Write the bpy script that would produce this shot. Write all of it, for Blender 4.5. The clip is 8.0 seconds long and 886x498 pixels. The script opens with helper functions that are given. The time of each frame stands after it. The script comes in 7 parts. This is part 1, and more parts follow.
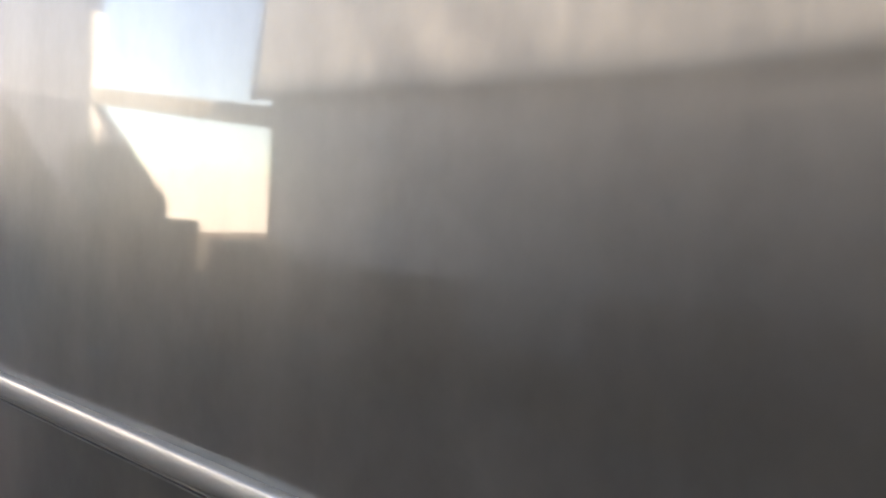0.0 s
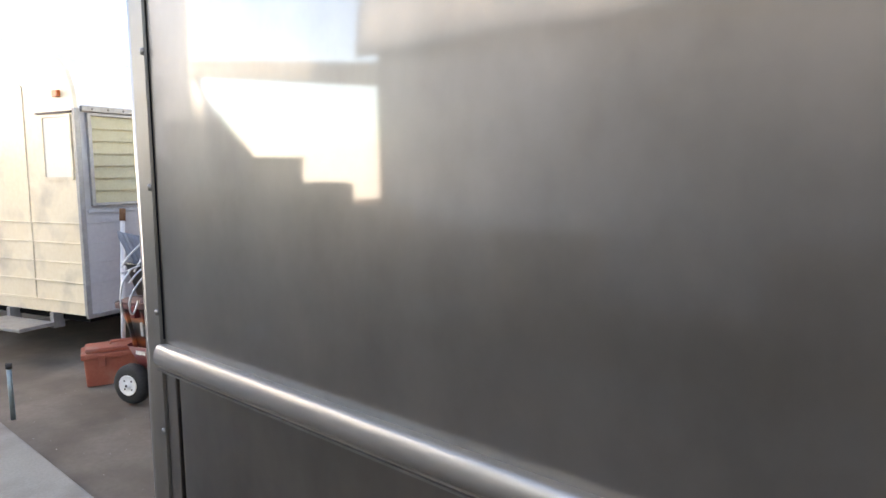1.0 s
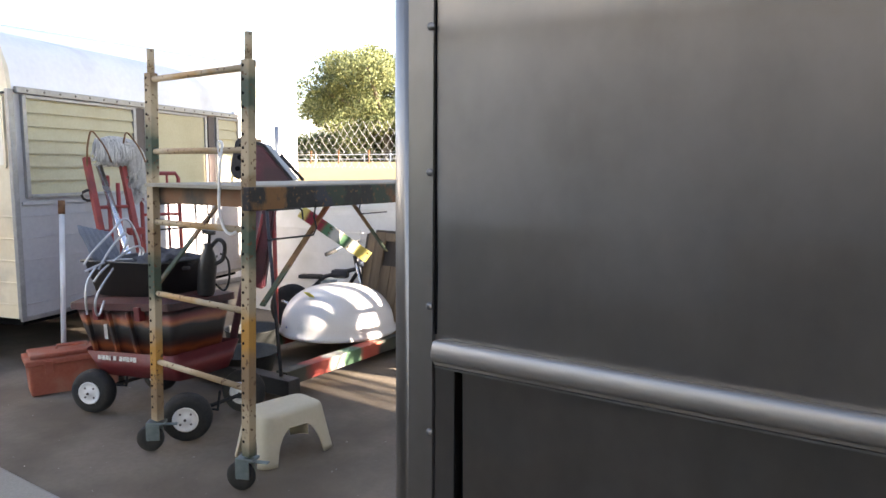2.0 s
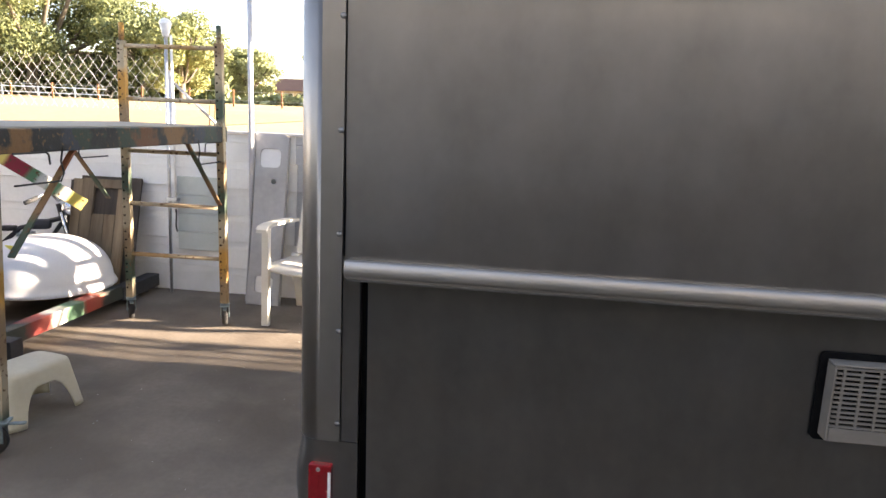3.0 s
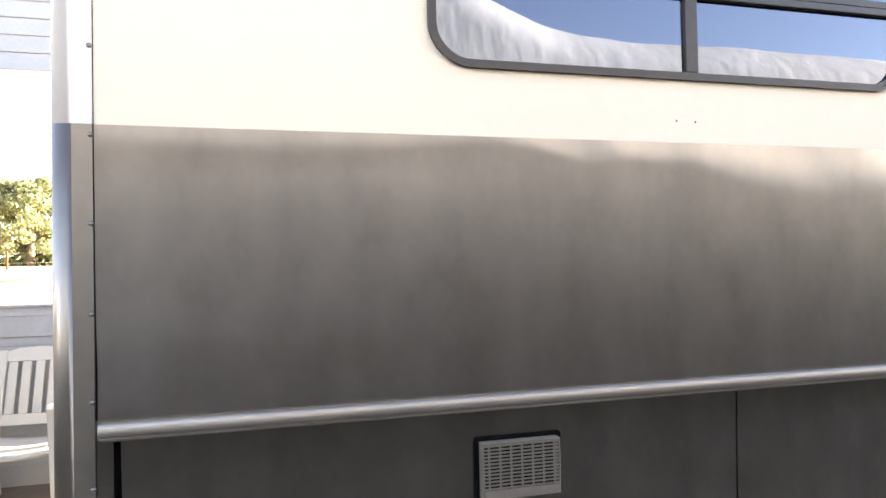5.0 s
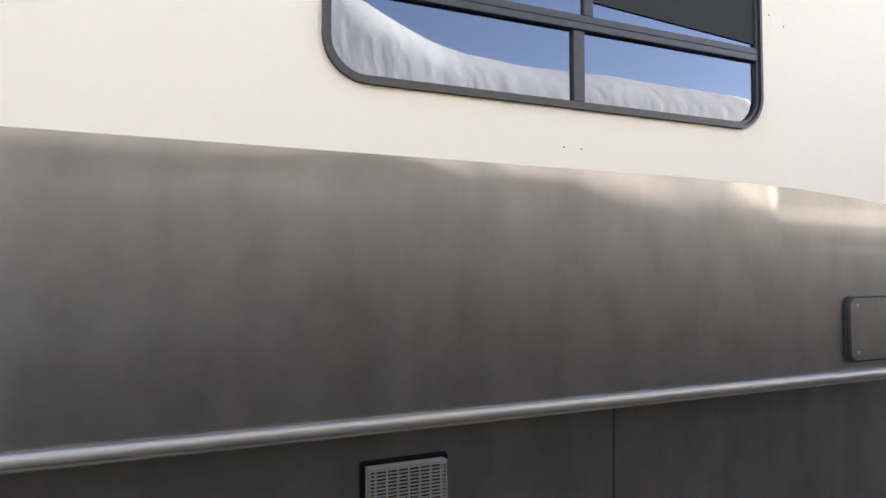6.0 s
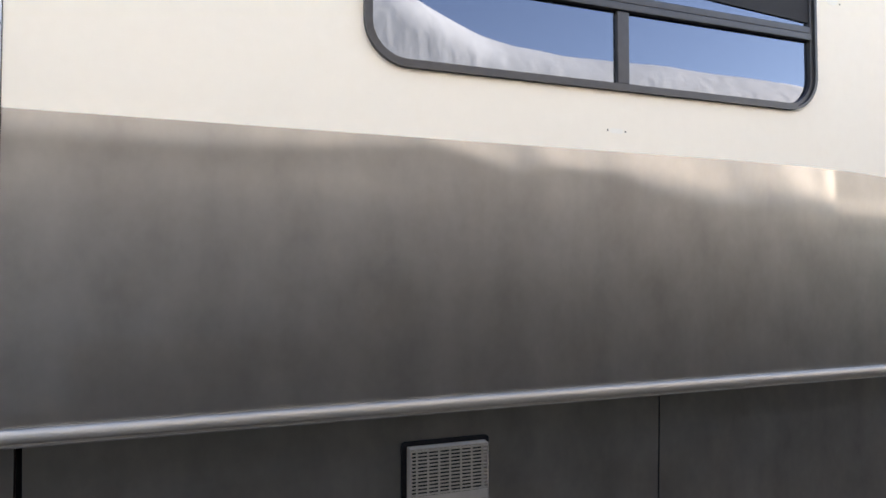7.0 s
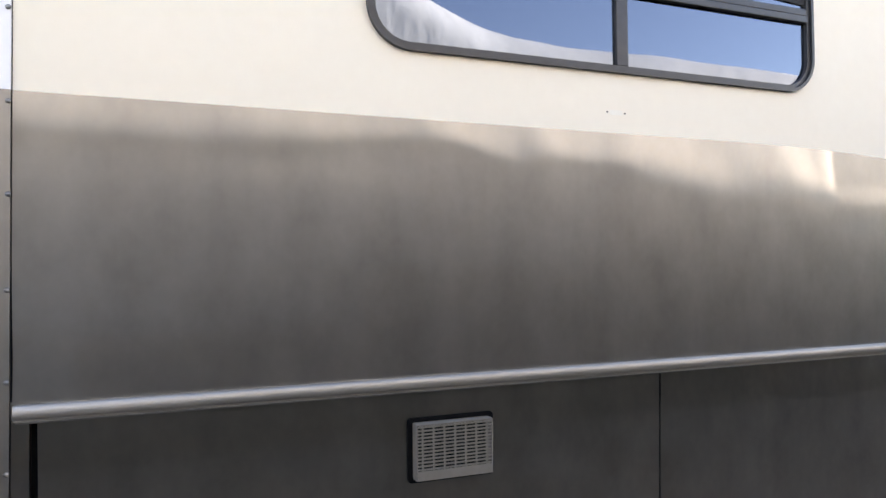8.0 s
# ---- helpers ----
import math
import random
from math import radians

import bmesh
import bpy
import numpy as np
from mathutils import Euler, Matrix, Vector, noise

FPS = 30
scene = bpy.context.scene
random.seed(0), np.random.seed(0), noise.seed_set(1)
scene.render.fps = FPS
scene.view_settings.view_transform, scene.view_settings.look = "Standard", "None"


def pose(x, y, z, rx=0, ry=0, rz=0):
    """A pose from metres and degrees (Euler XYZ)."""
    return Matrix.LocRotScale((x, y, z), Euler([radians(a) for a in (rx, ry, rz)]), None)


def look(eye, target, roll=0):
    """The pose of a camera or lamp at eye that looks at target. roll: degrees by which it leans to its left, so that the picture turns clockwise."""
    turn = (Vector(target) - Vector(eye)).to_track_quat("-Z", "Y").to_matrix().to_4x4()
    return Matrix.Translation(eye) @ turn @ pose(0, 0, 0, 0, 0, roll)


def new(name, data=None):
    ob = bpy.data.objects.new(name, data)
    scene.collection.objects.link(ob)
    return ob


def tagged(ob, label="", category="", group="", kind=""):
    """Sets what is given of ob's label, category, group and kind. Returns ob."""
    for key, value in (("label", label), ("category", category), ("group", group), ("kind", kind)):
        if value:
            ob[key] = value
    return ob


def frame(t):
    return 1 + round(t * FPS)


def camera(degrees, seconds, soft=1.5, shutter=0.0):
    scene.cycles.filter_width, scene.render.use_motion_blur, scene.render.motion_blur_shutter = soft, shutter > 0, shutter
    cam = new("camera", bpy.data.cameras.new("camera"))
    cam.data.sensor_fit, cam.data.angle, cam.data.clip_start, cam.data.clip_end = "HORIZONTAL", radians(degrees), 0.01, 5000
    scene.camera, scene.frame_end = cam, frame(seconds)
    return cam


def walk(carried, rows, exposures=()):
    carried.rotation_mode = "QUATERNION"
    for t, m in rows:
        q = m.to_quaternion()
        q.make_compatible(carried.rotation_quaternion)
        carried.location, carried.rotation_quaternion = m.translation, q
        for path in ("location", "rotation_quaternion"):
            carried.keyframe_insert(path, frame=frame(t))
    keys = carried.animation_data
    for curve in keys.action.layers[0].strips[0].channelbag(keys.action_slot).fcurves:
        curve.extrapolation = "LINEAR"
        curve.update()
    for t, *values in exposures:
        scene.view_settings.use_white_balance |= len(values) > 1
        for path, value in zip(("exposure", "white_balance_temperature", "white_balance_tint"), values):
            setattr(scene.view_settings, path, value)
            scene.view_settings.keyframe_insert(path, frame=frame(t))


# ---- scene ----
cam = camera(65.4, 8.0)
PATH = [
    (0, (1.56, -0.48, 1.42), (0.365, 1.115, 1.318), 2.8),
    (0.3, (1.395, -0.455, 1.387), (0.255, 1.178, 1.215), 2.9),
    (0.6, (1.262, -0.415, 1.386), (0.045, 1.155, 1.166), 2.0),
    (0.8, (1.145, -0.405, 1.378), (-0.155, 1.095, 1.165), 0.2),
    (1, (1.026, -0.466, 1.376), (-0.332, 0.986, 1.153), -0.6),
    (1.2, (0.925, -0.567, 1.367), (-0.359, 0.952, 1.156), -0.3),
    (2.3, (0.449, -0.898, 1.363), (-0.491, 0.852, 1.134), 1.2),
    (2.5, (0.4, -0.983, 1.363), (-0.34, 0.861, 1.141), 2.0),
    (3, (0.347, -1.237, 1.383), (0.098, 0.713, 1.016), 2.5),
    (3.5, (0.427, -1.394, 1.375), (0.518, 0.584, 1.093), 1.7),
    (4, (0.44, -1.528, 1.398), (0.542, 0.448, 1.107), -0.1),
    (4.5, (0.357, -1.618, 1.433), (0.617, 0.354, 1.221), -0.5),
    (5, (0.331, -1.662, 1.451), (0.868, 0.264, 1.495), -1.2),
    (5.2, (0.335, -1.653, 1.482), (0.979, 0.24, 1.513), -1.0),
    (6.3, (0.32, -1.63, 1.465), (1.184, 0.172, 1.545), -0.1),
    (6.5, (0.33, -1.638, 1.457), (1.151, 0.184, 1.535), 0.1),
    (7, (0.336, -1.639, 1.439), (1.062, 0.224, 1.501), -0.1),
    (7.5, (0.32, -1.657, 1.416), (0.974, 0.232, 1.474), -0.1),
    (8, (0.318, -1.663, 1.397), (1.043, 0.2, 1.447), -0.6),
]
walk(cam, [(t, look(eye, target, roll)) for t, eye, target, roll in PATH],
     [(t, stops, kelvin, tint) for t, stops, kelvin, tint in (
         (0, 3.36, 12600, 26), (0.4, 3.63, 12600, 26), (1.2, 3.64, 12600, 26), (2.4, 3.02, 11300, 25), (3.0, 3.35, 12600, 27), (3.5, 3.95, 12600, 26),
         (4.0, 4.4, 12600, 26), (4.5, 4.42, 12600, 26), (5.0, 3.86, 12900, 27), (5.2, 3.72, 12600, 26), (6.5, 3.42, 12000, 26), (8, 3.6, 12000, 26))])


# ---------------------------------------------------------------- light
SUN_FROM = Vector((0.988, 0.155, 0.0)).normalized()
SUN_HIGH = radians(14)
world = bpy.data.worlds.new("sky")
scene.world = world
world.use_nodes = True
wn = world.node_tree.nodes
sky = wn.new("ShaderNodeTexSky")
sky.sky_type = "NISHITA"
sky.sun_disc = False
sky.sun_elevation = SUN_HIGH
sky.sun_rotation = math.atan2(SUN_FROM.x, SUN_FROM.y)
sky.air_density, sky.dust_density, sky.ozone_density = 0.8, 0.0, 3.4
wn["Background"].inputs["Strength"].default_value = 0.11
world.node_tree.links.new(sky.outputs["Color"], wn["Background"].inputs["Color"])

sun_data = bpy.data.lights.new("sun", "SUN")
sun_data.energy, sun_data.angle, sun_data.color = 5.0, radians(0.6), (0.74, 0.87, 1.0)
sun = new("sun", sun_data)
sun_way = Vector((SUN_FROM.x * math.cos(SUN_HIGH), SUN_FROM.y * math.cos(SUN_HIGH), math.sin(SUN_HIGH)))
sun.matrix_world = look(sun_way * 40, (0, 0, 0))


# ---------------------------------------------------------------- materials
def surface(name, c1, c2, scale=6.0, rough=0.6, metal=0.0, bump=0.1, fine=60.0, stretch=(1, 1, 1), spread=0.5, ior=1.5, coat=0.0,
            random_tint=0.0, rough_var=0.12, bump_dist=0.01, spots=None, spot_scale=3.0, spot_amount=0.5, spot_soft=0.08):
    """A node material: two colours mixed by coarse and fine noise, uneven roughness and fine relief; spots: a second coat in patches."""
    m = bpy.data.materials.new(name)
    m.use_nodes = True
    nt = m.node_tree
    n, li = nt.nodes, nt.links.new
    b = n["Principled BSDF"]
    co = n.new("ShaderNodeTexCoord")
    mp = n.new("ShaderNodeMapping")
    mp.inputs["Scale"].default_value = stretch
    li(co.outputs["Object"], mp.inputs["Vector"])
    coarse = n.new("ShaderNodeTexNoise")
    coarse.inputs["Scale"].default_value, coarse.inputs["Detail"].default_value = scale, 5
    grain = n.new("ShaderNodeTexNoise")
    grain.inputs["Scale"].default_value, grain.inputs["Detail"].default_value = fine, 3
    li(mp.outputs["Vector"], coarse.inputs["Vector"])
    li(mp.outputs["Vector"], grain.inputs["Vector"])
    add = n.new("ShaderNodeMix")
    add.data_type = "FLOAT"
    add.inputs["Factor"].default_value = 0.35
    li(coarse.outputs["Fac"], add.inputs["A"])
    li(grain.outputs["Fac"], add.inputs["B"])
    ramp = n.new("ShaderNodeMapRange")
    ramp.inputs["From Min"].default_value, ramp.inputs["From Max"].default_value = 0.5 - spread * 0.3, 0.5 + spread * 0.3
    li(add.outputs["Result"], ramp.inputs["Value"])
    mix = n.new("ShaderNodeMix")
    mix.data_type = "RGBA"
    mix.inputs["A"].default_value, mix.inputs["B"].default_value = (*c1, 1), (*c2, 1)
    li(ramp.outputs["Result"], mix.inputs["Factor"])
    colour = mix.outputs["Result"]
    if spots:
        sp = n.new("ShaderNodeTexNoise")
        sp.inputs["Scale"].default_value, sp.inputs["Detail"].default_value = spot_scale, 6
        li(mp.outputs["Vector"], sp.inputs["Vector"])
        sr = n.new("ShaderNodeMapRange")
        sr.inputs["From Min"].default_value, sr.inputs["From Max"].default_value = 1 - spot_amount - spot_soft, 1 - spot_amount + spot_soft
        li(sp.outputs["Fac"], sr.inputs["Value"])
        sm = n.new("ShaderNodeMix")
        sm.data_type = "RGBA"
        sm.inputs["B"].default_value = (*spots, 1)
        li(sr.outputs["Result"], sm.inputs["Factor"])
        li(colour, sm.inputs["A"])
        colour = sm.outputs["Result"]
    if random_tint:
        oi = n.new("ShaderNodeObjectInfo")
        hv = n.new("ShaderNodeHueSaturation")
        vr = n.new("ShaderNodeMapRange")
        vr.inputs["To Min"].default_value, vr.inputs["To Max"].default_value = 1 - random_tint, 1 + random_tint
        li(oi.outputs["Random"], vr.inputs["Value"])
        li(vr.outputs["Result"], hv.inputs["Value"])
        li(colour, hv.inputs["Color"])
        colour = hv.outputs["Color"]
    li(colour, b.inputs["Base Color"])
    rr = n.new("ShaderNodeMapRange")
    rr.inputs["To Min"].default_value, rr.inputs["To Max"].default_value = max(0.02, rough - rough_var), min(1, rough + rough_var)
    li(coarse.outputs["Fac"], rr.inputs["Value"])
    li(rr.outputs["Result"], b.inputs["Roughness"])
    b.inputs["Metallic"].default_value, b.inputs["IOR"].default_value, b.inputs["Coat Weight"].default_value = metal, ior, coat
    if bump:
        bp = n.new("ShaderNodeBump")
        bp.inputs["Strength"].default_value, bp.inputs["Distance"].default_value = bump, bump_dist
        li(grain.outputs["Fac"], bp.inputs["Height"])
        li(bp.outputs["Normal"], b.inputs["Normal"])
    return m


def coach_grey(name, base=(0.242, 0.232, 0.218), dark=(0.180, 0.172, 0.161), rough=0.39):
    """Satin metallic sheet paint: soft upright colour streaks stand in for wavering reflections; faint brush lines and
    the slow waviness of thin sheet.
    """
    m = bpy.data.materials.new(name)
    m.use_nodes = True
    n, li = m.node_tree.nodes, m.node_tree.links.new
    b = n["Principled BSDF"]
    co = n.new("ShaderNodeTexCoord")

    def noise_at(scale, stretch, detail=3):
        mp = n.new("ShaderNodeMapping")
        mp.inputs["Scale"].default_value = stretch
        tx = n.new("ShaderNodeTexNoise")
        tx.inputs["Scale"].default_value, tx.inputs["Detail"].default_value = scale, detail
        li(co.outputs["Object"], mp.inputs["Vector"])
        li(mp.outputs["Vector"], tx.inputs["Vector"])
        return tx.outputs["Fac"]

    streak = noise_at(6.5, (1, 1, 0.13))
    cloud = noise_at(7.5, (1, 1, 0.7), 8)
    brush = noise_at(60.0, (0.12, 1, 7), 2)
    s = n.new("ShaderNodeMix")
    s.data_type = "FLOAT"
    s.inputs["Factor"].default_value = 0.6
    li(streak, s.inputs["A"])
    li(cloud, s.inputs["B"])
    mottle = noise_at(42.0, (1, 1, 0.8), 5)
    s2 = n.new("ShaderNodeMix")
    s2.data_type = "FLOAT"
    s2.inputs["Factor"].default_value = 0.14
    li(s.outputs["Result"], s2.inputs["A"])
    li(mottle, s2.inputs["B"])
    r = n.new("ShaderNodeMapRange")
    r.inputs["From Min"].default_value, r.inputs["From Max"].default_value = 0.36, 0.64
    li(s2.outputs["Result"], r.inputs["Value"])
    c = n.new("ShaderNodeMix")
    c.data_type = "RGBA"
    c.inputs["A"].default_value, c.inputs["B"].default_value = (*dark, 1), (*base, 1)
    li(r.outputs["Result"], c.inputs["Factor"])
    li(c.outputs["Result"], b.inputs["Base Color"])
    rr = n.new("ShaderNodeMapRange")
    rr.inputs["To Min"].default_value, rr.inputs["To Max"].default_value = rough + 0.05, rough - 0.04
    li(s.outputs["Result"], rr.inputs["Value"])
    li(rr.outputs["Result"], b.inputs["Roughness"])
    b.inputs["Metallic"].default_value = 0.92
    b.inputs["Coat Weight"].default_value, b.inputs["Coat Roughness"].default_value, b.inputs["Coat IOR"].default_value = 1.0, 0.05, 1.85
    b.inputs["Coat Tint"].default_value = (1.0, 0.985, 0.97, 1)
    b1 = n.new("ShaderNodeBump")
    b1.inputs["Strength"].default_value, b1.inputs["Distance"].default_value = 0.09, 0.01
    li(streak, b1.inputs["Height"])
    b2 = n.new("ShaderNodeBump")
    b2.inputs["Strength"].default_value, b2.inputs["Distance"].default_value = 0.02, 0.002
    li(brush, b2.inputs["Height"])
    li(b1.outputs["Normal"], b2.inputs["Normal"])
    li(b2.outputs["Normal"], b.inputs["Normal"])
    b3 = n.new("ShaderNodeBump")
    b3.inputs["Strength"].default_value, b3.inputs["Distance"].default_value = 0.03, 0.01
    li(streak, b3.inputs["Height"])
    li(b3.outputs["Normal"], b.inputs["Coat Normal"])
    return m


M_GREY = coach_grey("grey_coach_paint")
M_POST = coach_grey("grey_post_paint", (0.305, 0.286, 0.265), (0.235, 0.220, 0.204), rough=0.42)
M_POST.node_tree.nodes["Principled BSDF"].inputs["Coat Weight"].default_value = 0.03
M_GREY_LOW = coach_grey("grey_bay_paint", (0.182, 0.171, 0.160), (0.122, 0.114, 0.107), 0.30)
M_CREAM = surface("cream_coach_paint", (0.87, 0.778, 0.645), (0.90, 0.808, 0.675), 1.5, 0.6, ior=1.35, bump=0.02, fine=30, rough_var=0.06)
M_PATCH = surface("cream_filler", (0.86, 0.80, 0.69), (0.88, 0.82, 0.72), 30, 0.6, bump=0.05)
M_WHITE_POST = surface("white_post_paint", (0.80, 0.81, 0.83), (0.84, 0.84, 0.85), 3, 0.35, bump=0.02)
M_TRIM = surface("satin_aluminium", (0.29, 0.272, 0.25), (0.38, 0.357, 0.33), 9, 0.41, 0.8, 0.03, 90, (0.15, 1, 1), rough_var=0.07)
M_RIVET = surface("dull_rivet_metal", (0.16, 0.158, 0.15), (0.25, 0.245, 0.24), 40, 0.4, 0.8, 0.05)
M_BLACK = surface("black_rubber", (0.012, 0.012, 0.012), (0.03, 0.03, 0.03), 20, 0.75, bump=0.2, fine=90)
M_GAP = surface("dark_gap", (0.004, 0.004, 0.005), (0.008, 0.008, 0.008), 20, 0.9, bump=0, ior=1.15)
M_VENT = surface("grey_vent_plastic", (0.15, 0.135, 0.118), (0.19, 0.172, 0.15), 20, 0.5, bump=0.05)
M_FRAME = surface("dark_window_frame", (0.028, 0.028, 0.03), (0.042, 0.042, 0.045), 20, 0.36, 0.2, 0.05)
M_SCREEN = surface("insect_screen", (0.02, 0.02, 0.022), (0.03, 0.03, 0.032), 300, 0.85, bump=0.3, fine=600)
M_RED_LENS = surface("red_lens", (0.27, 0.004, 0.008), (0.34, 0.006, 0.012), 60, 0.18, bump=0.3, fine=180, coat=0.6)
M_WHITE = surface("plain_white_plastic", (0.74, 0.74, 0.73), (0.8, 0.8, 0.78), 12, 0.42, bump=0.04)
M_DIRT = surface("yard_dirt", (0.150, 0.119, 0.093), (0.235, 0.191, 0.152), 3.5, 0.93, bump=0.16, fine=38, spread=0.75, bump_dist=0.012,
                 spots=(0.125, 0.097, 0.074), spot_scale=1.6, spot_amount=0.48, spot_soft=0.10)
M_SLAB = surface("concrete_slab", (0.26, 0.24, 0.21), (0.34, 0.315, 0.275), 2.0, 0.9, bump=0.3, fine=70, spots=(0.20, 0.185, 0.16), spot_scale=2.2, spot_amount=0.42)
M_GRASS = surface("dry_grass", (0.44, 0.27, 0.11), (0.54, 0.36, 0.17), 0.4, 0.95, bump=0.6, fine=8, spread=0.8)
M_SIDING = surface("faded_white_siding", (0.78, 0.77, 0.735), (0.85, 0.84, 0.81), 2.5, 0.62, bump=0.06, fine=40, random_tint=0.04,
                   spots=(0.68, 0.665, 0.62), spot_scale=2.0, spot_amount=0.36, spot_soft=0.12)
# Darker siding for the dim passage; shade is put into its colour.
M_SIDING_DIM = surface("shade_toned_siding", (0.40, 0.405, 0.41), (0.47, 0.475, 0.48), 2.5, 0.62, bump=0.06, fine=40, random_tint=0.04,
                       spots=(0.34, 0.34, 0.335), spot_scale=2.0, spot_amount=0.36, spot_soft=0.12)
M_SIDING_GREEN = surface("pale_green_siding", (0.47, 0.52, 0.48), (0.54, 0.58, 0.55), 2.5, 0.6, bump=0.06, fine=40)
M_ALU = surface("galvanised_steel", (0.45, 0.46, 0.47), (0.62, 0.63, 0.64), 14, 0.42, 0.85, 0.06)
M_DULL_ALU = surface("dull_oxidised_aluminium", (0.26, 0.255, 0.25), (0.36, 0.355, 0.35), 14, 0.55, 0.6, 0.06)
M_TRAILER_SIDE = surface("weathered_white_aluminium", (0.66, 0.66, 0.68), (0.76, 0.76, 0.77), 1.8, 0.45, 0.0, 0.05, 30,
                         spots=(0.52, 0.51, 0.5), spot_scale=2.2, spot_amount=0.33, spot_soft=0.1)
# Darker copy of the trailer white; the side wall's shade is in the colour.
M_TRAILER_LOW = surface("weathered_white_shade_tone", (0.35, 0.345, 0.36), (0.42, 0.415, 0.425), 2.2, 0.5, 0.0, 0.06, 30,
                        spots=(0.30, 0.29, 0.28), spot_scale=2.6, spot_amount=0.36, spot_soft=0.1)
# Base tint also warmed to carry sunlight on the end wall.
M_TRAILER_END = surface("yellowed_sun_warmed_aluminium", (0.70, 0.575, 0.405), (0.78, 0.68, 0.53), 1.6, 0.42, 0.0, 0.05, 30,
                        spots=(0.50, 0.43, 0.33), spot_scale=3.4, spot_amount=0.40, spot_soft=0.10)
M_SHADE = surface("cream_window_louvre", (0.36, 0.315, 0.195), (0.43, 0.38, 0.25), 3, 0.5, bump=0.03)
M_SHADE_PALE = surface("pale_window_cover", (0.70, 0.66, 0.58), (0.77, 0.73, 0.65), 3, 0.5, bump=0.03)
M_BROWN = surface("dark_brown_trim", (0.05, 0.035, 0.035), (0.08, 0.06, 0.055), 12, 0.6, bump=0.05)
M_TARP = surface("white_tarpaulin", (0.66, 0.645, 0.61), (0.75, 0.735, 0.70), 1.2, 0.7, bump=0.5, fine=7, bump_dist=0.03, stretch=(1, 1, 0.45))
M_VEHICLE = surface("dark_vehicle_side", (0.022, 0.021, 0.020), (0.04, 0.037, 0.035), 1.5, 0.6, bump=0.03)
M_VEHICLE_SKIRT = surface("reflection_skirt_panel", (0.20, 0.195, 0.185), (0.26, 0.252, 0.24), 1.2, 0.65, bump=0.05)
M_VEHICLE_SOFT = surface("soft_grey_panel", (0.44, 0.43, 0.41), (0.52, 0.51, 0.485), 1.0, 0.65, bump=0.05)
M_WHITE_BODY = surface("white_fibreglass", (0.80, 0.80, 0.80), (0.85, 0.85, 0.84), 1.4, 0.5, bump=0.03)


def tinted_glass(name):
    m = bpy.data.materials.new(name)
    m.use_nodes = True
    b = m.node_tree.nodes["Principled BSDF"]
    b.inputs["Base Color"].default_value = (0.012, 0.014, 0.018, 1)
    b.inputs["Roughness"].default_value = 0.015
    b.inputs["IOR"].default_value = 2.35
    b.inputs["Specular Tint"].default_value = (0.62, 0.77, 1.0, 1)
    b.inputs["Transmission Weight"].default_value = 0.5
    return m


M_GLASS = tinted_glass("tinted_glass")


# ---------------------------------------------------------------- mesh helpers
def box(bm, x0, x1, y0, y1, z0, z1, bevel=0.0, m=None):
    v = [bm.verts.new(p) for p in ((x0, y0, z0), (x1, y0, z0), (x1, y1, z0), (x0, y1, z0), (x0, y0, z1), (x1, y0, z1), (x1, y1, z1), (x0, y1, z1))]
    fs = [bm.faces.new([v[i] for i in q]) for q in ((3, 2, 1, 0), (4, 5, 6, 7), (0, 1, 5, 4), (1, 2, 6, 5), (2, 3, 7, 6), (3, 0, 4, 7))]
    if m is not None:
        bmesh.ops.transform(bm, matrix=m, verts=v)
    if bevel:
        es = list({e for f in fs for e in f.edges})
        bmesh.ops.bevel(bm, geom=es, offset=bevel, segments=2, profile=0.6, affect="EDGES")


def tube(bm, p0, p1, r, n=10, r2=None, caps=True):
    p0, p1 = Vector(p0), Vector(p1)
    way = p1 - p0
    q = way.to_track_quat("Z", "Y")
    rings = []
    for p, rad in ((p0, r), (p1, r if r2 is None else r2)):
        rings.append([bm.verts.new(p + q @ Vector((rad * math.cos(2 * math.pi * i / n), rad * math.sin(2 * math.pi * i / n), 0))) for i in range(n)])
    for i in range(n):
        f = bm.faces.new((rings[0][i], rings[0][(i + 1) % n], rings[1][(i + 1) % n], rings[1][i]))
        f.smooth = True
    if caps:
        bm.faces.new(rings[0][::-1])
        bm.faces.new(rings[1])


def pipe(bm, points, r, n=8, smooth_steps=0):
    """A bent tube through points; smooth_steps: rounds the corners by Catmull-Rom."""
    pts = [Vector(p) for p in points]
    if smooth_steps:
        out = []
        for i in range(len(pts) - 1):
            a, b, c, d = pts[max(i - 1, 0)], pts[i], pts[i + 1], pts[min(i + 2, len(pts) - 1)]
            for k in range(smooth_steps):
                t = k / smooth_steps
                out.append(0.5 * ((2 * b) + (c - a) * t + (2 * a - 5 * b + 4 * c - d) * t * t + (3 * b - a - 3 * c + d) * t ** 3))
        pts = out + [pts[-1]]
    rings = []
    up = Vector((0.123, 0.31, 0.94)).normalized()
    for i, p in enumerate(pts):
        way = (pts[min(i + 1, len(pts) - 1)] - pts[max(i - 1, 0)]).normalized()
        side = way.cross(up)
        if side.length < 0.05:
            side = way.cross(Vector((1, 0, 0)))
        side.normalize()
        other = way.cross(side)
        rings.append([bm.verts.new(p + r * (math.cos(2 * math.pi * k / n) * side + math.sin(2 * math.pi * k / n) * other)) for k in range(n)])
    for a, b in zip(rings, rings[1:]):
        for k in range(n):
            f = bm.faces.new((a[k], a[(k + 1) % n], b[(k + 1) % n], b[k]))
            f.smooth = True
    bm.faces.new(rings[0])
    bm.faces.new(rings[-1][::-1])


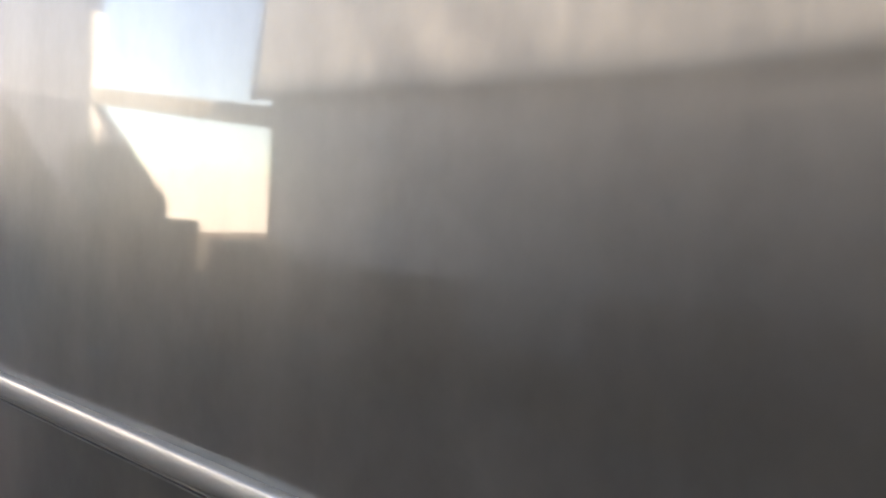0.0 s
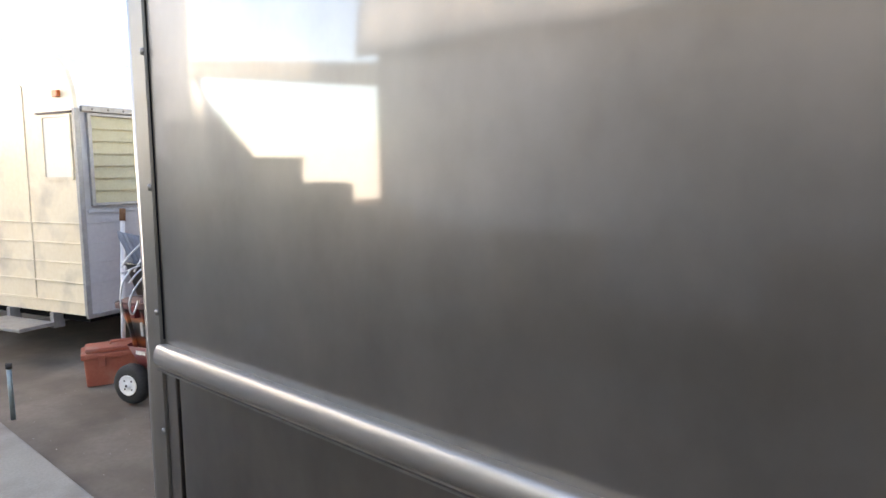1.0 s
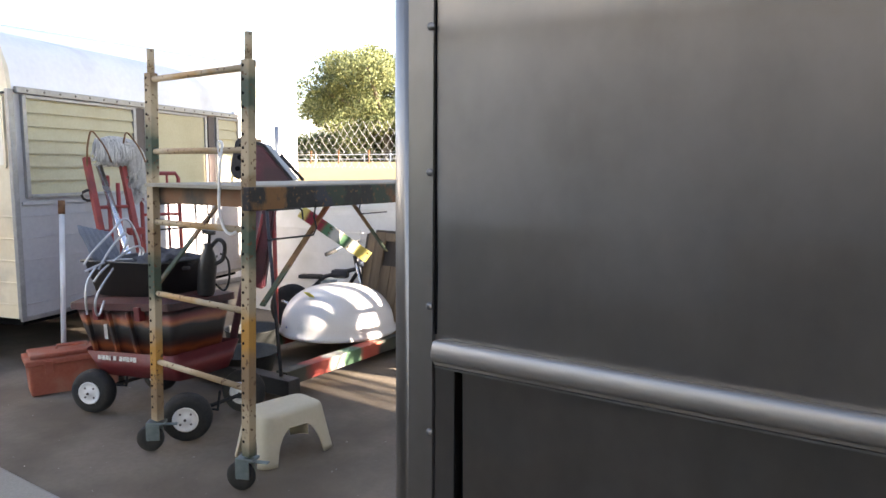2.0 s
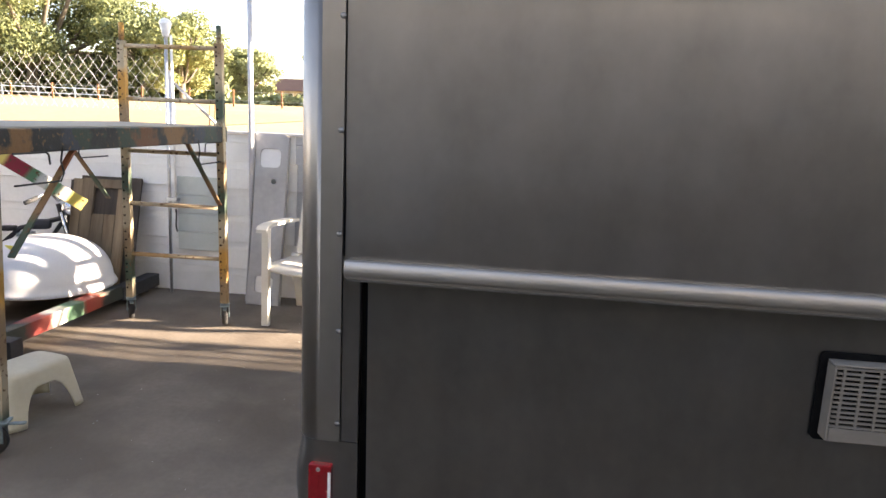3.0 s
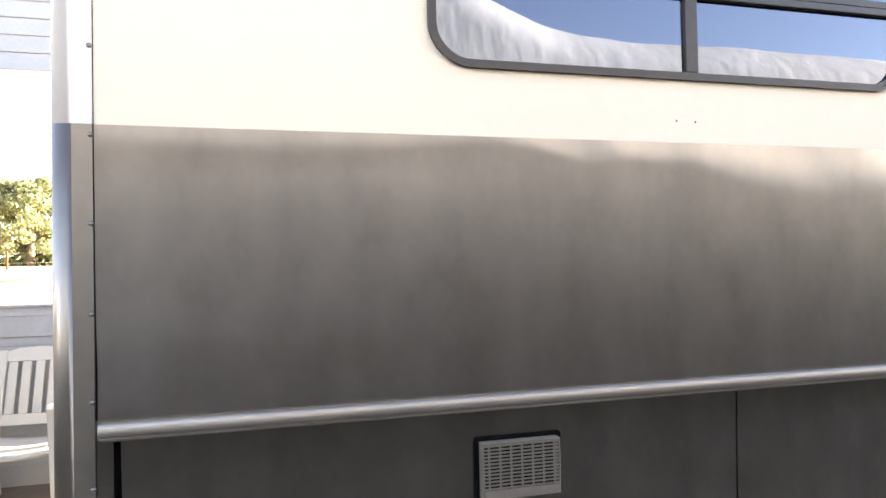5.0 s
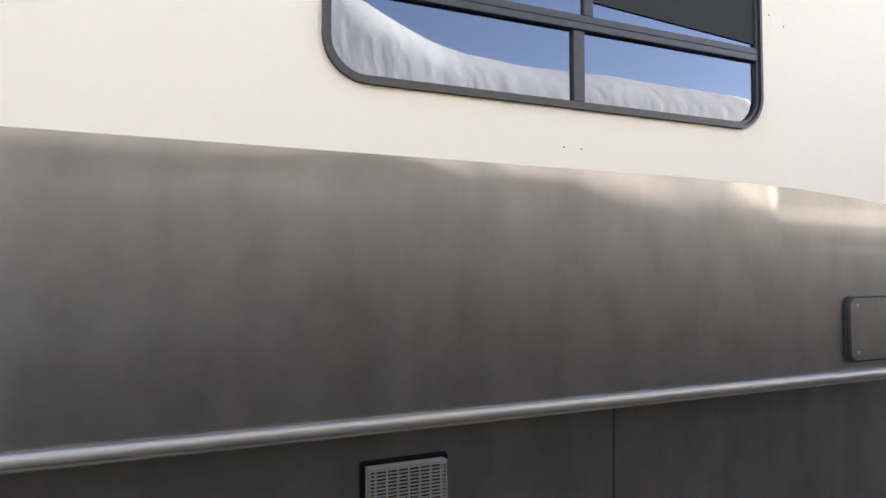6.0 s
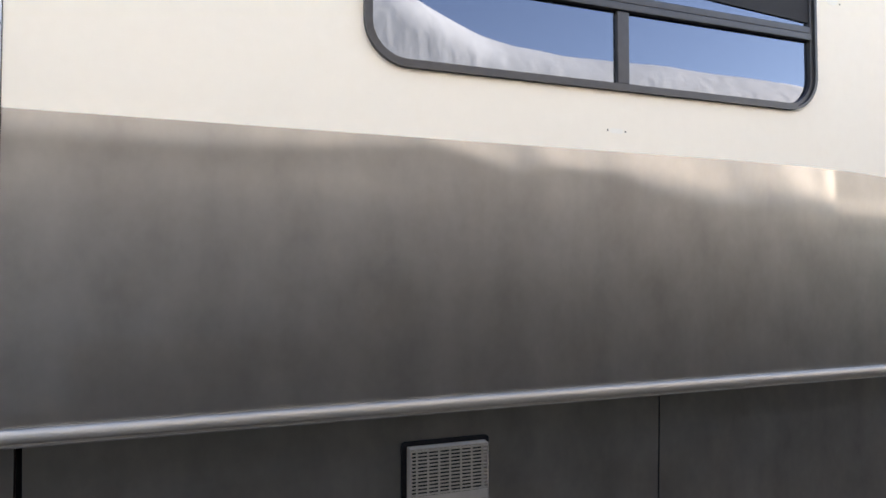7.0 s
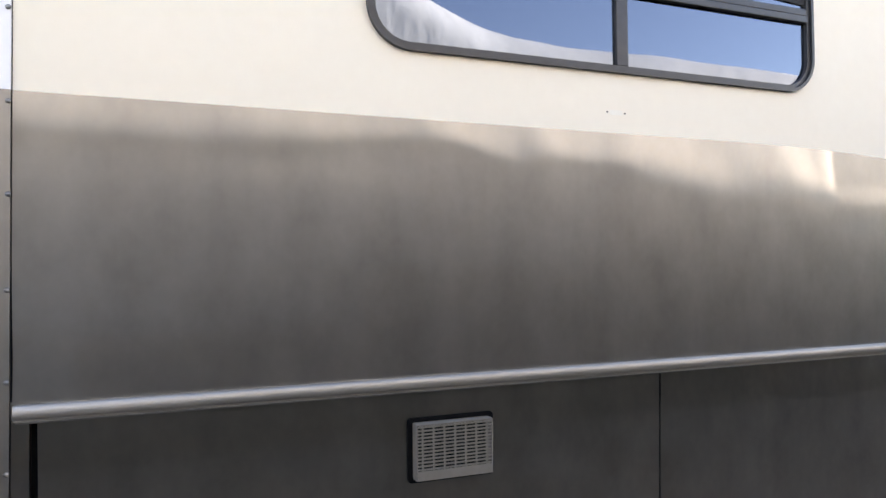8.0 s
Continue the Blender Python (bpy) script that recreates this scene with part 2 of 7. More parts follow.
def lathe(bm, profile, n=24, m=None):
    """Turns (radius, height) pairs round z."""
    rings = []
    for r, z in profile:
        rings.append([bm.verts.new((r * math.cos(2 * math.pi * i / n), r * math.sin(2 * math.pi * i / n), z)) for i in range(n)])
    for a, b in zip(rings, rings[1:]):
        for i in range(n):
            f = bm.faces.new((a[i], a[(i + 1) % n], b[(i + 1) % n], b[i]))
            f.smooth = True
    bm.faces.new(rings[0][::-1])
    bm.faces.new(rings[-1])
    if m is not None:
        bmesh.ops.transform(bm, matrix=m, verts=[v for ring in rings for v in ring])


def rounded(x0, x1, z0, z1, r, n=8):
    """A rounded rectangle's outline as (x, z) pairs, anticlockwise."""
    out = []
    for cx, cz, a0 in ((x1 - r, z0 + r, -90), (x1 - r, z1 - r, 0), (x0 + r, z1 - r, 90), (x0 + r, z0 + r, 180)):
        for i in range(n + 1):
            a = radians(a0 + 90 * i / n)
            out.append((cx + r * math.cos(a), cz + r * math.sin(a)))
    return out


def plate(bm, outline, holes=(), y0=0.0, y1=0.02, bevel=0.0):
    """An upright sheet in the xz plane between y0 (front) and y1, with holes through it."""
    edges = []
    for loop in (outline, *holes):
        v = [bm.verts.new((x, y0, z)) for x, z in loop]
        edges += [bm.edges.new((v[i], v[(i + 1) % len(v)])) for i in range(len(v))]
    made = bmesh.ops.triangle_fill(bm, edges=edges, use_beauty=True, use_dissolve=False)["geom"]
    faces = [g for g in made if isinstance(g, bmesh.types.BMFace)]
    for f in faces:
        f.normal_update()
        if f.normal.y > 0:
            f.normal_flip()
    back = bmesh.ops.extrude_face_region(bm, geom=faces)["geom"]
    bmesh.ops.translate(bm, vec=(0, y1 - y0, 0), verts=[g for g in back if isinstance(g, bmesh.types.BMVert)])
    bmesh.ops.recalc_face_normals(bm, faces=bm.faces)


def mesh_of(name, bm, material):
    me = bpy.data.meshes.new(name)
    bm.to_mesh(me)
    bm.free()
    me.materials.append(material)
    return me


def part(name, bm, material, parent=None, label="", m=None):
    """One mesh object of a bmesh (or of a mesh already made) under its thing."""
    me = bm if isinstance(bm, bpy.types.Mesh) else mesh_of(name, bm, material)
    ob = new(name, me)
    ob.parent = parent
    if m is not None:
        ob.matrix_basis = m
    if label:
        ob["label"] = label
    return ob


def thing(name, label, category, m=None, group="", kind=""):
    ob = new(name)
    ob.empty_display_size = 0.1
    if m is not None:
        ob.matrix_basis = m
    return tagged(ob, label, category, group, kind)


def box_part(name, material, parent, x0, x1, y0, y1, z0, z1, bevel=0.0, label="", m=None):
    bm = bmesh.new()
    box(bm, x0, x1, y0, y1, z0, z1, bevel)
    return part(name, bm, material, parent, label, m)


def tube_part(name, material, parent, p0, p1, r, n=10, label="", r2=None):
    bm = bmesh.new()
    tube(bm, p0, p1, r, n, r2)
    return part(name, bm, material, parent, label)


# ---------------------------------------------------------------- ground
def ground():
    """Yard, a bank behind the fence, and the field that rises to the horizon, in one sheet."""
    ys = [-300, -120, -60, -30, -15, -8, -5, -3] + [-2 + 0.25 * i for i in range(24)] + [4.02, 4.12, 5, 7, 10, 15, 22, 30, 40, 55, 80, 120, 200, 400]
    xs = [-300, -150, -80, -50, -35, -25, -18, -14, -11, -9] + [-8 + 0.25 * i for i in range(49)] + [5, 7, 10, 15, 25, 40, 80, 150, 300]
    bm = bmesh.new()
    rows = []
    for y in ys:
        row = []
        for x in xs:
            if y < 4.0:
                z = 0.02 * (noise.noise((x * 0.7, y * 0.7, 0))) - 0.012
                if x > -1.6 or y > 3.3:
                    z *= 0.4
            elif y < 4.1 or (x < -4.8 and y < 12):
                z = 0.0 - 0.01
            else:
                z = 1.05 + (min(y, 40) - 4.1) * 0.021 + max(0, y - 40) * 0.004 + 0.05 * noise.noise((x * 0.3, y * 0.3, 5))
            row.append(bm.verts.new((x, y, z)))
        rows.append(row)
    for j in range(len(ys) - 1):
        for i in range(len(xs) - 1):
            f = bm.faces.new((rows[j][i], rows[j][i + 1], rows[j + 1][i + 1], rows[j + 1][i]))
            f.material_index = 1 if ys[j] > 4.0 and not (xs[i] < -4.9 and ys[j] < 10) else 0
            f.smooth = ys[j] < 3.9 or ys[j] > 4.1
    ob = part("ground", bm, M_DIRT)
    ob.data.materials.append(M_GRASS)
    tagged(ob, "packed grey-brown dirt yard with a dry grass field behind", "ground", kind="structure")
    slab = box_part("pavement", M_SLAB, None, -9.5, -1.7, -0.6, 0.55, -0.05, 0.03, 0.012)
    tagged(slab, "worn light concrete slab at the yard's edge", "pavement", kind="structure")


ground()


# ---------------------------------------------------------------- motorhome
RIVETS = [0.776, 0.965, 1.153, 1.344, 1.543, 1.738, 1.935, 2.13, 2.325, 2.52, 2.715, 2.91]
PAINT_LINE = [(-0.0, 1.762), (1.0, 1.762), (1.95, 1.762), (2.2, 1.759), (2.46, 1.75), (2.76, 1.731), (3.0, 1.71), (3.3, 1.675), (3.7, 1.62), (4.2, 1.54), (5.0, 1.4), (6.2, 1.2)]
WIN = (0.765, 2.275, 1.935, 2.76)


def motorhome():
    rv = thing("motorhome", "cream motorhome with dark metallic grey lower side", "motorhome", pose(0, 0, 0.013))
    # side sheets
    bm = bmesh.new()
    plate(bm, [(0.0006, 1.0725), (6.2, 1.0725)] + PAINT_LINE[::-1][:-1] + [(0.0006, 1.762)], y0=0.0, y1=0.03)
    part("side_panel", bm, M_GREY, rv, "dark grey metallic painted sheet")
    bm = bmesh.new()
    plate(bm, [(0.0006, 1.762)] + PAINT_LINE[1:] + [(6.2, 3.1), (0.0006, 3.1)], [rounded(WIN[0] + 0.012, WIN[1] - 0.012, WIN[2] + 0.012, WIN[3] - 0.012, 0.1)], 0.0, 0.03)
    part("upper_side_panel", bm, M_CREAM, rv, "glossy cream painted upper side")
    # shell behind: roof, rear, far side, floor
    bm = bmesh.new()
    prof = [(0.02, 3.1), (0.12, 3.22), (0.5, 3.27), (1.95, 3.27), (2.32, 3.22), (2.42, 3.1)]
    prof += [(2.40, 3.06), (2.30, 3.17), (1.95, 3.21), (0.5, 3.21), (0.14, 3.17), (0.04, 3.06)]
    a = [bm.verts.new((-0.05, y, z)) for y, z in prof]
    b = [bm.verts.new((6.2, y, z)) for y, z in prof]
    k = len(prof)
    for i in range(k):
        bm.faces.new((a[i], a[(i + 1) % k], b[(i + 1) % k], b[i]))
    bm.faces.new(a[::-1])
    bm.faces.new(b)
    part("roof", bm, M_CREAM, rv)
    box_part("rear_wall", M_CREAM, rv, -0.07, -0.03, 0.06, 2.36, 1.762, 3.12, 0.008)
    box_part("lower_rear_wall", M_GREY, rv, -0.07, -0.03, 0.06, 2.36, 0.42, 1.76, 0.008, "dark grey metallic painted sheet")
    box_part("far_wall", M_CREAM, rv, -0.02, 6.2, 2.40, 2.44, 0.42, 3.1)
    box_part("front_wall", M_CREAM, rv, 6.2, 6.24, 0.0, 2.44, 0.42, 3.1)
    box_part("floor_pan", M_GAP, rv, -0.02, 6.2, 0.05, 2.38, 0.36, 0.42)
    # near-black sheet added for the dim interior behind the window
    box_part("interior_dark_sheet", M_GAP, rv, 0.01, 6.19, 0.9, 0.93, 0.43, 3.05)
    # rear corner post: rounded outer edge, white above the paint line
    def post(z0, z1, mat_, label):
        bm = bmesh.new()
        out = [(0.0, -0.006), (-0.042, -0.006)]
        for i in range(9):
            t = radians(90 * i / 8)
            out.append((-0.042 - 0.049 * math.sin(t), 0.043 - 0.049 * math.cos(t)))
        out += [(-0.091, 0.085), (-0.081, 0.085), (-0.081, 0.055)] + [(-0.035, 0.006), (0.0, 0.006)]
        rows = [[bm.verts.new((x, y, z)) for x, y in out] for z in (z0, z1)]
        for r0, r1 in zip(rows, rows[1:]):
            for i in range(len(out)):
                f = bm.faces.new((r0[i], r0[(i + 1) % len(out)], r1[(i + 1) % len(out)], r1[i]))
                f.smooth = 1 <= i <= 9
        bm.faces.new(rows[0][::-1])
        bm.faces.new(rows[-1])
        bmesh.ops.recalc_face_normals(bm, faces=bm.faces)
        return part("corner_post", bm, mat_, rv, label)

    lower = post(0.7384, 1.762, M_POST, "dark grey rounded corner post")
    upper = post(1.762, 3.12, M_WHITE_POST, "white rounded corner post")
    # rivets down the post
    bm = bmesh.new()
    lathe(bm, [(0.0060, 0), (0.0058, 0.0015), (0.0047, 0.0034), (0.0026, 0.0044), (0.0006, 0.0048)], 10, pose(0, 0, 0, 90))
    rivet = mesh_of("rivet", bm, M_RIVET)
    for z in RIVETS:
        part("rivet", rivet, None, lower if z < 1.75 else upper, m=pose(-0.0045 + 0.0008 * math.sin(z * 9), -0.0055, z))
    bm = bmesh.new()
    plate(bm, [(0.0007, 1.112), (0.0045, 1.112), (0.0052, 1.2), (0.0032, 1.31), (0.0022, 1.42), (0.0017, 3.1), (0.0007, 3.1)], y0=-0.0012, y1=-0.0002)
    part("seam", bm, M_GAP, rv, "dark seam, widening where the sheet lifts")
    # half-round rub rail
    bm = bmesh.new()
    rail = [(0.0, 1.1065), (-0.012, 1.1085), (-0.0162, 1.1078), (-0.0192, 1.1044), (-0.0217, 1.0985), (-0.0234, 1.0910), (-0.0230, 1.0830), (-0.0195, 1.0785), (-0.016, 1.0775), (-0.016, 1.073), (0.0, 1.073)]
    ends = []
    for x in (0.007, 0.011, 6.19):
        s = 0.88 if x < 0.01 else 1.0
        ends.append([bm.verts.new((x, y * s, 1.091 + (z - 1.0925) * s)) for y, z in rail])
    for a, b in zip(ends, ends[1:]):
        for i in range(len(rail) - 1):
            f = bm.faces.new((a[i], a[i + 1], b[i + 1], b[i]))
            f.smooth = i < 8
    bm.faces.new(ends[0])
    bmesh.ops.recalc_face_normals(bm, faces=bm.faces)
    rail_ob = part("rub_rail", bm, M_TRIM, rv, "half-round satin aluminium rub rail")
    box_part("rail_lip", M_RIVET, rail_ob, 0.012, 6.19, -0.0185, -0.001, 1.0680, 1.0705)
    # below the rail: strip, dark gap, baggage doors
    box_part("side_strip", M_GREY_LOW, rv, 0.0018, 0.036, -0.002, 0.02, 0.7385, 1.071, 0.002, "narrow grey filler strip")
    box_part("door_gap", M_GAP, rv, 0.0, 6.15, 0.022, 0.03, 0.44, 1.07)
    doors = [(0.0, 1.6385), (1.6435, 2.902), (2.907, 4.2), (4.205, 6.15)]
    for i, (x0, x1) in enumerate(doors):
        bm = bmesh.new()
        left = [(0.0505, 1.068), (0.0575, 0.47)] if i == 0 else [(x0, 1.068), (x0, 0.47)]
        right = (x1 - 0.014 if i == 0 else x1, 0.47)
        if i == 1:
            left[1] = (x0 - 0.014, 0.47)
        plate(bm, [left[1], right, (x1, 1.068), left[0]], y0=-0.003, y1=0.018)
        door = part("baggage_door", bm, M_GREY_LOW, rv, "flush dark grey baggage door")
        if i == 0:
            first = door
    # latch
    bm = bmesh.new()
    plate(bm, rounded(1.383, 1.503, 0.44, 0.612, 0.016), [rounded(1.399, 1.487, 0.456, 0.594, 0.008)], -0.012, -0.002)
    latch = part("latch", bm, M_GREY_LOW, first, "recessed grey paddle latch")
    box_part("paddle", M_GREY_LOW, latch, 1.403, 1.483, -0.008, -0.002, 0.46, 0.589, 0.003)
    bm = bmesh.new()
    lathe(bm, [(0.013, 0), (0.013, 0.003), (0.010, 0.005), (0.004, 0.0052)], 16, pose(1.421, -0.0085, 0.574, 90))
    part("lock_cylinder", bm, M_TRIM, latch)
    # furnace vent
    bm = bmesh.new()
    plate(bm, rounded(0.862, 1.097, 0.841, 1.003, 0.010), y0=-0.010, y1=-0.003)
    vent = part("furnace_vent", bm, M_GAP, first, "grey slotted vent cover on a black flange")
    gx0, gx1, gz0, gz1, fy = 0.874, 1.082, 0.853, 0.992, -0.042
    bm = bmesh.new()
    box(bm, gx0, gx1, fy, -0.010, gz1 - 0.004, gz1, 0.0015)
    box(bm, gx0, gx0 + 0.004, fy + 0.001, -0.010, gz0, gz1 - 0.005, 0.001)
    box(bm, gx1 - 0.004, gx1, fy + 0.001, -0.010, gz0, gz1 - 0.005, 0.001)
    box(bm, gx0 + 0.0045, gx1 - 0.0045, fy, fy + 0.004, gz0, gz0 + 0.024, 0.0012)
    part("cover_frame", bm, M_VENT, vent)
    bm = bmesh.new()
    box(bm, gx0 + 0.005, gx1 - 0.005, fy + 0.0005, fy + 0.0045, -0.0019, 0.0019)
    slat = mesh_of("slat", bm, M_VENT)
    for i in range(13):
        part("slat", slat, None, vent, m=pose(0, 0, gz0 + 0.0275 + 0.0087 * i))
    bm = bmesh.new()
    box(bm, -0.0019, 0.0019, fy, fy + 0.004, gz0 + 0.0245, gz1 - 0.0045)
    bar = mesh_of("bar", bm, M_VENT)
    for i in range(7):
        part("bar", bar, None, vent, m=pose(gx0 + 0.0165 + i * 0.029, 0, 0))
    # lower corner cap with the marker light
    bm = bmesh.new()
    rows = []
    for z, s, out_ in ((0.40, 1.0, -0.016), (0.50, 1.0, -0.004), (0.57, 1.0, 0.006), (0.63, 1.0, 0.012), (0.67, 1.0, 0.011), (0.70, 0.95, 0.006), (0.722, 0.87, 0.001), (0.738, 0.78, -0.001)):
        ring = [(0.037, -0.004 * s), (-0.03, -0.008 * s)]
        for i in range(7):
            t = radians(90 * i / 6)
            ring.append((-0.050 - (0.036 + out_) * math.sin(t), 0.030 - (0.030 + 0.008 * s) * math.cos(t)))
        ring += [(-0.086 - out_, 0.12), (-0.07, 0.12), (-0.03, 0.012), (0.037, 0.012)]
        rows.append([bm.verts.new((x, y, z)) for x, y in ring])
    for r0, r1 in zip(rows, rows[1:]):
        for i in range(len(r0)):
            f = bm.faces.new((r0[i], r0[(i + 1) % len(r0)], r1[(i + 1) % len(r0)], r1[i]))
            f.smooth = i < 9
    bm.faces.new(rows[0][::-1])
    bm.faces.new([bm.verts.new(v.co) for v in rows[-1]])
    bmesh.ops.recalc_face_normals(bm, faces=bm.faces)
    cap = part("corner_cap", bm, M_GREY_LOW, rv, "grey moulded lower corner cap")
    bm = bmesh.new()
    box(bm, -0.057, -0.011, -0.024, -0.005, 0.598, 0.694, 0.004)
    light = part("marker_light", bm, M_RED_LENS, cap, "red marker light with a white edge")
    box_part("white_edge", M_WHITE, light, -0.0165, -0.0105, -0.0255, -0.0235, 0.604, 0.681, 0.0005)
    bm = bmesh.new()
    lathe(bm, [(0.0045, 0), (0.0045, 0.002), (0.003, 0.003)], 10, pose(0, 0, 0, 90))
    screw = mesh_of("screw", bm, M_TRIM)
    for z in (0.685, 0.607):
        part("screw", screw, None, light, m=pose(-0.036, -0.0235, z))
    box_part("centre_rib", M_RED_LENS, light, -0.038, -0.034, -0.0265, -0.0235, 0.618, 0.672, 0.001)
    # access hatch
    bm = bmesh.new()
    plate(bm, rounded(2.672, 3.30, 1.138, 1.374, 0.035), y0=-0.010, y1=-0.001)
    hatch = part("access_hatch", bm, M_BLACK, rv, "rounded grey hatch cover with corner screws")
    bm = bmesh.new()
    plate(bm, rounded(2.684, 3.292, 1.146, 1.368, 0.03), y0=-0.022, y1=-0.0105)
    part("hatch_cover", bm, M_GREY, hatch)
    bm = bmesh.new()
    lathe(bm, [(0.007, 0), (0.007, 0.003), (0.004, 0.0045)], 10, pose(0, 0, 0, 90))
    sc = mesh_of("screw", bm, M_TRIM)
    for x in (2.718, 3.258):
        for z in (1.172, 1.342):
            part("screw", sc, None, hatch, m=pose(x, -0.0215, z))
    # old screw holes in the cream sheet
    bm = bmesh.new()
    lathe(bm, [(0.0028, 0), (0.0028, 0.0006)], 8, pose(0, 0, 0, 90))
    hole = mesh_of("screw_hole", bm, M_GAP)
    for x, z in ((1.475, 1.822), (1.535, 1.821), (2.325, 2.34), (2.395, 2.31)):
        part("screw_hole", hole, None, rv, m=pose(x, -0.0002, z))
    for x, z, w, h in ((1.505, 1.8215, 0.022, 0.007), (2.36, 2.325, 0.026, 0.022)):
        bm = bmesh.new()
        plate(bm, rounded(x - w, x + w, z - h, z + h, h * 0.8, 4), y0=-0.0008, y1=-0.0001)
        part("filler_patch", bm, M_PATCH, rv, "whiter touch-up patch")
    # window
    win = thing("side_window", "", "")
    for key in ("label", "category"):
        if key in win:
            del win[key]
    win.parent = rv
    x0, x1, z0, z1 = WIN
    bm = bmesh.new()
    plate(bm, rounded(x0, x1, z0, z1, 0.115, 12), [rounded(x0 + 0.010, x1 - 0.010, z0 + 0.010, z1 - 0.010, 0.105, 12)], -0.014, 0.02)
    part("outer_frame", bm, M_FRAME, win)
    bm = bmesh.new()
    plate(bm, rounded(x0 + 0.0105, x1 - 0.0105, z0 + 0.0105, z1 - 0.0105, 0.1045, 12), [rounded(x0 + 0.023, x1 - 0.023, z0 + 0.023, z1 - 0.023, 0.092, 12)], -0.006, 0.02)
    part("inner_frame", bm, M_FRAME, win)
    bm = bmesh.new()
    box(bm, x0 + 0.023, x1 - 0.023, -0.011, 0.014, 2.168, 2.19, 0.003)
    box(bm, x0 + 0.023, x1 - 0.023, -0.007, 0.016, 2.1915, 2.214, 0.003)
    part("cross_rail", bm, M_FRAME, win)
    bm = bmesh.new()
    box(bm, 1.508, 1.548, -0.006, 0.016, z0 + 0.023, 2.167, 0.003)
    part("mullion", bm, M_FRAME, win)
    bm = bmesh.new()
    box(bm, 1.548, 1.582, -0.004, 0.016, 2.2145, z1 - 0.023, 0.003)
    part("mullion", bm, M_FRAME, win)
    for a, b, c, d in ((x0 + 0.02, 1.509, z0 + 0.02, 2.17), (1.547, x1 - 0.02, z0 + 0.02, 2.17), (x0 + 0.02, 1.55, 2.2, z1 - 0.02), (1.58, x1 - 0.02, 2.2, z1 - 0.02)):
        bm = bmesh.new()
        plate(bm, [(a, c), (b, c), (b, d), (a, d)], y0=0.006, y1=0.011)
        part("pane", bm, M_GLASS, win, "dark tinted glass pane")
    bm = bmesh.new()
    plate(bm, [(1.582, 2.262), (x1 - 0.023, 2.229), (x1 - 0.023, z1 - 0.035), (1.582, z1 - 0.035)], y0=0.0005, y1=0.003)
    part("insect_screen", bm, M_SCREEN, win, "dark insect screen")
    # wheels
    for x in (1.95, 5.2):
        for y in (0.22, 2.2):
            bm = bmesh.new()
            lathe(bm, [(0.2, -0.1), (0.36, -0.1), (0.39, -0.07), (0.39, 0.07), (0.36, 0.1), (0.2, 0.1)], 28, pose(x, y, 0.377, 90))
            wheel = part("wheel", bm, M_BLACK, rv)
    return rv


motorhome()


# ---------------------------------------------------------------- fence
def fence():
    f = thing("siding_fence", "low fence of faded white lap siding boards", "fence", pose(0, 3.69, 0))
    rows = 6
    h = 1.215 / rows
    rng = random.Random(21)
    lap = [(-0.018, 0.002), (-0.008, h * 0.70), (-0.014, h * 0.712), (-0.012, h * 0.82), (-0.004, h), (0.012, h), (0.012, 0.003)]

    def board_mesh(w, paint):
        bm = bmesh.new()
        v = [[bm.verts.new((x, y, z)) for y, z in lap] for x in (0, w)]
        k = len(lap)
        for i in range(k):
            bm.faces.new((v[0][i], v[0][(i + 1) % k], v[1][(i + 1) % k], v[1][i]))
        bm.faces.new(v[0][::-1])
        bm.faces.new(v[1])
        bmesh.ops.recalc_face_normals(bm, faces=bm.faces)
        return mesh_of("board", bm, paint)

    for r in range(rows):
        joints = [-4.75] + [-2.55 + rng.uniform(-0.5, 0.5), -1.40 + rng.uniform(-0.02, 0.02), 1.4 + rng.uniform(-0.5, 0.5), 4.0] + [6.6]
        for a, b in zip(joints, joints[1:]):
            part("board", board_mesh(b - a - 0.003, M_SIDING if b < -1.3 else M_SIDING_DIM), None, f, "" if b < -1.3 else "grey lap board, darkened for the shade there", m=pose(a, rng.uniform(-0.003, 0.003), r * h, 0, rng.uniform(-0.12, 0.12), 0))
    for x in (-4.7, -3.35, -2.06, -0.6, 1.8, 4.2, 6.5):
        box_part("post", M_SIDING, f, x - 0.03, x + 0.03, 0.03, 0.1, 0, 1.2)
    box_part("cap_rail", M_ALU, f, -4.76, 6.62, -0.03, 0.05, 1.217, 1.236, 0.004)
    bm = bmesh.new()
    for i in range(4):
        box(bm, -2.32, -1.96, -0.034, -0.024, 0.325 + i * 0.141, 0.325 + (i + 1) * 0.141 - 0.004, 0.003)
    part("patch_panel", bm, M_SIDING_GREEN, f, "pale green siding patch")


fence()


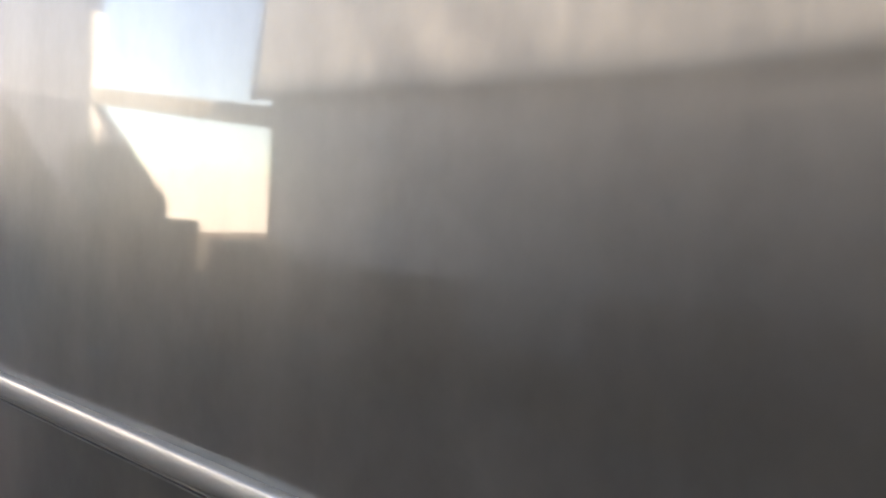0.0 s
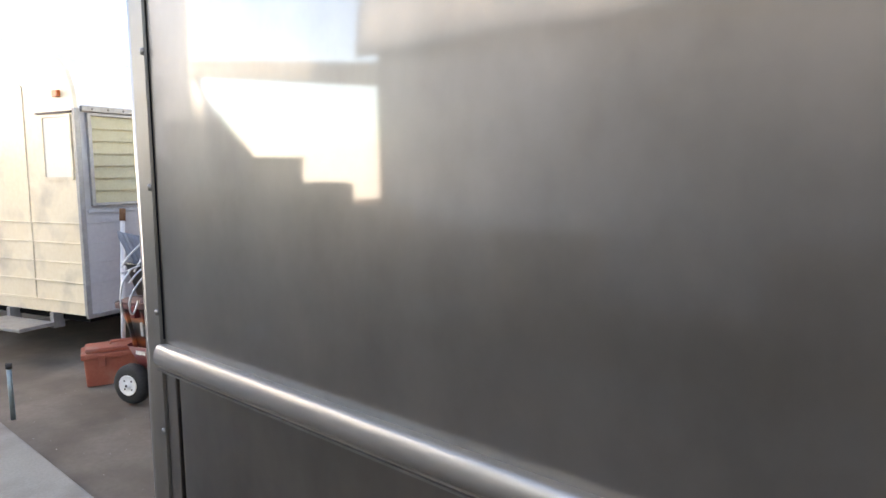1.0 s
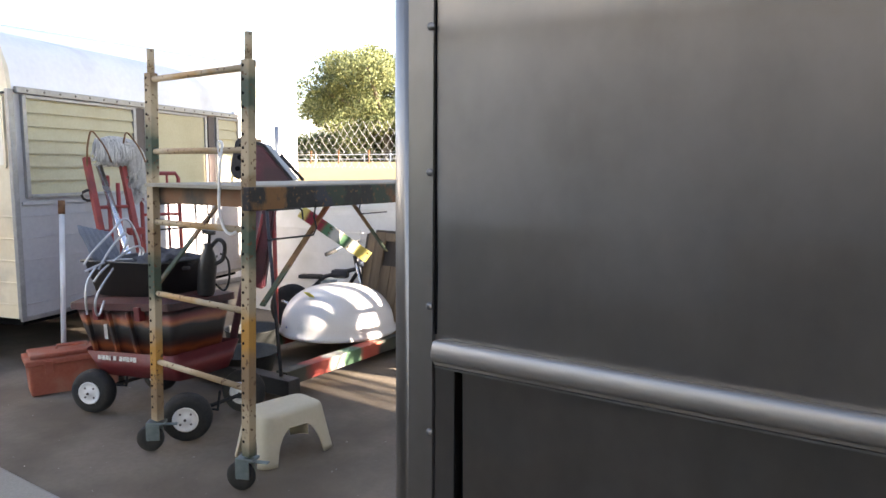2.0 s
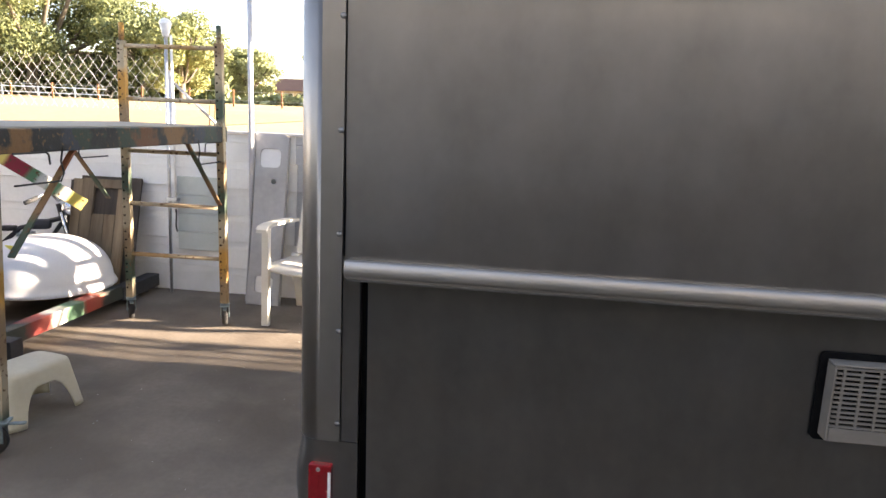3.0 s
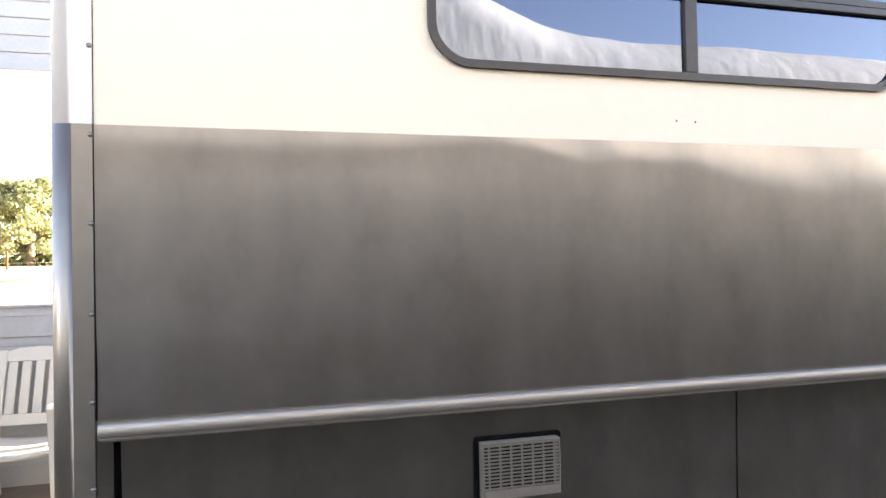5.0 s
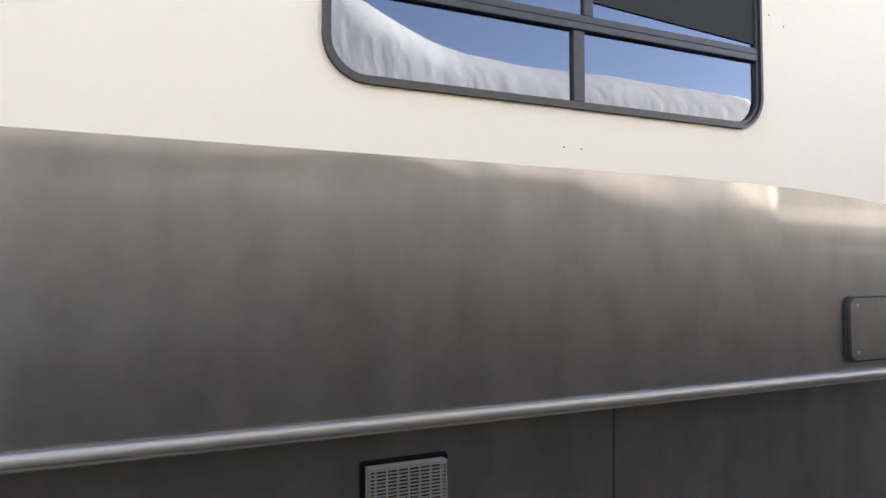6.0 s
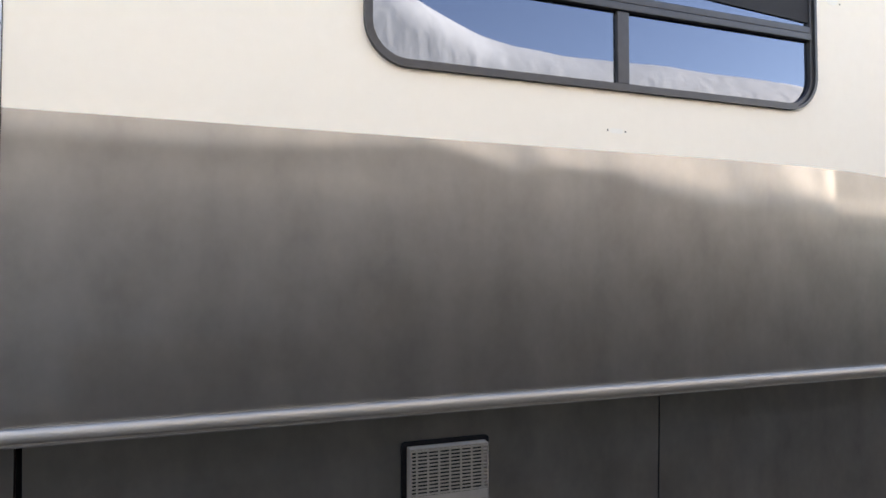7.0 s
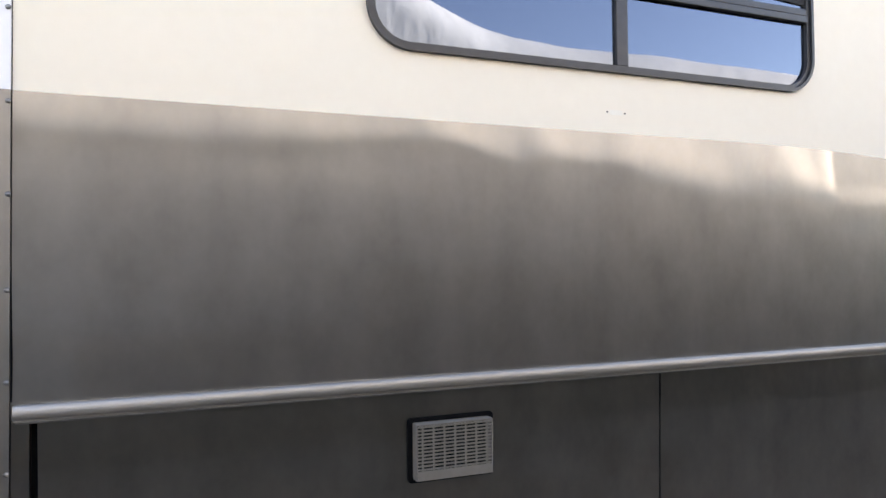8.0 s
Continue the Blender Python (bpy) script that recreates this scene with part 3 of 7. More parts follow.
# ---------------------------------------------------------------- old travel trailer
def travel_trailer():
    side = Vector((-0.275, 0.9615, 0)).normalized()
    turn = math.degrees(math.atan2(-side.x, side.y))
    # local: y runs along the side away from the corner, x out of the side; the corner is the origin
    t = thing("travel_trailer", "old yellowed white travel trailer with cream louvred windows", "travel trailer", pose(-4.261, 1.383, 0, 0, 0, turn) @ Matrix.Diagonal((1, 1, 0.975, 1)))
    L, W = 2.52, 2.2
    # end wall profile: upright then curved roof edge
    bm = bmesh.new()
    prof = [(0.0, 0.36), (0.0, 1.9), (-0.02, 2.05), (-0.07, 2.18), (-0.16, 2.27), (-0.5, 2.36), (-W + 0.5, 2.36), (-W + 0.16, 2.27), (-W, 2.0), (-W, 0.36)]
    a = [bm.verts.new((x, 0.0, z)) for x, z in prof]
    b = [bm.verts.new((x, 0.03, z)) for x, z in prof]
    bm.faces.new(a)
    bm.faces.new(b[::-1])
    for i in range(len(prof)):
        bm.faces.new((a[i], b[i], b[(i + 1) % len(prof)], a[(i + 1) % len(prof)]))
    bmesh.ops.recalc_face_normals(bm, faces=bm.faces)
    end = part("end_wall", bm, M_TRAILER_END, t, "yellowed, patchy painted end wall, tinted warmer for sunlight")
    bm = bmesh.new()
    pr = prof[1:9]
    a = [bm.verts.new((x, 0.03, z)) for x, z in pr]
    b = [bm.verts.new((x, L - 0.5, z)) for x, z in pr]
    c = [bm.verts.new((x * 0.97 - 0.03, L - 0.12, 1.9 + (z - 1.9) * 0.6)) for x, z in pr]
    d = [bm.verts.new((x * 0.97 - 0.03, L, 1.9 + (z - 1.9) * 0.05)) for x, z in pr]
    for p, q in ((a, b), (b, c), (c, d)):
        for i in range(len(pr) - 1):
            f = bm.faces.new((p[i], p[i + 1], q[i + 1], q[i]))
            f.smooth = True
    bmesh.ops.recalc_face_normals(bm, faces=bm.faces)
    part("roof", bm, M_TRAILER_SIDE, t, "smooth white curved roof")
    box_part("side_wall", M_TRAILER_LOW, t, -0.03, 0.0, 0.031, L, 0.36, 1.9, 0.004, "white painted side, shade put into its colour")
    box_part("far_wall", M_TRAILER_SIDE, t, -W, -W + 0.03, 0.031, L, 0.36, 1.98)
    box_part("far_end_wall", M_TRAILER_SIDE, t, -W + 0.031, -0.031, L - 0.03, L, 0.36, 1.95)
    box_part("underframe", M_GAP, t, -W + 0.05, -0.05, 0.05, L - 0.05, 0.30, 0.37)
    box_part("skirt_trim", M_DULL_ALU, t, -0.012, 0.012, -0.004, L, 0.34, 0.372, 0.004)
    box_part("corner_trim", M_DULL_ALU, t, -0.016, 0.014, -0.012, 0.03, 0.36, 1.9, 0.005, "aluminium corner strip")
    box_part("eave_trim", M_DULL_ALU, t, 0.0, 0.03, 0.04, L - 0.04, 1.875, 1.92, 0.008, "drip rail with screws")
    bm = bmesh.new()
    lathe(bm, [(0.008, 0), (0.006, 0.004)], 8, pose(0, 0, 0, 0, 90, 0))
    sc = mesh_of("screw", bm, M_BROWN)
    for i in range(18):
        part("screw", sc, None, t, m=pose(0.031, 0.12 + i * 0.13, 1.898))
    # louvred windows along the side, with dark jambs between
    def louvre(y0, y1, z0=1.18, z1=1.868, step=0.088, plain=False):
        bm = bmesh.new()
        for q in ((y0, y0 + 0.03, z0, z1), (y1 - 0.03, y1, z0, z1), (y0 + 0.031, y1 - 0.031, z0, z0 + 0.025), (y0 + 0.031, y1 - 0.031, z1 - 0.02, z1)):
            box(bm, 0.0, 0.026, q[0], q[1], q[2], q[3], 0.004)
        w = part("window", bm, M_DULL_ALU, t)
        if plain:
            box_part("blind", M_SHADE, w, 0.001, 0.012, y0 + 0.03, y1 - 0.03, z0 + 0.025, z1 - 0.02)
            return
        k = int((z1 - z0 - 0.05) / step)
        h = (z1 - z0 - 0.045) / k
        bm = bmesh.new()
        va = [[bm.verts.new((x, y, z)) for x, z in ((0.022, 0.0), (0.006, h), (0.001, h), (0.001, 0.0))] for y in (y0 + 0.031, y1 - 0.031)]
        for i in range(4):
            bm.faces.new((va[0][i], va[0][(i + 1) % 4], va[1][(i + 1) % 4], va[1][i]))
        bm.faces.new(va[0][::-1])
        bm.faces.new(va[1])
        bmesh.ops.recalc_face_normals(bm, faces=bm.faces)
        lv = mesh_of("louvre", bm, M_SHADE)
        for i in range(k):
            part("louvre", lv, None, w, m=pose(0, 0, z0 + 0.025 + i * h))

    louvre(0.08, 1.10)
    louvre(1.20, 1.99, plain=True)
    louvre(2.13, 2.49)
    box_part("jamb", M_BROWN, t, 0.0, 0.02, 1.105, 1.195, 1.2, 1.868, 0.003, "dark brown jamb")
    box_part("jamb", M_BROWN, t, 0.0, 0.02, 2.015, 2.105, 1.2, 1.868, 0.003, "dark brown jamb")
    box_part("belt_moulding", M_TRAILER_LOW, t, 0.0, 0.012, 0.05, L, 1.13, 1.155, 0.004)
    # clearance lamp and window on the end wall
    bm = bmesh.new()
    box(bm, -0.20, -0.135, -0.03, 0.0, 1.985, 2.035, 0.008)
    part("clearance_lamp", bm, M_LAMP_ORANGE, t, "small orange clearance lamp")
    bm = bmesh.new()
    plate(bm, rounded(-0.37, -0.035, 1.38, 1.86, 0.02), [rounded(-0.352, -0.053, 1.40, 1.84, 0.012)], -0.015, 0.0)
    w = part("end_window", bm, M_TRAILER_END, t)
    bm = bmesh.new()
    plate(bm, rounded(-0.352, -0.053, 1.40, 1.84, 0.012), y0=-0.006, y1=-0.001)
    part("pane", bm, M_SHADE_PALE, w, "white covered pane")
    box_part("window_drip", M_BROWN, t, -0.42, -0.02, -0.022, 0.0, 1.868, 1.88)
    # door outline on the end wall
    bm = bmesh.new()
    plate(bm, rounded(-1.15, -0.58, 0.44, 2.1, 0.03), [rounded(-1.142, -0.588, 0.448, 2.092, 0.025)], -0.008, 0.0)
    part("door_trim", bm, M_TRAILER_END, t)
    # lap lines low on both walls
    for i in range(5):
        z = 0.45 + i * 0.15
        box_part("siding_rib", M_TRAILER_END, t, -W, -0.02, -0.010, 0.0, z, z + 0.012, 0.004)
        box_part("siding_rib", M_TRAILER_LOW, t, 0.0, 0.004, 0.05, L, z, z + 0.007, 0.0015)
    # wheel and step
    for x in (-0.2, -2.0):
        bm = bmesh.new()
        lathe(bm, [(0.12, -0.09), (0.3, -0.09), (0.33, -0.06), (0.33, 0.06), (0.3, 0.09), (0.12, 0.09)], 24, pose(x, 1.5, 0.33, 0, 90, 0))
        part("wheel", bm, M_BLACK, t)
    bm = bmesh.new()
    box(bm, -0.95, -0.35, -0.3, -0.02, 0.26, 0.29, 0.006)
    box(bm, -0.94, -0.9, -0.03, 0.06, 0.24, 0.36)
    box(bm, -0.4, -0.36, -0.03, 0.06, 0.24, 0.36)
    part("door_step", bm, M_DULL_ALU, t)


M_LAMP_ORANGE = surface("orange_lens", (0.55, 0.10, 0.03), (0.65, 0.14, 0.04), 30, 0.3, bump=0.1)
travel_trailer()


# ---------------------------------------------------------------- white shed trailer behind
def white_box():
    t = thing("cargo_trailer", "tall plain white cargo trailer", "cargo trailer", pose(-6.0, 0, 0) @ Matrix.Diagonal((1, 1, 0.955, 1)))
    bm = bmesh.new()
    prof = [(0, 0.06), (0, 2.6), (-0.04, 2.68), (-0.14, 2.72), (-2.2, 2.72), (-2.36, 2.68), (-2.4, 2.6), (-2.4, 0.06)]
    a = [bm.verts.new((x, -1.5, z)) for x, z in prof]
    b = [bm.verts.new((x, 5.62, z)) for x, z in prof]
    bm.faces.new(a)
    bm.faces.new(b[::-1])
    for i in range(len(prof)):
        bm.faces.new((a[i], b[i], b[(i + 1) % len(prof)], a[(i + 1) % len(prof)]))
    bmesh.ops.recalc_face_normals(bm, faces=bm.faces)
    part("body", bm, M_WHITE_BODY, t)
    box_part("sill_rail", M_ALU, t, -2.35, -0.03, -1.45, 5.55, 0.0, 0.06)


white_box()


# ---------------------------------------------------------------- tarpaulin-covered vehicle across the alley
def tarp_vehicle():
    t = thing("covered_coach", "tall dark parked coach half covered by a white tarpaulin", "parked vehicle", pose(0, -3.6, 0))
    box_part("body", M_VEHICLE, t, -3.6, 9.5, -2.4, 0.0, 0.35, 3.05, 0.12)
    # side panels stepped in tone along the length, reflected brightness put into their colour
    def toned(v):
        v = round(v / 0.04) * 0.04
        return surface("reflection_tone_panel", (v * 0.93, v * 0.91, v * 0.88), (v * 1.07, v * 1.05, v * 1.01), 1.0, 0.65, bump=0.05)

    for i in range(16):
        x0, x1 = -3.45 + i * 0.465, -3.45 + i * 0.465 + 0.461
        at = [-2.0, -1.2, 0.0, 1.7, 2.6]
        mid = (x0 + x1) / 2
        box_part("upper_panel", toned(np.interp(mid, at, [0.68, 0.42, 0.33, 0.32, 0.14])), t, x0, x1, 0.001, 0.010, 1.834, 2.42, 0.003)
        box_part("middle_panel", toned(np.interp(mid, at, [0.68, 0.38, 0.29, 0.25, 0.14])), t, x0, x1, 0.001, 0.008, 1.40, 1.83, 0.003)
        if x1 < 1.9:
            box_part("lower_panel", toned(np.interp(mid, at, [0.72, 0.40, 0.25, 0.12, 0.06])), t, x0, x1, 0.001, 0.007, 0.95, 1.396, 0.003)
    # skirt panels given a lighter colour to brighten the motorhome's reflection
    for x0, x1 in ((-3.45, -2.3), (-1.3, -0.3)):
        box_part("skirt_panel", M_VEHICLE_SKIRT, t, x0, x1, 0.001, 0.006, 0.50, 0.946, 0.003, "grey skirt panel lightened for the reflection")
    for x in (-1.8, 6.5):
        for y in (-0.2, -2.2):
            bm = bmesh.new()
            lathe(bm, [(0.2, -0.12), (0.42, -0.12), (0.45, -0.09), (0.45, 0.09), (0.42, 0.12), (0.2, 0.12)], 24, pose(x, y, 0.45, 90))
            part("wheel", bm, M_BLACK, t)
    bm = bmesh.new()
    xs = [-3.68 + 0.0865 * i for i in range(121)]
    hem_line = [(-3.7, 2.36), (0.5, 2.28), (1.2, 2.33), (1.9, 2.38), (2.5, 2.38), (2.95, 2.22), (3.1, 2.24), (3.2, 2.31), (3.6, 2.27), (4.1, 2.27), (4.4, 2.12), (5.2, 2.02), (6.2, 2.03), (6.5, 1.97), (6.72, 1.90)]
    cols = []
    for i, x in enumerate(xs):
        hump = 0.42 * math.exp(-((x - 1.9) / 0.75) ** 2) if x > 1.9 else 0.42
        top = 3.56 + hump + 0.03 * noise.noise((x * 1.1, 0, 3))
        hem = float(np.interp(x, [p[0] for p in hem_line], [p[1] for p in hem_line])) + 0.02 * noise.noise((x * 3, 7, 0))
        prof = [(-2.46, 2.2), (-2.48, 2.7), (-2.3, 3.1), (-1.6, top - 0.06), (-0.9, top), (-0.5, top - 0.03), (-0.25, top - 0.14), (-0.06, top - 0.34), (-0.01, top - 0.46)]
        for k in range(1, 13):
            v = k / 12
            z = (top - 0.46) * (1 - v) + hem * v
            d = x + 0.75 * z
            fold = v * (0.016 * noise.noise((d * 1.6, 1.5, 0)) + 0.010 * math.sin(d * 5.2 + 1.5 * math.sin(d * 1.3)) + 0.006 * noise.noise((d * 6, z, 4)))
            prof.append((-0.01 + 0.14 * v + fold, z))
        cols.append([bm.verts.new((x, y, z + (0.02 * noise.noise((x * 2.5, y * 2, z * 2)) if j < 8 else 0))) for j, (y, z) in enumerate(prof)])
    for a, b in zip(cols, cols[1:]):
        for i in range(len(a) - 1):
            f = bm.faces.new((a[i], a[i + 1], b[i + 1], b[i]))
            f.smooth = True
    bmesh.ops.recalc_face_normals(bm, faces=bm.faces)
    box_part("belt_stripe", M_VEHICLE_SOFT, t, 6.80, 9.4, 0.001, 0.012, 1.69, 1.77, 0.003, "dull white painted stripe")
    box_part("belt_stripe", M_VEHICLE_SOFT, t, 6.80, 9.4, 0.001, 0.012, 2.0, 2.2, 0.003, "broad dull white painted stripe")
    cover = part("tarpaulin", bm, M_TARP, t, "loose wrinkled white tarpaulin")
    mod = cover.modifiers.new("thick", "SOLIDIFY")
    mod.thickness = 0.01


tarp_vehicle()


# ---------------------------------------------------------------- scaffold
def camo_paint(name, axis, length, tones, shift=0.16, start=None):
    """Old spray camouflage: uneven bands along one axis, ragged by noise, each piece started elsewhere."""
    m = surface(name, (0.3, 0.2, 0.1), (0.4, 0.3, 0.2), 9, 0.65, bump=0.15, fine=60, ior=1.35)
    n, li = m.node_tree.nodes, m.node_tree.links.new
    b = n["Principled BSDF"]
    co, sep, oi = n.new("ShaderNodeTexCoord"), n.new("ShaderNodeSeparateXYZ"), n.new("ShaderNodeObjectInfo")
    li(co.outputs["Object"], sep.inputs["Vector"])
    nz = n.new("ShaderNodeTexNoise")
    nz.inputs["Scale"].default_value, nz.inputs["Detail"].default_value = 11, 5
    li(co.outputs["Object"], nz.inputs["Vector"])
    ragged = n.new("ShaderNodeMath")
    ragged.operation = "MULTIPLY_ADD"
    ragged.inputs[1].default_value = shift
    li(nz.outputs["Fac"], ragged.inputs[0])
    li(sep.outputs[axis], ragged.inputs[2])
    scaled = n.new("ShaderNodeMath")
    scaled.operation = "MULTIPLY_ADD"
    scaled.inputs[1].default_value = 1 / length
    li(ragged.outputs["Value"], scaled.inputs[0])
    if start is None:
        li(oi.outputs["Random"], scaled.inputs[2])
    else:
        scaled.inputs[2].default_value = start
    fr = n.new("ShaderNodeMath")
    fr.operation = "FRACT"
    li(scaled.outputs["Value"], fr.inputs[0])
    cr = n.new("ShaderNodeValToRGB")
    cr.color_ramp.interpolation = "LINEAR"
    e = cr.color_ramp.elements
    k = len(tones)
    e[0].position, e[0].color = 0.0, (*tones[0], 1)
    e[1].position, e[1].color = 1.0, (*tones[0], 1)
    for i, c in enumerate(tones):
        for p in (i / k + 0.035, (i + 1) / k - 0.02):
            q = e.new(p)
            q.color = (*c, 1)
    li(fr.outputs["Value"], cr.inputs["Fac"])
    chips = n.new("ShaderNodeTexNoise")
    chips.inputs["Scale"].default_value, chips.inputs["Detail"].default_value = 45, 4
    li(co.outputs["Object"], chips.inputs["Vector"])
    cm = n.new("ShaderNodeMapRange")
    cm.inputs["From Min"].default_value, cm.inputs["From Max"].default_value = 0.60, 0.66
    li(chips.outputs["Fac"], cm.inputs["Value"])
    mx = n.new("ShaderNodeMix")
    mx.data_type = "RGBA"
    mx.inputs["B"].default_value = (0.13, 0.065, 0.035, 1)
    li(cm.outputs["Result"], mx.inputs["Factor"])
    li(cr.outputs["Color"], mx.inputs["A"])
    li(mx.outputs["Result"], b.inputs["Base Color"])
    return m


SAND, GREEN, RUST_RED, ORANGE, SOOT = (0.44, 0.34, 0.23), (0.055, 0.085, 0.06), (0.26, 0.075, 0.035), (0.50, 0.235, 0.06), (0.035, 0.032, 0.034)
M_SCAF = camo_paint("camouflage_scaffold_paint", "Z", 1.55, (SAND, GREEN, SAND, (0.27, 0.17, 0.10), ORANGE, SAND, GREEN, (0.30, 0.20, 0.12)))
M_BRACE = camo_paint("camouflage_brace_paint", "Z", 0.7, (RUST_RED, (0.20, 0.115, 0.06), GREEN, (0.24, 0.13, 0.07)), 0.1)
M_RUNG = camo_paint("sandy_rung_paint", "X", 2.4, (SAND, (0.41, 0.30, 0.20), SAND, (0.36, 0.23, 0.13), SAND, (0.16, 0.17, 0.11), SAND, (0.45, 0.26, 0.12)), 0.3)
M_END_RAIL = surface("flaking_rust_red_paint", (0.24, 0.085, 0.035), (0.20, 0.11, 0.06), 5, 0.65, bump=0.2, fine=50, spots=(0.05, 0.042, 0.035), spot_scale=4, spot_amount=0.47, spot_soft=0.06)
M_DECK = camo_paint("painted_deck_rail", "Y", 1.15, ((0.026, 0.042, 0.034), (0.018, 0.018, 0.02), (0.026, 0.042, 0.034), (0.14, 0.05, 0.024), (0.018, 0.018, 0.02), (0.19, 0.085, 0.035), (0.018, 0.018, 0.02), (0.032, 0.036, 0.052)), 0.5)
M_PLY = surface("weathered_plywood", (0.28, 0.24, 0.19), (0.38, 0.34, 0.28), 3, 0.85, bump=0.3, fine=50, stretch=(1, 0.15, 1))
M_CAST = surface("zinc_caster", (0.17, 0.24, 0.25), (0.26, 0.33, 0.34), 20, 0.45, 0.7, 0.1)


def scaffold():
    s = thing("scaffold", "rolling work scaffold with chipped camouflage paint", "scaffold")
    A, B, C, D = (-1.655, 1.06), (-2.345, 1.095), (-2.23, 2.86), (-1.59, 2.88)
    bm = bmesh.new()
    box(bm, -0.024, 0.024, -0.019, 0.019, 0.155, 1.78, 0.004)
    upright = mesh_of("upright", bm, M_SCAF)
    bm = bmesh.new()
    tube(bm, (0, 0, 1.78), (0, 0, 1.885), 0.016, 12)
    spigot = mesh_of("spigot", bm, M_SCAF)
    bm = bmesh.new()
    for z in [0.22 + 0.053 * i for i in range(30)]:
        tube(bm, (-0.010, -0.0205, z), (-0.010, -0.019, z), 0.0065, 8)
        tube(bm, (-0.0255, 0, z), (-0.024, 0, z), 0.0065, 8)
    holes = mesh_of("adjusting_holes", bm, M_GAP)
    # caster
    bm = bmesh.new()
    lathe(bm, [(0.03, -0.018), (0.056, -0.018), (0.063, -0.010), (0.063, 0.010), (0.056, 0.018), (0.03, 0.018)], 24, pose(0.034, 0, 0.063, 90, 0, 0))
    tyre = mesh_of("tyre", bm, M_BLACK)
    bm = bmesh.new()
    box(bm, -0.018, 0.046, -0.028, -0.023, 0.058, 0.135, 0.004)
    box(bm, -0.018, 0.046, 0.023, 0.028, 0.058, 0.135, 0.004)
    box(bm, -0.04, 0.045, -0.03, 0.03, 0.1355, 0.148, 0.004)
    tube(bm, (0, 0, 0.148), (0, 0, 0.2), 0.012, 10)
    box(bm, -0.095, -0.03, -0.012, 0.012, 0.128, 0.134, 0.002)
    tube(bm, (0.034, -0.031, 0.064), (0.034, 0.031, 0.064), 0.007, 8)
    fork = mesh_of("fork", bm, M_CAST)
    for k, (x, y) in enumerate((A, B, C, D)):
        up = part("upright", upright, None, s, m=pose(x - (0.022, 0.02, 0, 0)[k], y, 0, 0, (2.2, 2.2, 0.2, -0.4)[k], 0))
        part("spigot", spigot, None, up)
        tagged(part("adjusting_holes", holes, None, up), kind="stuff")
        c = part("caster", fork, None, s, "zinc caster with black tyre", pose(x - (0.022, 0.02, 0, 0)[k], y, 0, 0, 0, (200, 218, 124, 114)[k]))
        part("tyre", tyre, None, c)
    for (a, b) in ((A, B), (D, C)):
        for i, z in enumerate((1.75, 1.43, 1.11, 0.775, 0.445)):
            bm = bmesh.new()
            lean = 0.038 * z - 0.022 if a is A else 0.0
            tube(bm, (a[0] + lean, a[1], z), (b[0] + lean, b[1], z), 0.0135, 10)
            part("rung", bm, M_RUNG, s)
    # deck
    y0, y1 = 1.02, 2.93
    box_part("deck_board", M_PLY, s, -2.30, -1.65, y0 + 0.02, y1 - 0.02, 1.272, 1.288, 0.003, "weathered plywood deck")
    for x, x2 in ((-1.625, -1.58), (-2.37, -2.325)):
        box_part("side_rail", M_DECK, s, min(x, x2), max(x, x2), y0 if x > -2 else 1.13, y1, 1.19, 1.284, 0.006, "long deck rail in flaking camouflage paint")
    for y in (1.11, 2.80):
        box_part("end_rail", M_END_RAIL, s, -2.32, -1.63, y, y + 0.03, 1.197, 1.27, 0.005, "flaking orange deck end rail")
    # knee braces and lock pins
    for (x, y, d) in ((-1.60, 1.09, 1), (-1.60, 2.85, -1), (-2.35, 1.11, 1), (-2.35, 2.85, -1)):
        bm = bmesh.new()
        box(bm, -0.014, 0.014, -0.005, 0.005, 0, 0.62, 0.002, pose(x, y, 0.80, -d * 45, 0, 0))
        part("knee_brace", bm, M_BRACE, s)
        bm = bmesh.new()
        pipe(bm, [(x + 0.02, y + d * 0.02, 1.19), (x + 0.02, y + d * 0.2, 1.19), (x + 0.02, y + d * 0.215, 1.18), (x + 0.02, y + d * 0.22, 1.14)], 0.004, 6)
        pipe(bm, [(x + 0.02, y + d * 0.02, 1.07), (x + 0.02, y + d * 0.28, 1.07), (x + 0.02, y + d * 0.30, 1.10), (x + 0.02, y + d * 0.285, 1.15), (x + 0.02, y + d * 0.30, 1.21)], 0.004, 6)
        part("lock_pin", bm, M_BLACK, s)


scaffold()


# ---------------------------------------------------------------- closing the place, out of the camera's sight
# Unseen building added to shade the alley; roofline cut so sun reaches the tarpaulin.
def sun_block_building():
    b = thing("sun_block_building", "unseen grey-brown stucco building with a steep side, added to shade the alley", "building", pose(13.5, -4.2, 0))
    bm = bmesh.new()
    prof = [(-6.0, 0.0), (-6.0, 2.2), (0.9, 2.2), (1.77, 3.4), (2.13, 4.35), (2.74, 5.45), (4.1, 7.9), (6.1, 7.9), (6.1, 0.0)]
    ends = [[bm.verts.new((x, y, z)) for y, z in prof] for x in (0.0, 6.0)]
    bm.faces.new(ends[0])
    bm.faces.new(ends[1][::-1])
    for i in range(9):
        bm.faces.new((ends[0][i], ends[1][i], ends[1][(i + 1) % 9], ends[0][(i + 1) % 9]))
    bmesh.ops.recalc_face_normals(bm, faces=bm.faces)
    part("wall", bm, M_STUCCO, b)
    box_part("flat_roof", M_BROWN, b, -0.2, 6.2, 4.2, 6.3, 7.902, 8.05)


M_STUCCO = surface("tan_stucco", (0.17, 0.16, 0.15), (0.22, 0.21, 0.195), 1.2, 0.9, bump=0.4, fine=30)
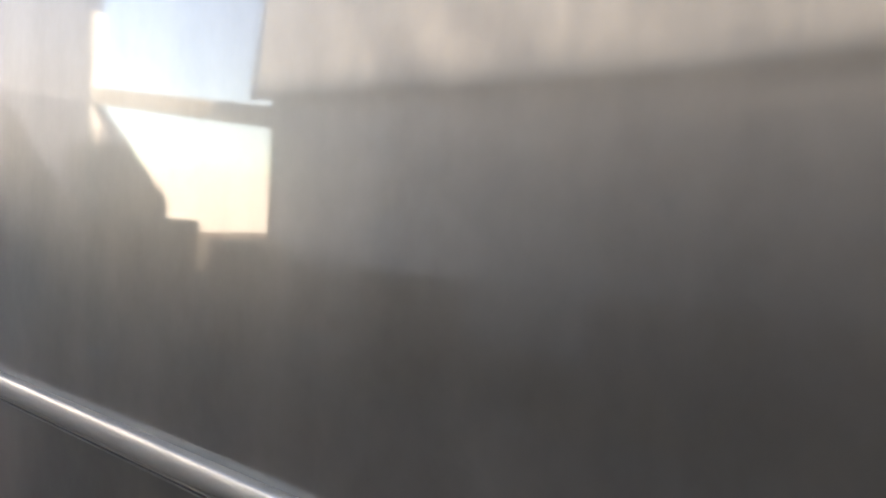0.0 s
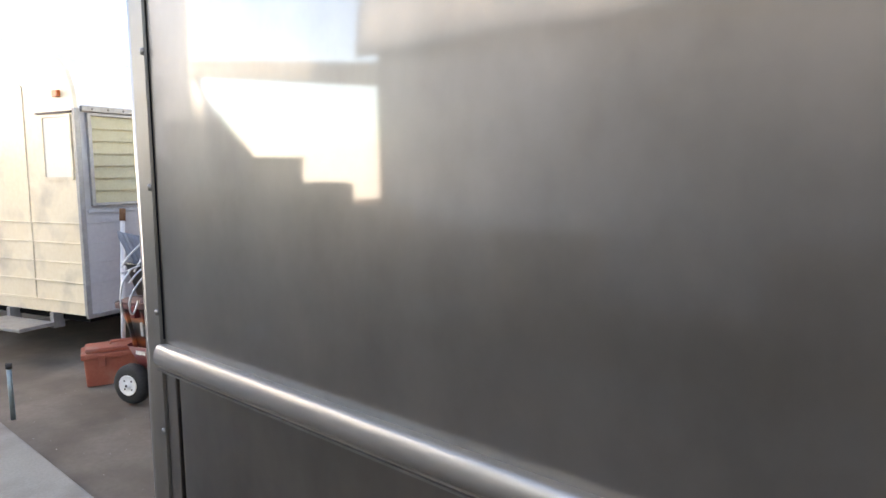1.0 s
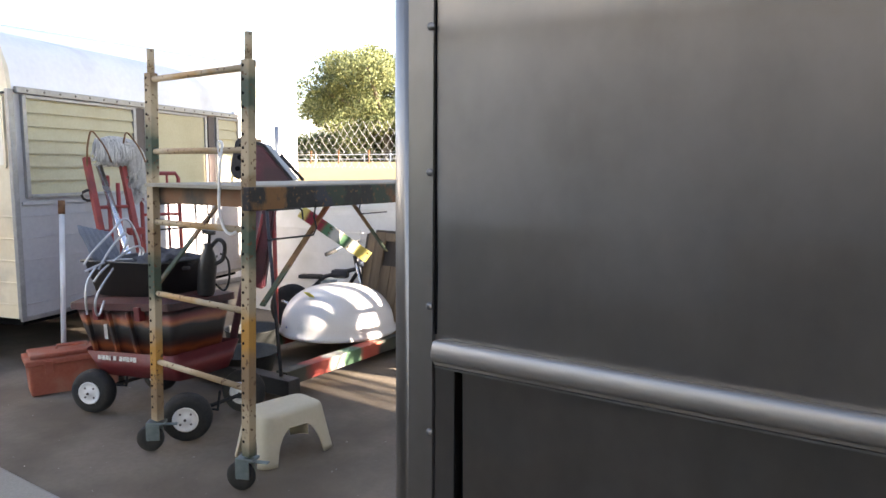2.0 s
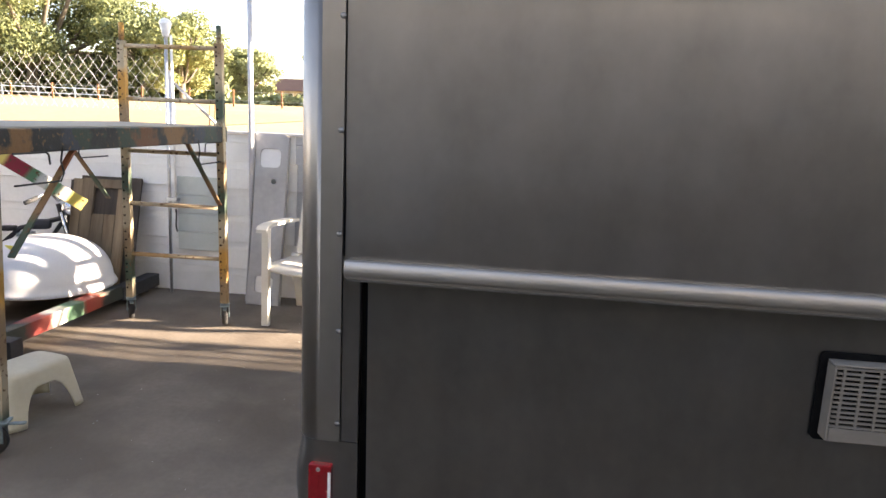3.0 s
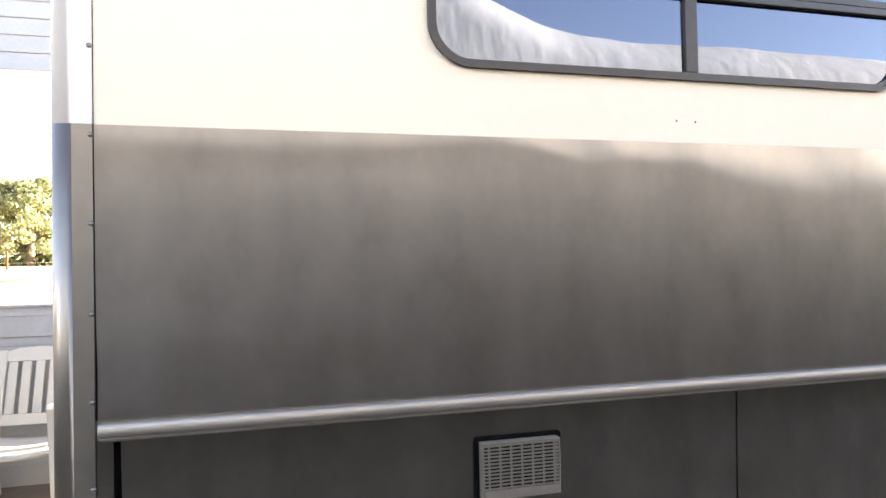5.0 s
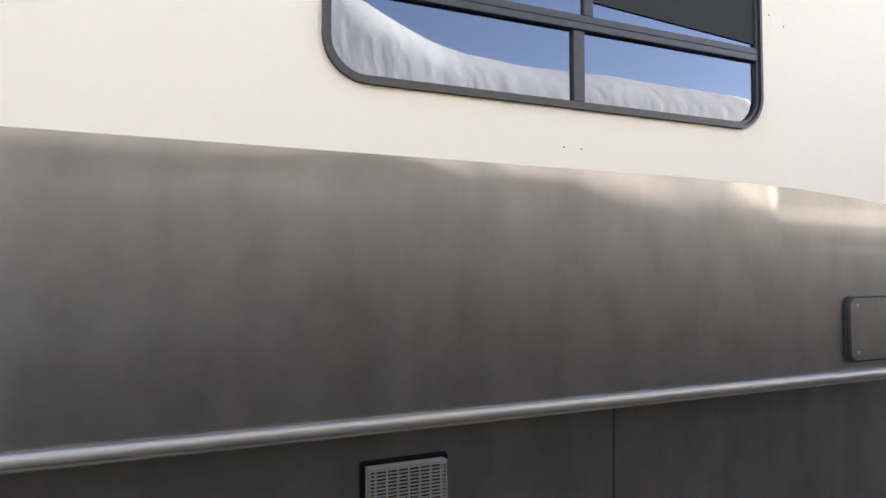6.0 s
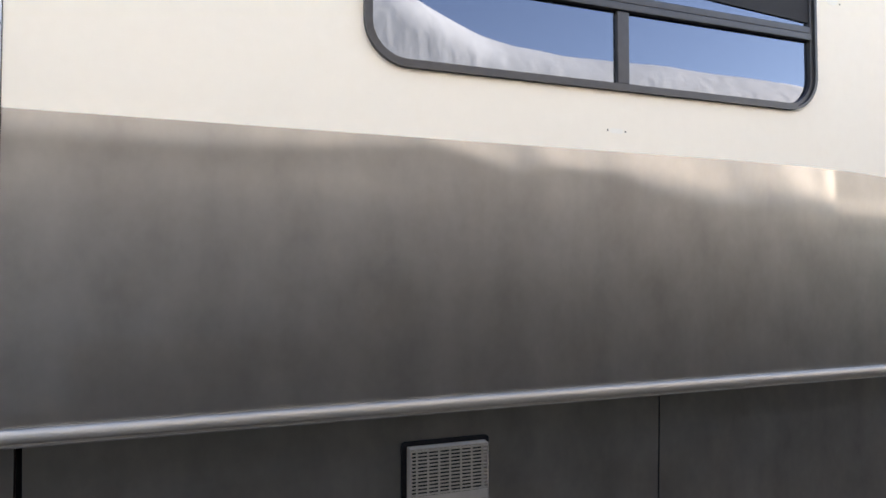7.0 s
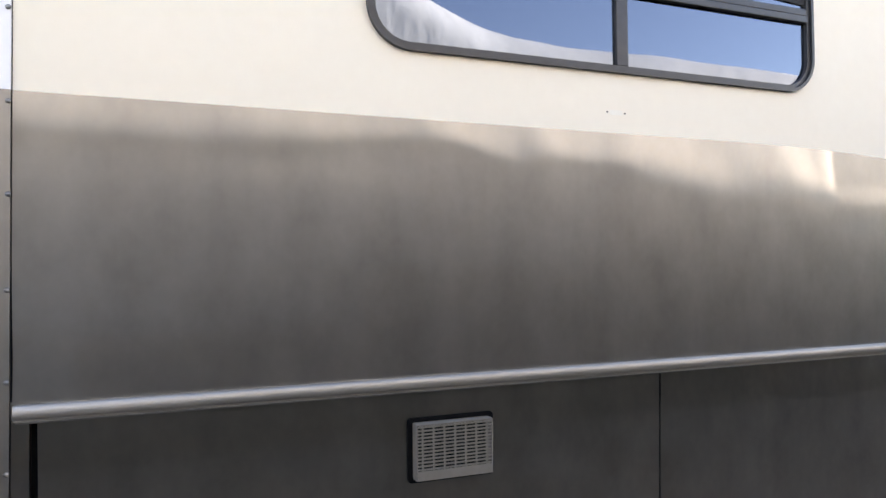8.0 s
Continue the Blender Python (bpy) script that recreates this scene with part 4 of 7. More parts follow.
sun_block_building()


def crate(x, y, w, d, h, turn, label, base=0.0):
    """A lidded box with raised edge ribs."""
    c = thing("storage_box", label, "box", pose(x, y, base, 0, 0, turn), group="boxes across the yard")
    box_part("body", M_BOXES, c, -w / 2, w / 2, -d / 2, d / 2, 0.0, h * 0.93, 0.01)
    if h > 1.2:
        box_part("strap", M_SIDING, c, 0.15, w / 2 - 0.004, d / 2 + 0.0005, d / 2 + 0.006, 0.785, 0.808, 0.001, "pale strap across the side")
    box_part("lid", M_BOXES, c, -w / 2 - 0.012, w / 2 + 0.012, -d / 2 - 0.012, d / 2 + 0.012, h * 0.932, h, h * 0.02)


M_BOXES = surface("dull_brown_box", (0.24, 0.215, 0.185), (0.32, 0.29, 0.25), 3, 0.8, bump=0.15)
crate(-1.42, -1.09, 0.62, 0.40, 1.34, 0, "tall dull brown storage box standing in the alley")
crate(-1.36, -1.12, 0.17, 0.14, 0.10, 0, "small brown carton on the tall storage box", 1.34)
crate(-2.85, -2.90, 0.50, 0.40, 1.13, 3, "low dull brown storage box by the alley")


M_CONTAINER = surface("pale_cream_steel", (0.44, 0.43, 0.41), (0.50, 0.49, 0.465), 1.2, 0.6, bump=0.05)


# Pale block added to fill the reflection's bright patch below the horizon.
def reflected_pale_block():
    c = thing("reflected_pale_block", "long pale cream block added to brighten the motorhome's reflection", "container", pose(-25.0, -18.5, 0))
    box_part("body", M_CONTAINER, c, -1.2, 1.2, -8.0, 8.0, 0.15, 2.75, 0.03)
    bm = bmesh.new()
    box(bm, -0.03, 0.03, -0.06, 0.06, 0.2, 2.7, 0.01)
    rib = mesh_of("rib", bm, M_CONTAINER)
    for i in range(40):
        part("rib", rib, None, c, m=pose(1.225, -7.8 + i * 0.4, 0))
    box_part("skid", M_BROWN, c, -1.1, 1.1, -7.9, 7.9, 0.0, 0.15)


reflected_pale_block()


def gate_frame():
    g = thing("gate_frame", "cream painted steel gate frame", "gate", pose(0, -3.66, 0))
    box_part("post", M_VEHICLE_SOFT, g, -6.92, -6.80, -0.06, 0.06, 0, 3.6, 0.01)
    bm = bmesh.new()
    box(bm, 0.0, 3.27, -0.05, 0.05, -0.10, 0.10, 0.01, pose(-6.80, 0, 2.62, 0, 7, 0))
    part("beam", bm, M_CREAM, g)


gate_frame()



def workshop():
    w = thing("metal_workshop", "metal workshop toned blue-grey for shade, with a sloping lean-to roof", "building", pose(0, -4.0, 0))
    box_part("wall", M_SHOP, w, -17.0, -11.2, -1.9, 0.0, 0.0, 5.8, 0.02)
    box_part("roof", M_BROWN, w, -17.2, -11.15, -1.95, 0.1, 5.802, 5.95, 0.02)
    bm = bmesh.new()
    prof = [(-8.9, 0.0), (-8.9, 1.40), (-11.19, 3.12), (-11.19, 0.0)]
    a = [bm.verts.new((x, -1.9, z)) for x, z in prof]
    b = [bm.verts.new((x, -0.2, z)) for x, z in prof]
    bm.faces.new(a)
    bm.faces.new(b[::-1])
    for i in range(4):
        bm.faces.new((a[i], b[i], b[(i + 1) % 4], a[(i + 1) % 4]))
    bmesh.ops.recalc_face_normals(bm, faces=bm.faces)
    part("lean_to", bm, M_SHOP, w)


# Dark blue-grey stands in for shade on the reflected walls.
M_SHOP = surface("shade_toned_sheet_metal", (0.042, 0.05, 0.068), (0.06, 0.07, 0.09), 1.5, 0.6, bump=0.05, fine=30)
workshop()


# ---------------------------------------------------------------- along the fence
def carport():
    c = thing("carport", "grey metal carport edge on a slim white pole", "carport", pose(0, 3.6, 0))
    bm = bmesh.new()
    for i in range(5):
        box(bm, -3.4, 1.2, 0.0, 0.03, 2.835 + i * 0.12, 2.835 + i * 0.12 + 0.113, 0.004)
    part("fascia", bm, M_SIDING_GREY, c, "ribbed grey metal fascia")
    box_part("roof_sheet", M_ALU, c, -3.4, 1.2, 0.03, 1.9, 3.36, 3.40)
    for x in (-1.722, 1.1):
        tube_part("pole", M_POLE, c, (x + 0.02, 0.0, 0.0), (x - 0.0, 0.015, 2.84), 0.019, 12, "slim white painted pole")


M_POLE = surface("dull_white_pole_paint", (0.40, 0.41, 0.45), (0.50, 0.51, 0.55), 9, 0.5, bump=0.05)
M_SIDING_GREY = surface("grey_ribbed_metal", (0.40, 0.41, 0.44), (0.48, 0.49, 0.52), 2, 0.5, 0.2, 0.05, 40)
carport()


def sun_slat_cover():
    """Unseen high cover added behind the motorhome to shape the yard's sunlight; its side sheets end well above the
    ground and let low sun through.
    """
    c = thing("sun_slat_cover", "unseen high grey metal cover added to shape the yard's sunlight", "carport", pose(0, 3.6, 0))
    box_part("side_sheet", M_SIDING_GREY, c, 1.25, 11.0, 0.0, 0.03, 2.32, 6.2)
    for i in range(4):
        box_part("shade_slat", M_OLD_PALE, c, 1.25, 11.0, -0.012, 0.0, 1.66 + 0.17 * i, 1.66 + 0.17 * i + 0.10)
    for z0, z1 in ((1.27, 1.42), (1.48, 1.64)):
        box_part("shade_slat", M_OLD_PALE, c, 1.9, 3.7, -0.012, 0.0, z0, z1)
    box_part("end_sheet", M_SIDING_GREY, c, 1.21, 1.24, 0.0, 0.62, 2.6, 6.2)
    box_part("upper_end_sheet", M_SIDING_GREY, c, 1.21, 1.24, 0.621, 1.18, 3.0, 6.2)
    box_part("roof_sheet", M_ALU, c, 1.2, 11.0, -0.02, 1.6, 6.21, 6.25)
    for x in (1.27, 6.0, 10.9):
        for y in (0.06, 1.5):
            tube_part("pole", M_WHITE_POST, c, (x, y, 0.0), (x, y, 6.2), 0.03, 10)


M_OLD_PALE = surface("grey_weathered_board", (0.30, 0.27, 0.23), (0.38, 0.35, 0.30), 4, 0.85, bump=0.3, fine=30, stretch=(0.2, 4, 4))
sun_slat_cover()


def chain_link():
    c = thing("chain_link_fence", "galvanised chain-link mesh above the siding fence", "fence", pose(0, 3.75, 0))
    x0, x1, z0, z1 = -4.35, -2.42, 1.36, 1.735
    step, rise = 0.085, 0.102
    bm = bmesh.new()
    h = z1 - z0
    run = h / rise * step
    n = int((x1 - x0 + run) / step)
    for i in range(n):
        for d in (1, -1):
            xa = x0 - run + i * step if d == 1 else x0 + i * step
            xb = xa + run if d == 1 else xa - run
            pts = []
            k = 18
            for j in range(k + 1):
                t = j / k
                x = xa + (xb - xa) * t
                if x0 - 0.02 <= x <= x1 + 0.02:
                    pts.append((x + 0.003 * math.sin(40 * t), d * 0.004 * math.cos(t * math.pi * h / rise * 2), z0 + h * t))
            if len(pts) > 2:
                top = pts[-1]
                if top[2] > z1 - 0.01:
                    pts.append((top[0] + d * 0.006, 0, top[2] + 0.018))
                pipe(bm, pts, 0.0014, 4)
    part("mesh", bm, M_ZINC, c, "pale galvanised wire mesh")
    tube_part("end_post", M_ALU, c, (-2.40, 0.0, 0.0), (-2.40, 0.0, 1.66), 0.022, 10)
    tube_part("end_post", M_ALU, c, (-4.36, 0.0, 0.0), (-4.36, 0.0, 1.74), 0.022, 10)
    tube_part("brace", M_ALU, c, (-2.385, 0.0, 1.58), (-2.02, 0.0, 1.26), 0.012, 8)
    for x in (-2.10, -2.06):
        tube_part("wire", M_RUST, c, (x, 0.0, 1.24), (x + 0.006, 0.0, 1.42), 0.004, 5)


M_ZINC = surface("pale_galvanised_wire", (0.52, 0.52, 0.51), (0.62, 0.62, 0.60), 14, 0.5, 0.3, 0.06)
M_RUST = surface("rusty_iron", (0.16, 0.07, 0.035), (0.26, 0.12, 0.06), 14, 0.85, 0.2, 0.3)
chain_link()


def yard_lamp():
    p = thing("yard_lamp", "slim galvanised pole with a glass yard lamp", "lamp post", pose(-2.345, 3.60, 0))
    tube_part("pole", M_ALU, p, (-0.012, 0, 0.0), (0.0, 0, 1.90), 0.012, 12)
    tube_part("conduit", M_SIDING, p, (0.036, 0.01, 0.62), (0.034, 0.01, 1.90), 0.009, 12, "white painted conduit")
    bm = bmesh.new()
    lathe(bm, [(0.022, 1.885), (0.026, 1.905), (0.036, 1.945), (0.040, 1.965), (0.041, 1.972)], 18)
    part("lens", bm, M_MILK, p, "milky ribbed glass lens")
    bm = bmesh.new()
    lathe(bm, [(0.043, 1.970), (0.044, 1.976), (0.038, 1.996), (0.022, 2.010), (0.006, 2.015)], 18)
    part("cap", bm, M_MILK, p)
    bm = bmesh.new()
    pipe(bm, [(0.04, 0.0, 0.64), (0.05, -0.01, 0.6), (0.045, -0.012, 0.52), (0.055, -0.01, 0.47)], 0.006, 6, 4)
    part("cable", bm, M_BLACK, p)
    for z in (0.7, 1.15):
        box_part("clamp", M_ALU, p, -0.03, 0.06, -0.02, 0.03, z, z + 0.025, 0.003)


M_MILK = surface("milky_glass", (0.72, 0.74, 0.76), (0.8, 0.82, 0.83), 8, 0.15, bump=0.05)
yard_lamp()


def leaning_panel():
    """A body skin leaning on the fence, with its window and lamp cut-outs."""
    p = thing("body_panel", "primed metal body panel with cut-outs leaning on the fence", "metal panel", pose(-1.568, 3.425, 0.0, -10.2, 0, 0))
    bm = bmesh.new()
    w = 0.118
    outline = [(-w, 0.0), (w, 0.0), (w + 0.004, 0.6), (w, 1.235), (w - 0.02, 1.25), (-w + 0.02, 1.25), (-w, 1.235), (-w + 0.012, 0.6)]
    circle = [(0.034 + 0.02 * math.cos(2 * math.pi * i / 16), 0.905 + 0.02 * math.sin(2 * math.pi * i / 16)) for i in range(16)]
    plate(bm, outline, [rounded(-0.078, 0.078, 1.005, 1.142, 0.035), circle, rounded(-0.06, 0.02, 0.09, 0.21, 0.02), rounded(0.035, 0.075, 0.11, 0.2, 0.012)], 0.0, 0.012)
    part("skin", bm, M_PRIMER, p)
    # white plates added behind the cut-outs so they show white
    bm = bmesh.new()
    plate(bm, rounded(-0.084, 0.084, 0.998, 1.149, 0.035), y0=0.0125, y1=0.016)
    part("backing_plate", bm, M_WHITE, p, "white plate behind the cut-out")
    box_part("backing_plate", M_WHITE, p, -0.066, 0.08, 0.0125, 0.016, 0.08, 0.215, 0.0, "white plate behind the lamp cut-outs")
    box_part("folded_edge", M_PRIMER, p, w + 0.001, w + 0.012, 0.0, 0.05, 0.0, 1.235, 0.003)
    box_part("folded_edge", M_PRIMER, p, -w - 0.008, -w - 0.001, 0.002, 0.04, 0.02, 1.235, 0.003)


M_PRIMER = surface("grey_white_primer", (0.36, 0.355, 0.35), (0.46, 0.455, 0.45), 1.6, 0.55, bump=0.05, fine=30, spots=(0.25, 0.245, 0.245), spot_scale=2.6, spot_amount=0.42, spot_soft=0.12)
leaning_panel()


def old_boards():
    w = thing("wooden_door_stack", "weathered brown wooden door panels leaning on the fence", "old boards", pose(-2.86, 3.36, 0.0, -14.5, 0, 0))
    xs = [-0.245, -0.165, -0.07, 0.03, 0.12]
    for i, x in enumerate(xs[:-1]):
        top = 0.86 + 0.01 * math.sin(i * 2.1)
        if i < 2:
            box_part("board", M_OLDWOOD, w, x + 0.002, xs[i + 1] - 0.002, 0.0, 0.022, 0.0, top, 0.003)
        else:
            box_part("board", M_OLDWOOD, w, x + 0.002, xs[i + 1] - 0.002, 0.0, 0.022, 0.0, 0.6, 0.003)
    box_part("top_rail", M_OLDWOOD, w, xs[2] + 0.002, 0.2, 0.0, 0.022, 0.80, 0.865, 0.003)
    box_part("stile", M_OLDWOOD, w, 0.125, 0.2, -0.004, 0.024, 0.0, 0.795, 0.003)
    box_part("back_sheet", M_DARKWOOD, w, -0.2, 0.285, 0.03, 0.05, 0.0, 0.89, 0.003, "dark stained back sheet")
    box_part("edge_strip", M_DARKWOOD, w, -0.265, -0.248, 0.0, 0.03, 0.0, 0.85, 0.003)


M_OLDWOOD = surface("weathered_brown_wood", (0.145, 0.092, 0.055), (0.28, 0.195, 0.125), 5, 0.8, bump=0.4, fine=30, stretch=(4, 4, 0.25), random_tint=0.25)
M_DARKWOOD = surface("dark_stained_wood", (0.035, 0.026, 0.02), (0.07, 0.05, 0.04), 5, 0.7, bump=0.3, fine=30, stretch=(4, 4, 0.3))
old_boards()


def plastic_chair():
    """A white slat-back garden armchair; local front is -y."""
    c = thing("garden_chair", "white moulded plastic garden armchair with slatted back", "chair", pose(-1.06, 3.2, 0, 0, 0, -3))
    hw = 0.275
    # legs
    for sx in (-1, 1):
        bm = bmesh.new()
        box(bm, -0.024, 0.024, -0.02, 0.02, 0, 0.655, 0.006, pose(sx * hw, -0.25, 0, 2, sx * -1.5, 0))
        part("front_leg", bm, M_CHAIR, c)
        bm = bmesh.new()
        box(bm, -0.028, 0.028, -0.02, 0.02, 0, 0.42, 0.006, pose(sx * hw * 0.92, 0.30, 0, 16, 0, 0))
        part("back_leg", bm, M_CHAIR, c)
        # arm: broad, drooping at the front
        bm = bmesh.new()
        pts = [(-0.31, 0.648), (-0.29, 0.668), (-0.2, 0.678), (0.0, 0.67), (0.2, 0.66), (0.235, 0.655)]
        lo = []
        for y, z in pts:
            lo.append([bm.verts.new((sx * hw + dx, y, z + dz)) for dx, dz in ((-0.036, 0), (0.036, 0), (0.036, -0.022), (-0.036, -0.022))])
        for a, b in zip(lo, lo[1:]):
            for i in range(4):
                bm.faces.new((a[i], a[(i + 1) % 4], b[(i + 1) % 4], b[i]))
        bm.faces.new(lo[0])
        bm.faces.new(lo[-1][::-1])
        bmesh.ops.recalc_face_normals(bm, faces=bm.faces)
        part("arm", bm, M_CHAIR, c)
    # seat: dished sheet with a rolled front edge
    bm = bmesh.new()
    grid = []
    for j in range(9):
        y = -0.27 + j * 0.065
        row = []
        for i in range(9):
            x = -hw + 0.02 + i * (2 * hw - 0.04) / 8
            z = 0.425 - 0.022 * (1 - (x / hw) ** 2) - 0.03 * j / 8
            if j == 0:
                z -= 0.03
            row.append(bm.verts.new((x, y - 0.03 * (1 - (x / hw) ** 2) * (1 if j < 2 else 0), z)))
        grid.append(row)
    for j in range(8):
        for i in range(8):
            f = bm.faces.new((grid[j][i], grid[j][i + 1], grid[j + 1][i + 1], grid[j + 1][i]))
            f.smooth = True
    seat = part("seat", bm, M_CHAIR, c)
    sol = seat.modifiers.new("thick", "SOLIDIFY")
    sol.thickness = 0.018
    # back: frame, top rail and slats, tilted
    tilt = pose(0, 0.235, 0.40, -17, 0, 0)
    for sx in (-1, 1):
        bm = bmesh.new()
        box(bm, sx * 0.232 - 0.026, sx * 0.232 + 0.026, -0.016, 0.016, 0.0, 0.555, 0.006, tilt)
        part("back_upright", bm, M_CHAIR, c)
    bm = bmesh.new()
    top = [(-0.205, 0.48), (0.205, 0.48), (0.205, 0.545), (0.14, 0.566), (0.0, 0.576), (-0.14, 0.566), (-0.205, 0.545)]
    plate(bm, top, y0=-0.012, y1=0.012)
    bmesh.ops.transform(bm, matrix=tilt, verts=bm.verts)
    part("top_rail", bm, M_CHAIR, c)
    bm = bmesh.new()
    plate(bm, [(-0.205, 0.06), (0.205, 0.06), (0.205, 0.13), (-0.205, 0.13)], y0=-0.012, y1=0.012)
    bmesh.ops.transform(bm, matrix=tilt, verts=bm.verts)
    part("lower_rail", bm, M_CHAIR, c)
    bm = bmesh.new()
    box(bm, -0.027, 0.027, -0.009, 0.009, 0.131, 0.479, 0.004)
    slat = mesh_of("slat", bm, M_CHAIR)
    for i in range(5):
        part("slat", slat, None, c, m=tilt @ pose(-0.166 + i * 0.083, 0, 0))


M_CHAIR = surface("cream_white_plastic", (0.60, 0.575, 0.52), (0.66, 0.635, 0.575), 9, 0.45, bump=0.05)
plastic_chair()


def step_stool():
    s = thing("step_stool", "beige moulded plastic step stool with arched sides", "step stool", pose(-1.865, 1.44, 0, 0, 0, 80))
    L, W, H = 0.42, 0.30, 0.235
    n = 128
    bm = bmesh.new()
    ring = []
    for i in range(n):
        a = 2 * math.pi * (i + 0.5) / n
        c, q = math.cos(a), math.sin(a)
        ring.append((math.copysign(abs(c) ** 0.36, c), math.copysign(abs(q) ** 0.36, q)))

    def at(u, v, z, inset=0.0):
        """A point of the splayed wall: u, v run from -1 to 1 across the rounded rectangle."""
        grow = 0.045 * (1 - z / H)
        return bm.verts.new((u * (L / 2 - 0.045 + grow - inset), v * (W / 2 - 0.045 + grow - inset), z))

    rows = [[at(u, v, H, 0.030) for u, v in ring], [at(u, v, H - 0.003, 0.014) for u, v in ring], [at(u, v, H - 0.010, 0.004) for u, v in ring]]
    for k in range(10):
        row = []
        for u, v in ring:
            t = min(abs(u), abs(v)) / 0.62
            foot = (H - 0.075) * max(0.0, 1 - t ** 3.2) ** 0.55 if t < 1 else 0.0
            row.append(at(u, v, (H - 0.018) + (foot - (H - 0.018)) * k / 9))
        rows.append(row)
    for a, b in zip(rows, rows[1:]):
        for i in range(n):
            bm.faces.new((a[i], a[(i + 1) % n], b[(i + 1) % n], b[i])).smooth = True
    bm.faces.new(rows[0]).smooth = True
    bmesh.ops.recalc_face_normals(bm, faces=bm.faces)
    shell = part("shell", bm, M_BEIGE, s)
    shell.modifiers.new("thick", "SOLIDIFY").thickness = 0.007


M_BEIGE = surface("beige_plastic", (0.52, 0.46, 0.34), (0.58, 0.52, 0.40), 8, 0.5, bump=0.06, fine=50)
step_stool()


# ---------------------------------------------------------------- wagon with its load
def wagon():
    w = thing("toy_wagon", "red pull wagon with black air tyres and white rims", "wagon", pose(-2.735, 1.46, 0, 0, 0, 3))
    def wheel(x, y, turn, r=0.122):
        bm = bmesh.new()
        lathe(bm, [(0.055, -0.040), (0.09, -0.045), (0.112, -0.036), (0.122, -0.015), (0.122, 0.015), (0.112, 0.036), (0.09, 0.045), (0.055, 0.040)], 28, pose(0, 0, 0, 90))
        ob = part("wheel", bm, M_BLACK, w, "black tyre on a white rim", pose(x, y, 0.122, 0, 0, turn))
        bm = bmesh.new()
        lathe(bm, [(0.060, 0.036), (0.063, 0.048), (0.057, 0.050), (0.052, 0.0435), (0.02, 0.0415), (0.018, 0.055), (0.010, 0.057)], 24, pose(0, 0, 0, 90))
        part("rim", bm, M_WHITE, ob, "white rim")
        bm = bmesh.new()
        for k in range(4):
            a = math.pi / 4 + k * math.pi / 2
            lathe(bm, [(0.006, 0.0), (0.005, 0.004)], 8, pose(0.036 * math.cos(a), -0.042, 0.036 * math.sin(a), 90))
        lathe(bm, [(0.008, 0.0), (0.006, 0.006)], 8, pose(0, -0.0572, 0, 90))
        part("bolts", bm, M_BROWN, ob)
    wheel(0.37, -0.225, 40)
    wheel(-0.40, -0.225, 22)
    wheel(0.30, 0.215, 20)
    wheel(-0.42, 0.215, 10)
    for x in (-0.40, 0.34):
        tube_part("axle", M_BLACK, w, (x, -0.2, 0.122), (x, 0.19, 0.122), 0.011, 8)
        for y in (-0.11, 0.10):
            bm = bmesh.new()
            pipe(bm, [(x - 0.02, y, 0.122), (x + 0.12, y, 0.14), (x + 0.14, y, 0.242)], 0.007, 6)
            part("bracket", bm, M_BLACK, w)
    bm = bmesh.new()
    lift = pose(-0.09, 0, 0.30, 0, -5.5, 0) @ Matrix.Diagonal((0.69, 1, 1, 1))
    lo, hi, inn = [], [], []
    for (x, z) in rounded(-0.50, 0.50, -0.17, 0.17, 0.05, 4):
        lo.append(bm.verts.new(lift @ Vector((x, z, -0.065))))
    for (x, z) in rounded(-0.58, 0.58, -0.22, 0.22, 0.06, 4):
        hi.append(bm.verts.new(lift @ Vector((x, z, 0.060 + 0.03 * (x / 0.58) ** 4))))
    for (x, z) in rounded(-0.56, 0.56, -0.20, 0.20, 0.05, 4):
        inn.append(bm.verts.new(lift @ Vector((x, z, 0.055))))
    k = len(lo)
    for i in range(k):
        j = (i + 1) % k
        bm.faces.new((lo[i], lo[j], hi[j], hi[i])).smooth = True
        bm.faces.new((hi[i], hi[j], inn[j], inn[i]))
    bm.faces.new(lo[::-1])
    bm.faces.new(inn)
    bmesh.ops.recalc_face_normals(bm, faces=bm.faces)
    tray = part("tray", bm, M_WAGON_RED, w, "scuffed dark red tray")
    for i, (a, b) in enumerate(((-0.40, -0.355), (-0.345, -0.31), (-0.30, -0.265), (-0.255, -0.235), (-0.20, -0.165), (-0.12, -0.09), (-0.08, -0.045), (-0.035, 0.0), (0.01, 0.04), (0.05, 0.085))):
        z = 0.010 if i % 2 else 0.013
        bm = bmesh.new()
        box(bm, a, b, -0.2125, -0.2105, z - 0.016, z + 0.016, 0.0, lift @ pose(0, -0.005, 0, -9.5, 0, 0))
        part("faded_mark", bm, M_FADED, tray, "worn white lettering bar")
    # tote with airbrushed bands, standing in the tray
    t = thing("storage_tote", "storage tote airbrushed in black, red and orange bands", "storage tote", w.matrix_basis @ pose(-0.15, 0.0, 0.355, 0, -5.5, 0) @ Matrix.Diagonal((0.78, 1, 0.82, 1)))
    bm = bmesh.new()
    lo = [bm.verts.new((x, y, 0.0)) for x, y in rounded(-0.47, 0.47, -0.16, 0.16, 0.04, 4)]
    mid = [bm.verts.new((x, y, 0.31)) for x, y in rounded(-0.545, 0.545, -0.20, 0.20, 0.05, 4)]
    for i in range(len(lo)):
        j = (i + 1) % len(lo)
        bm.faces.new((lo[i], lo[j], mid[j], mid[i])).smooth = True
    bm.faces.new(lo[::-1])
    bm.faces.new(mid)
    body = part("body", bm, M_TOTE, t)
    bm = bmesh.new()
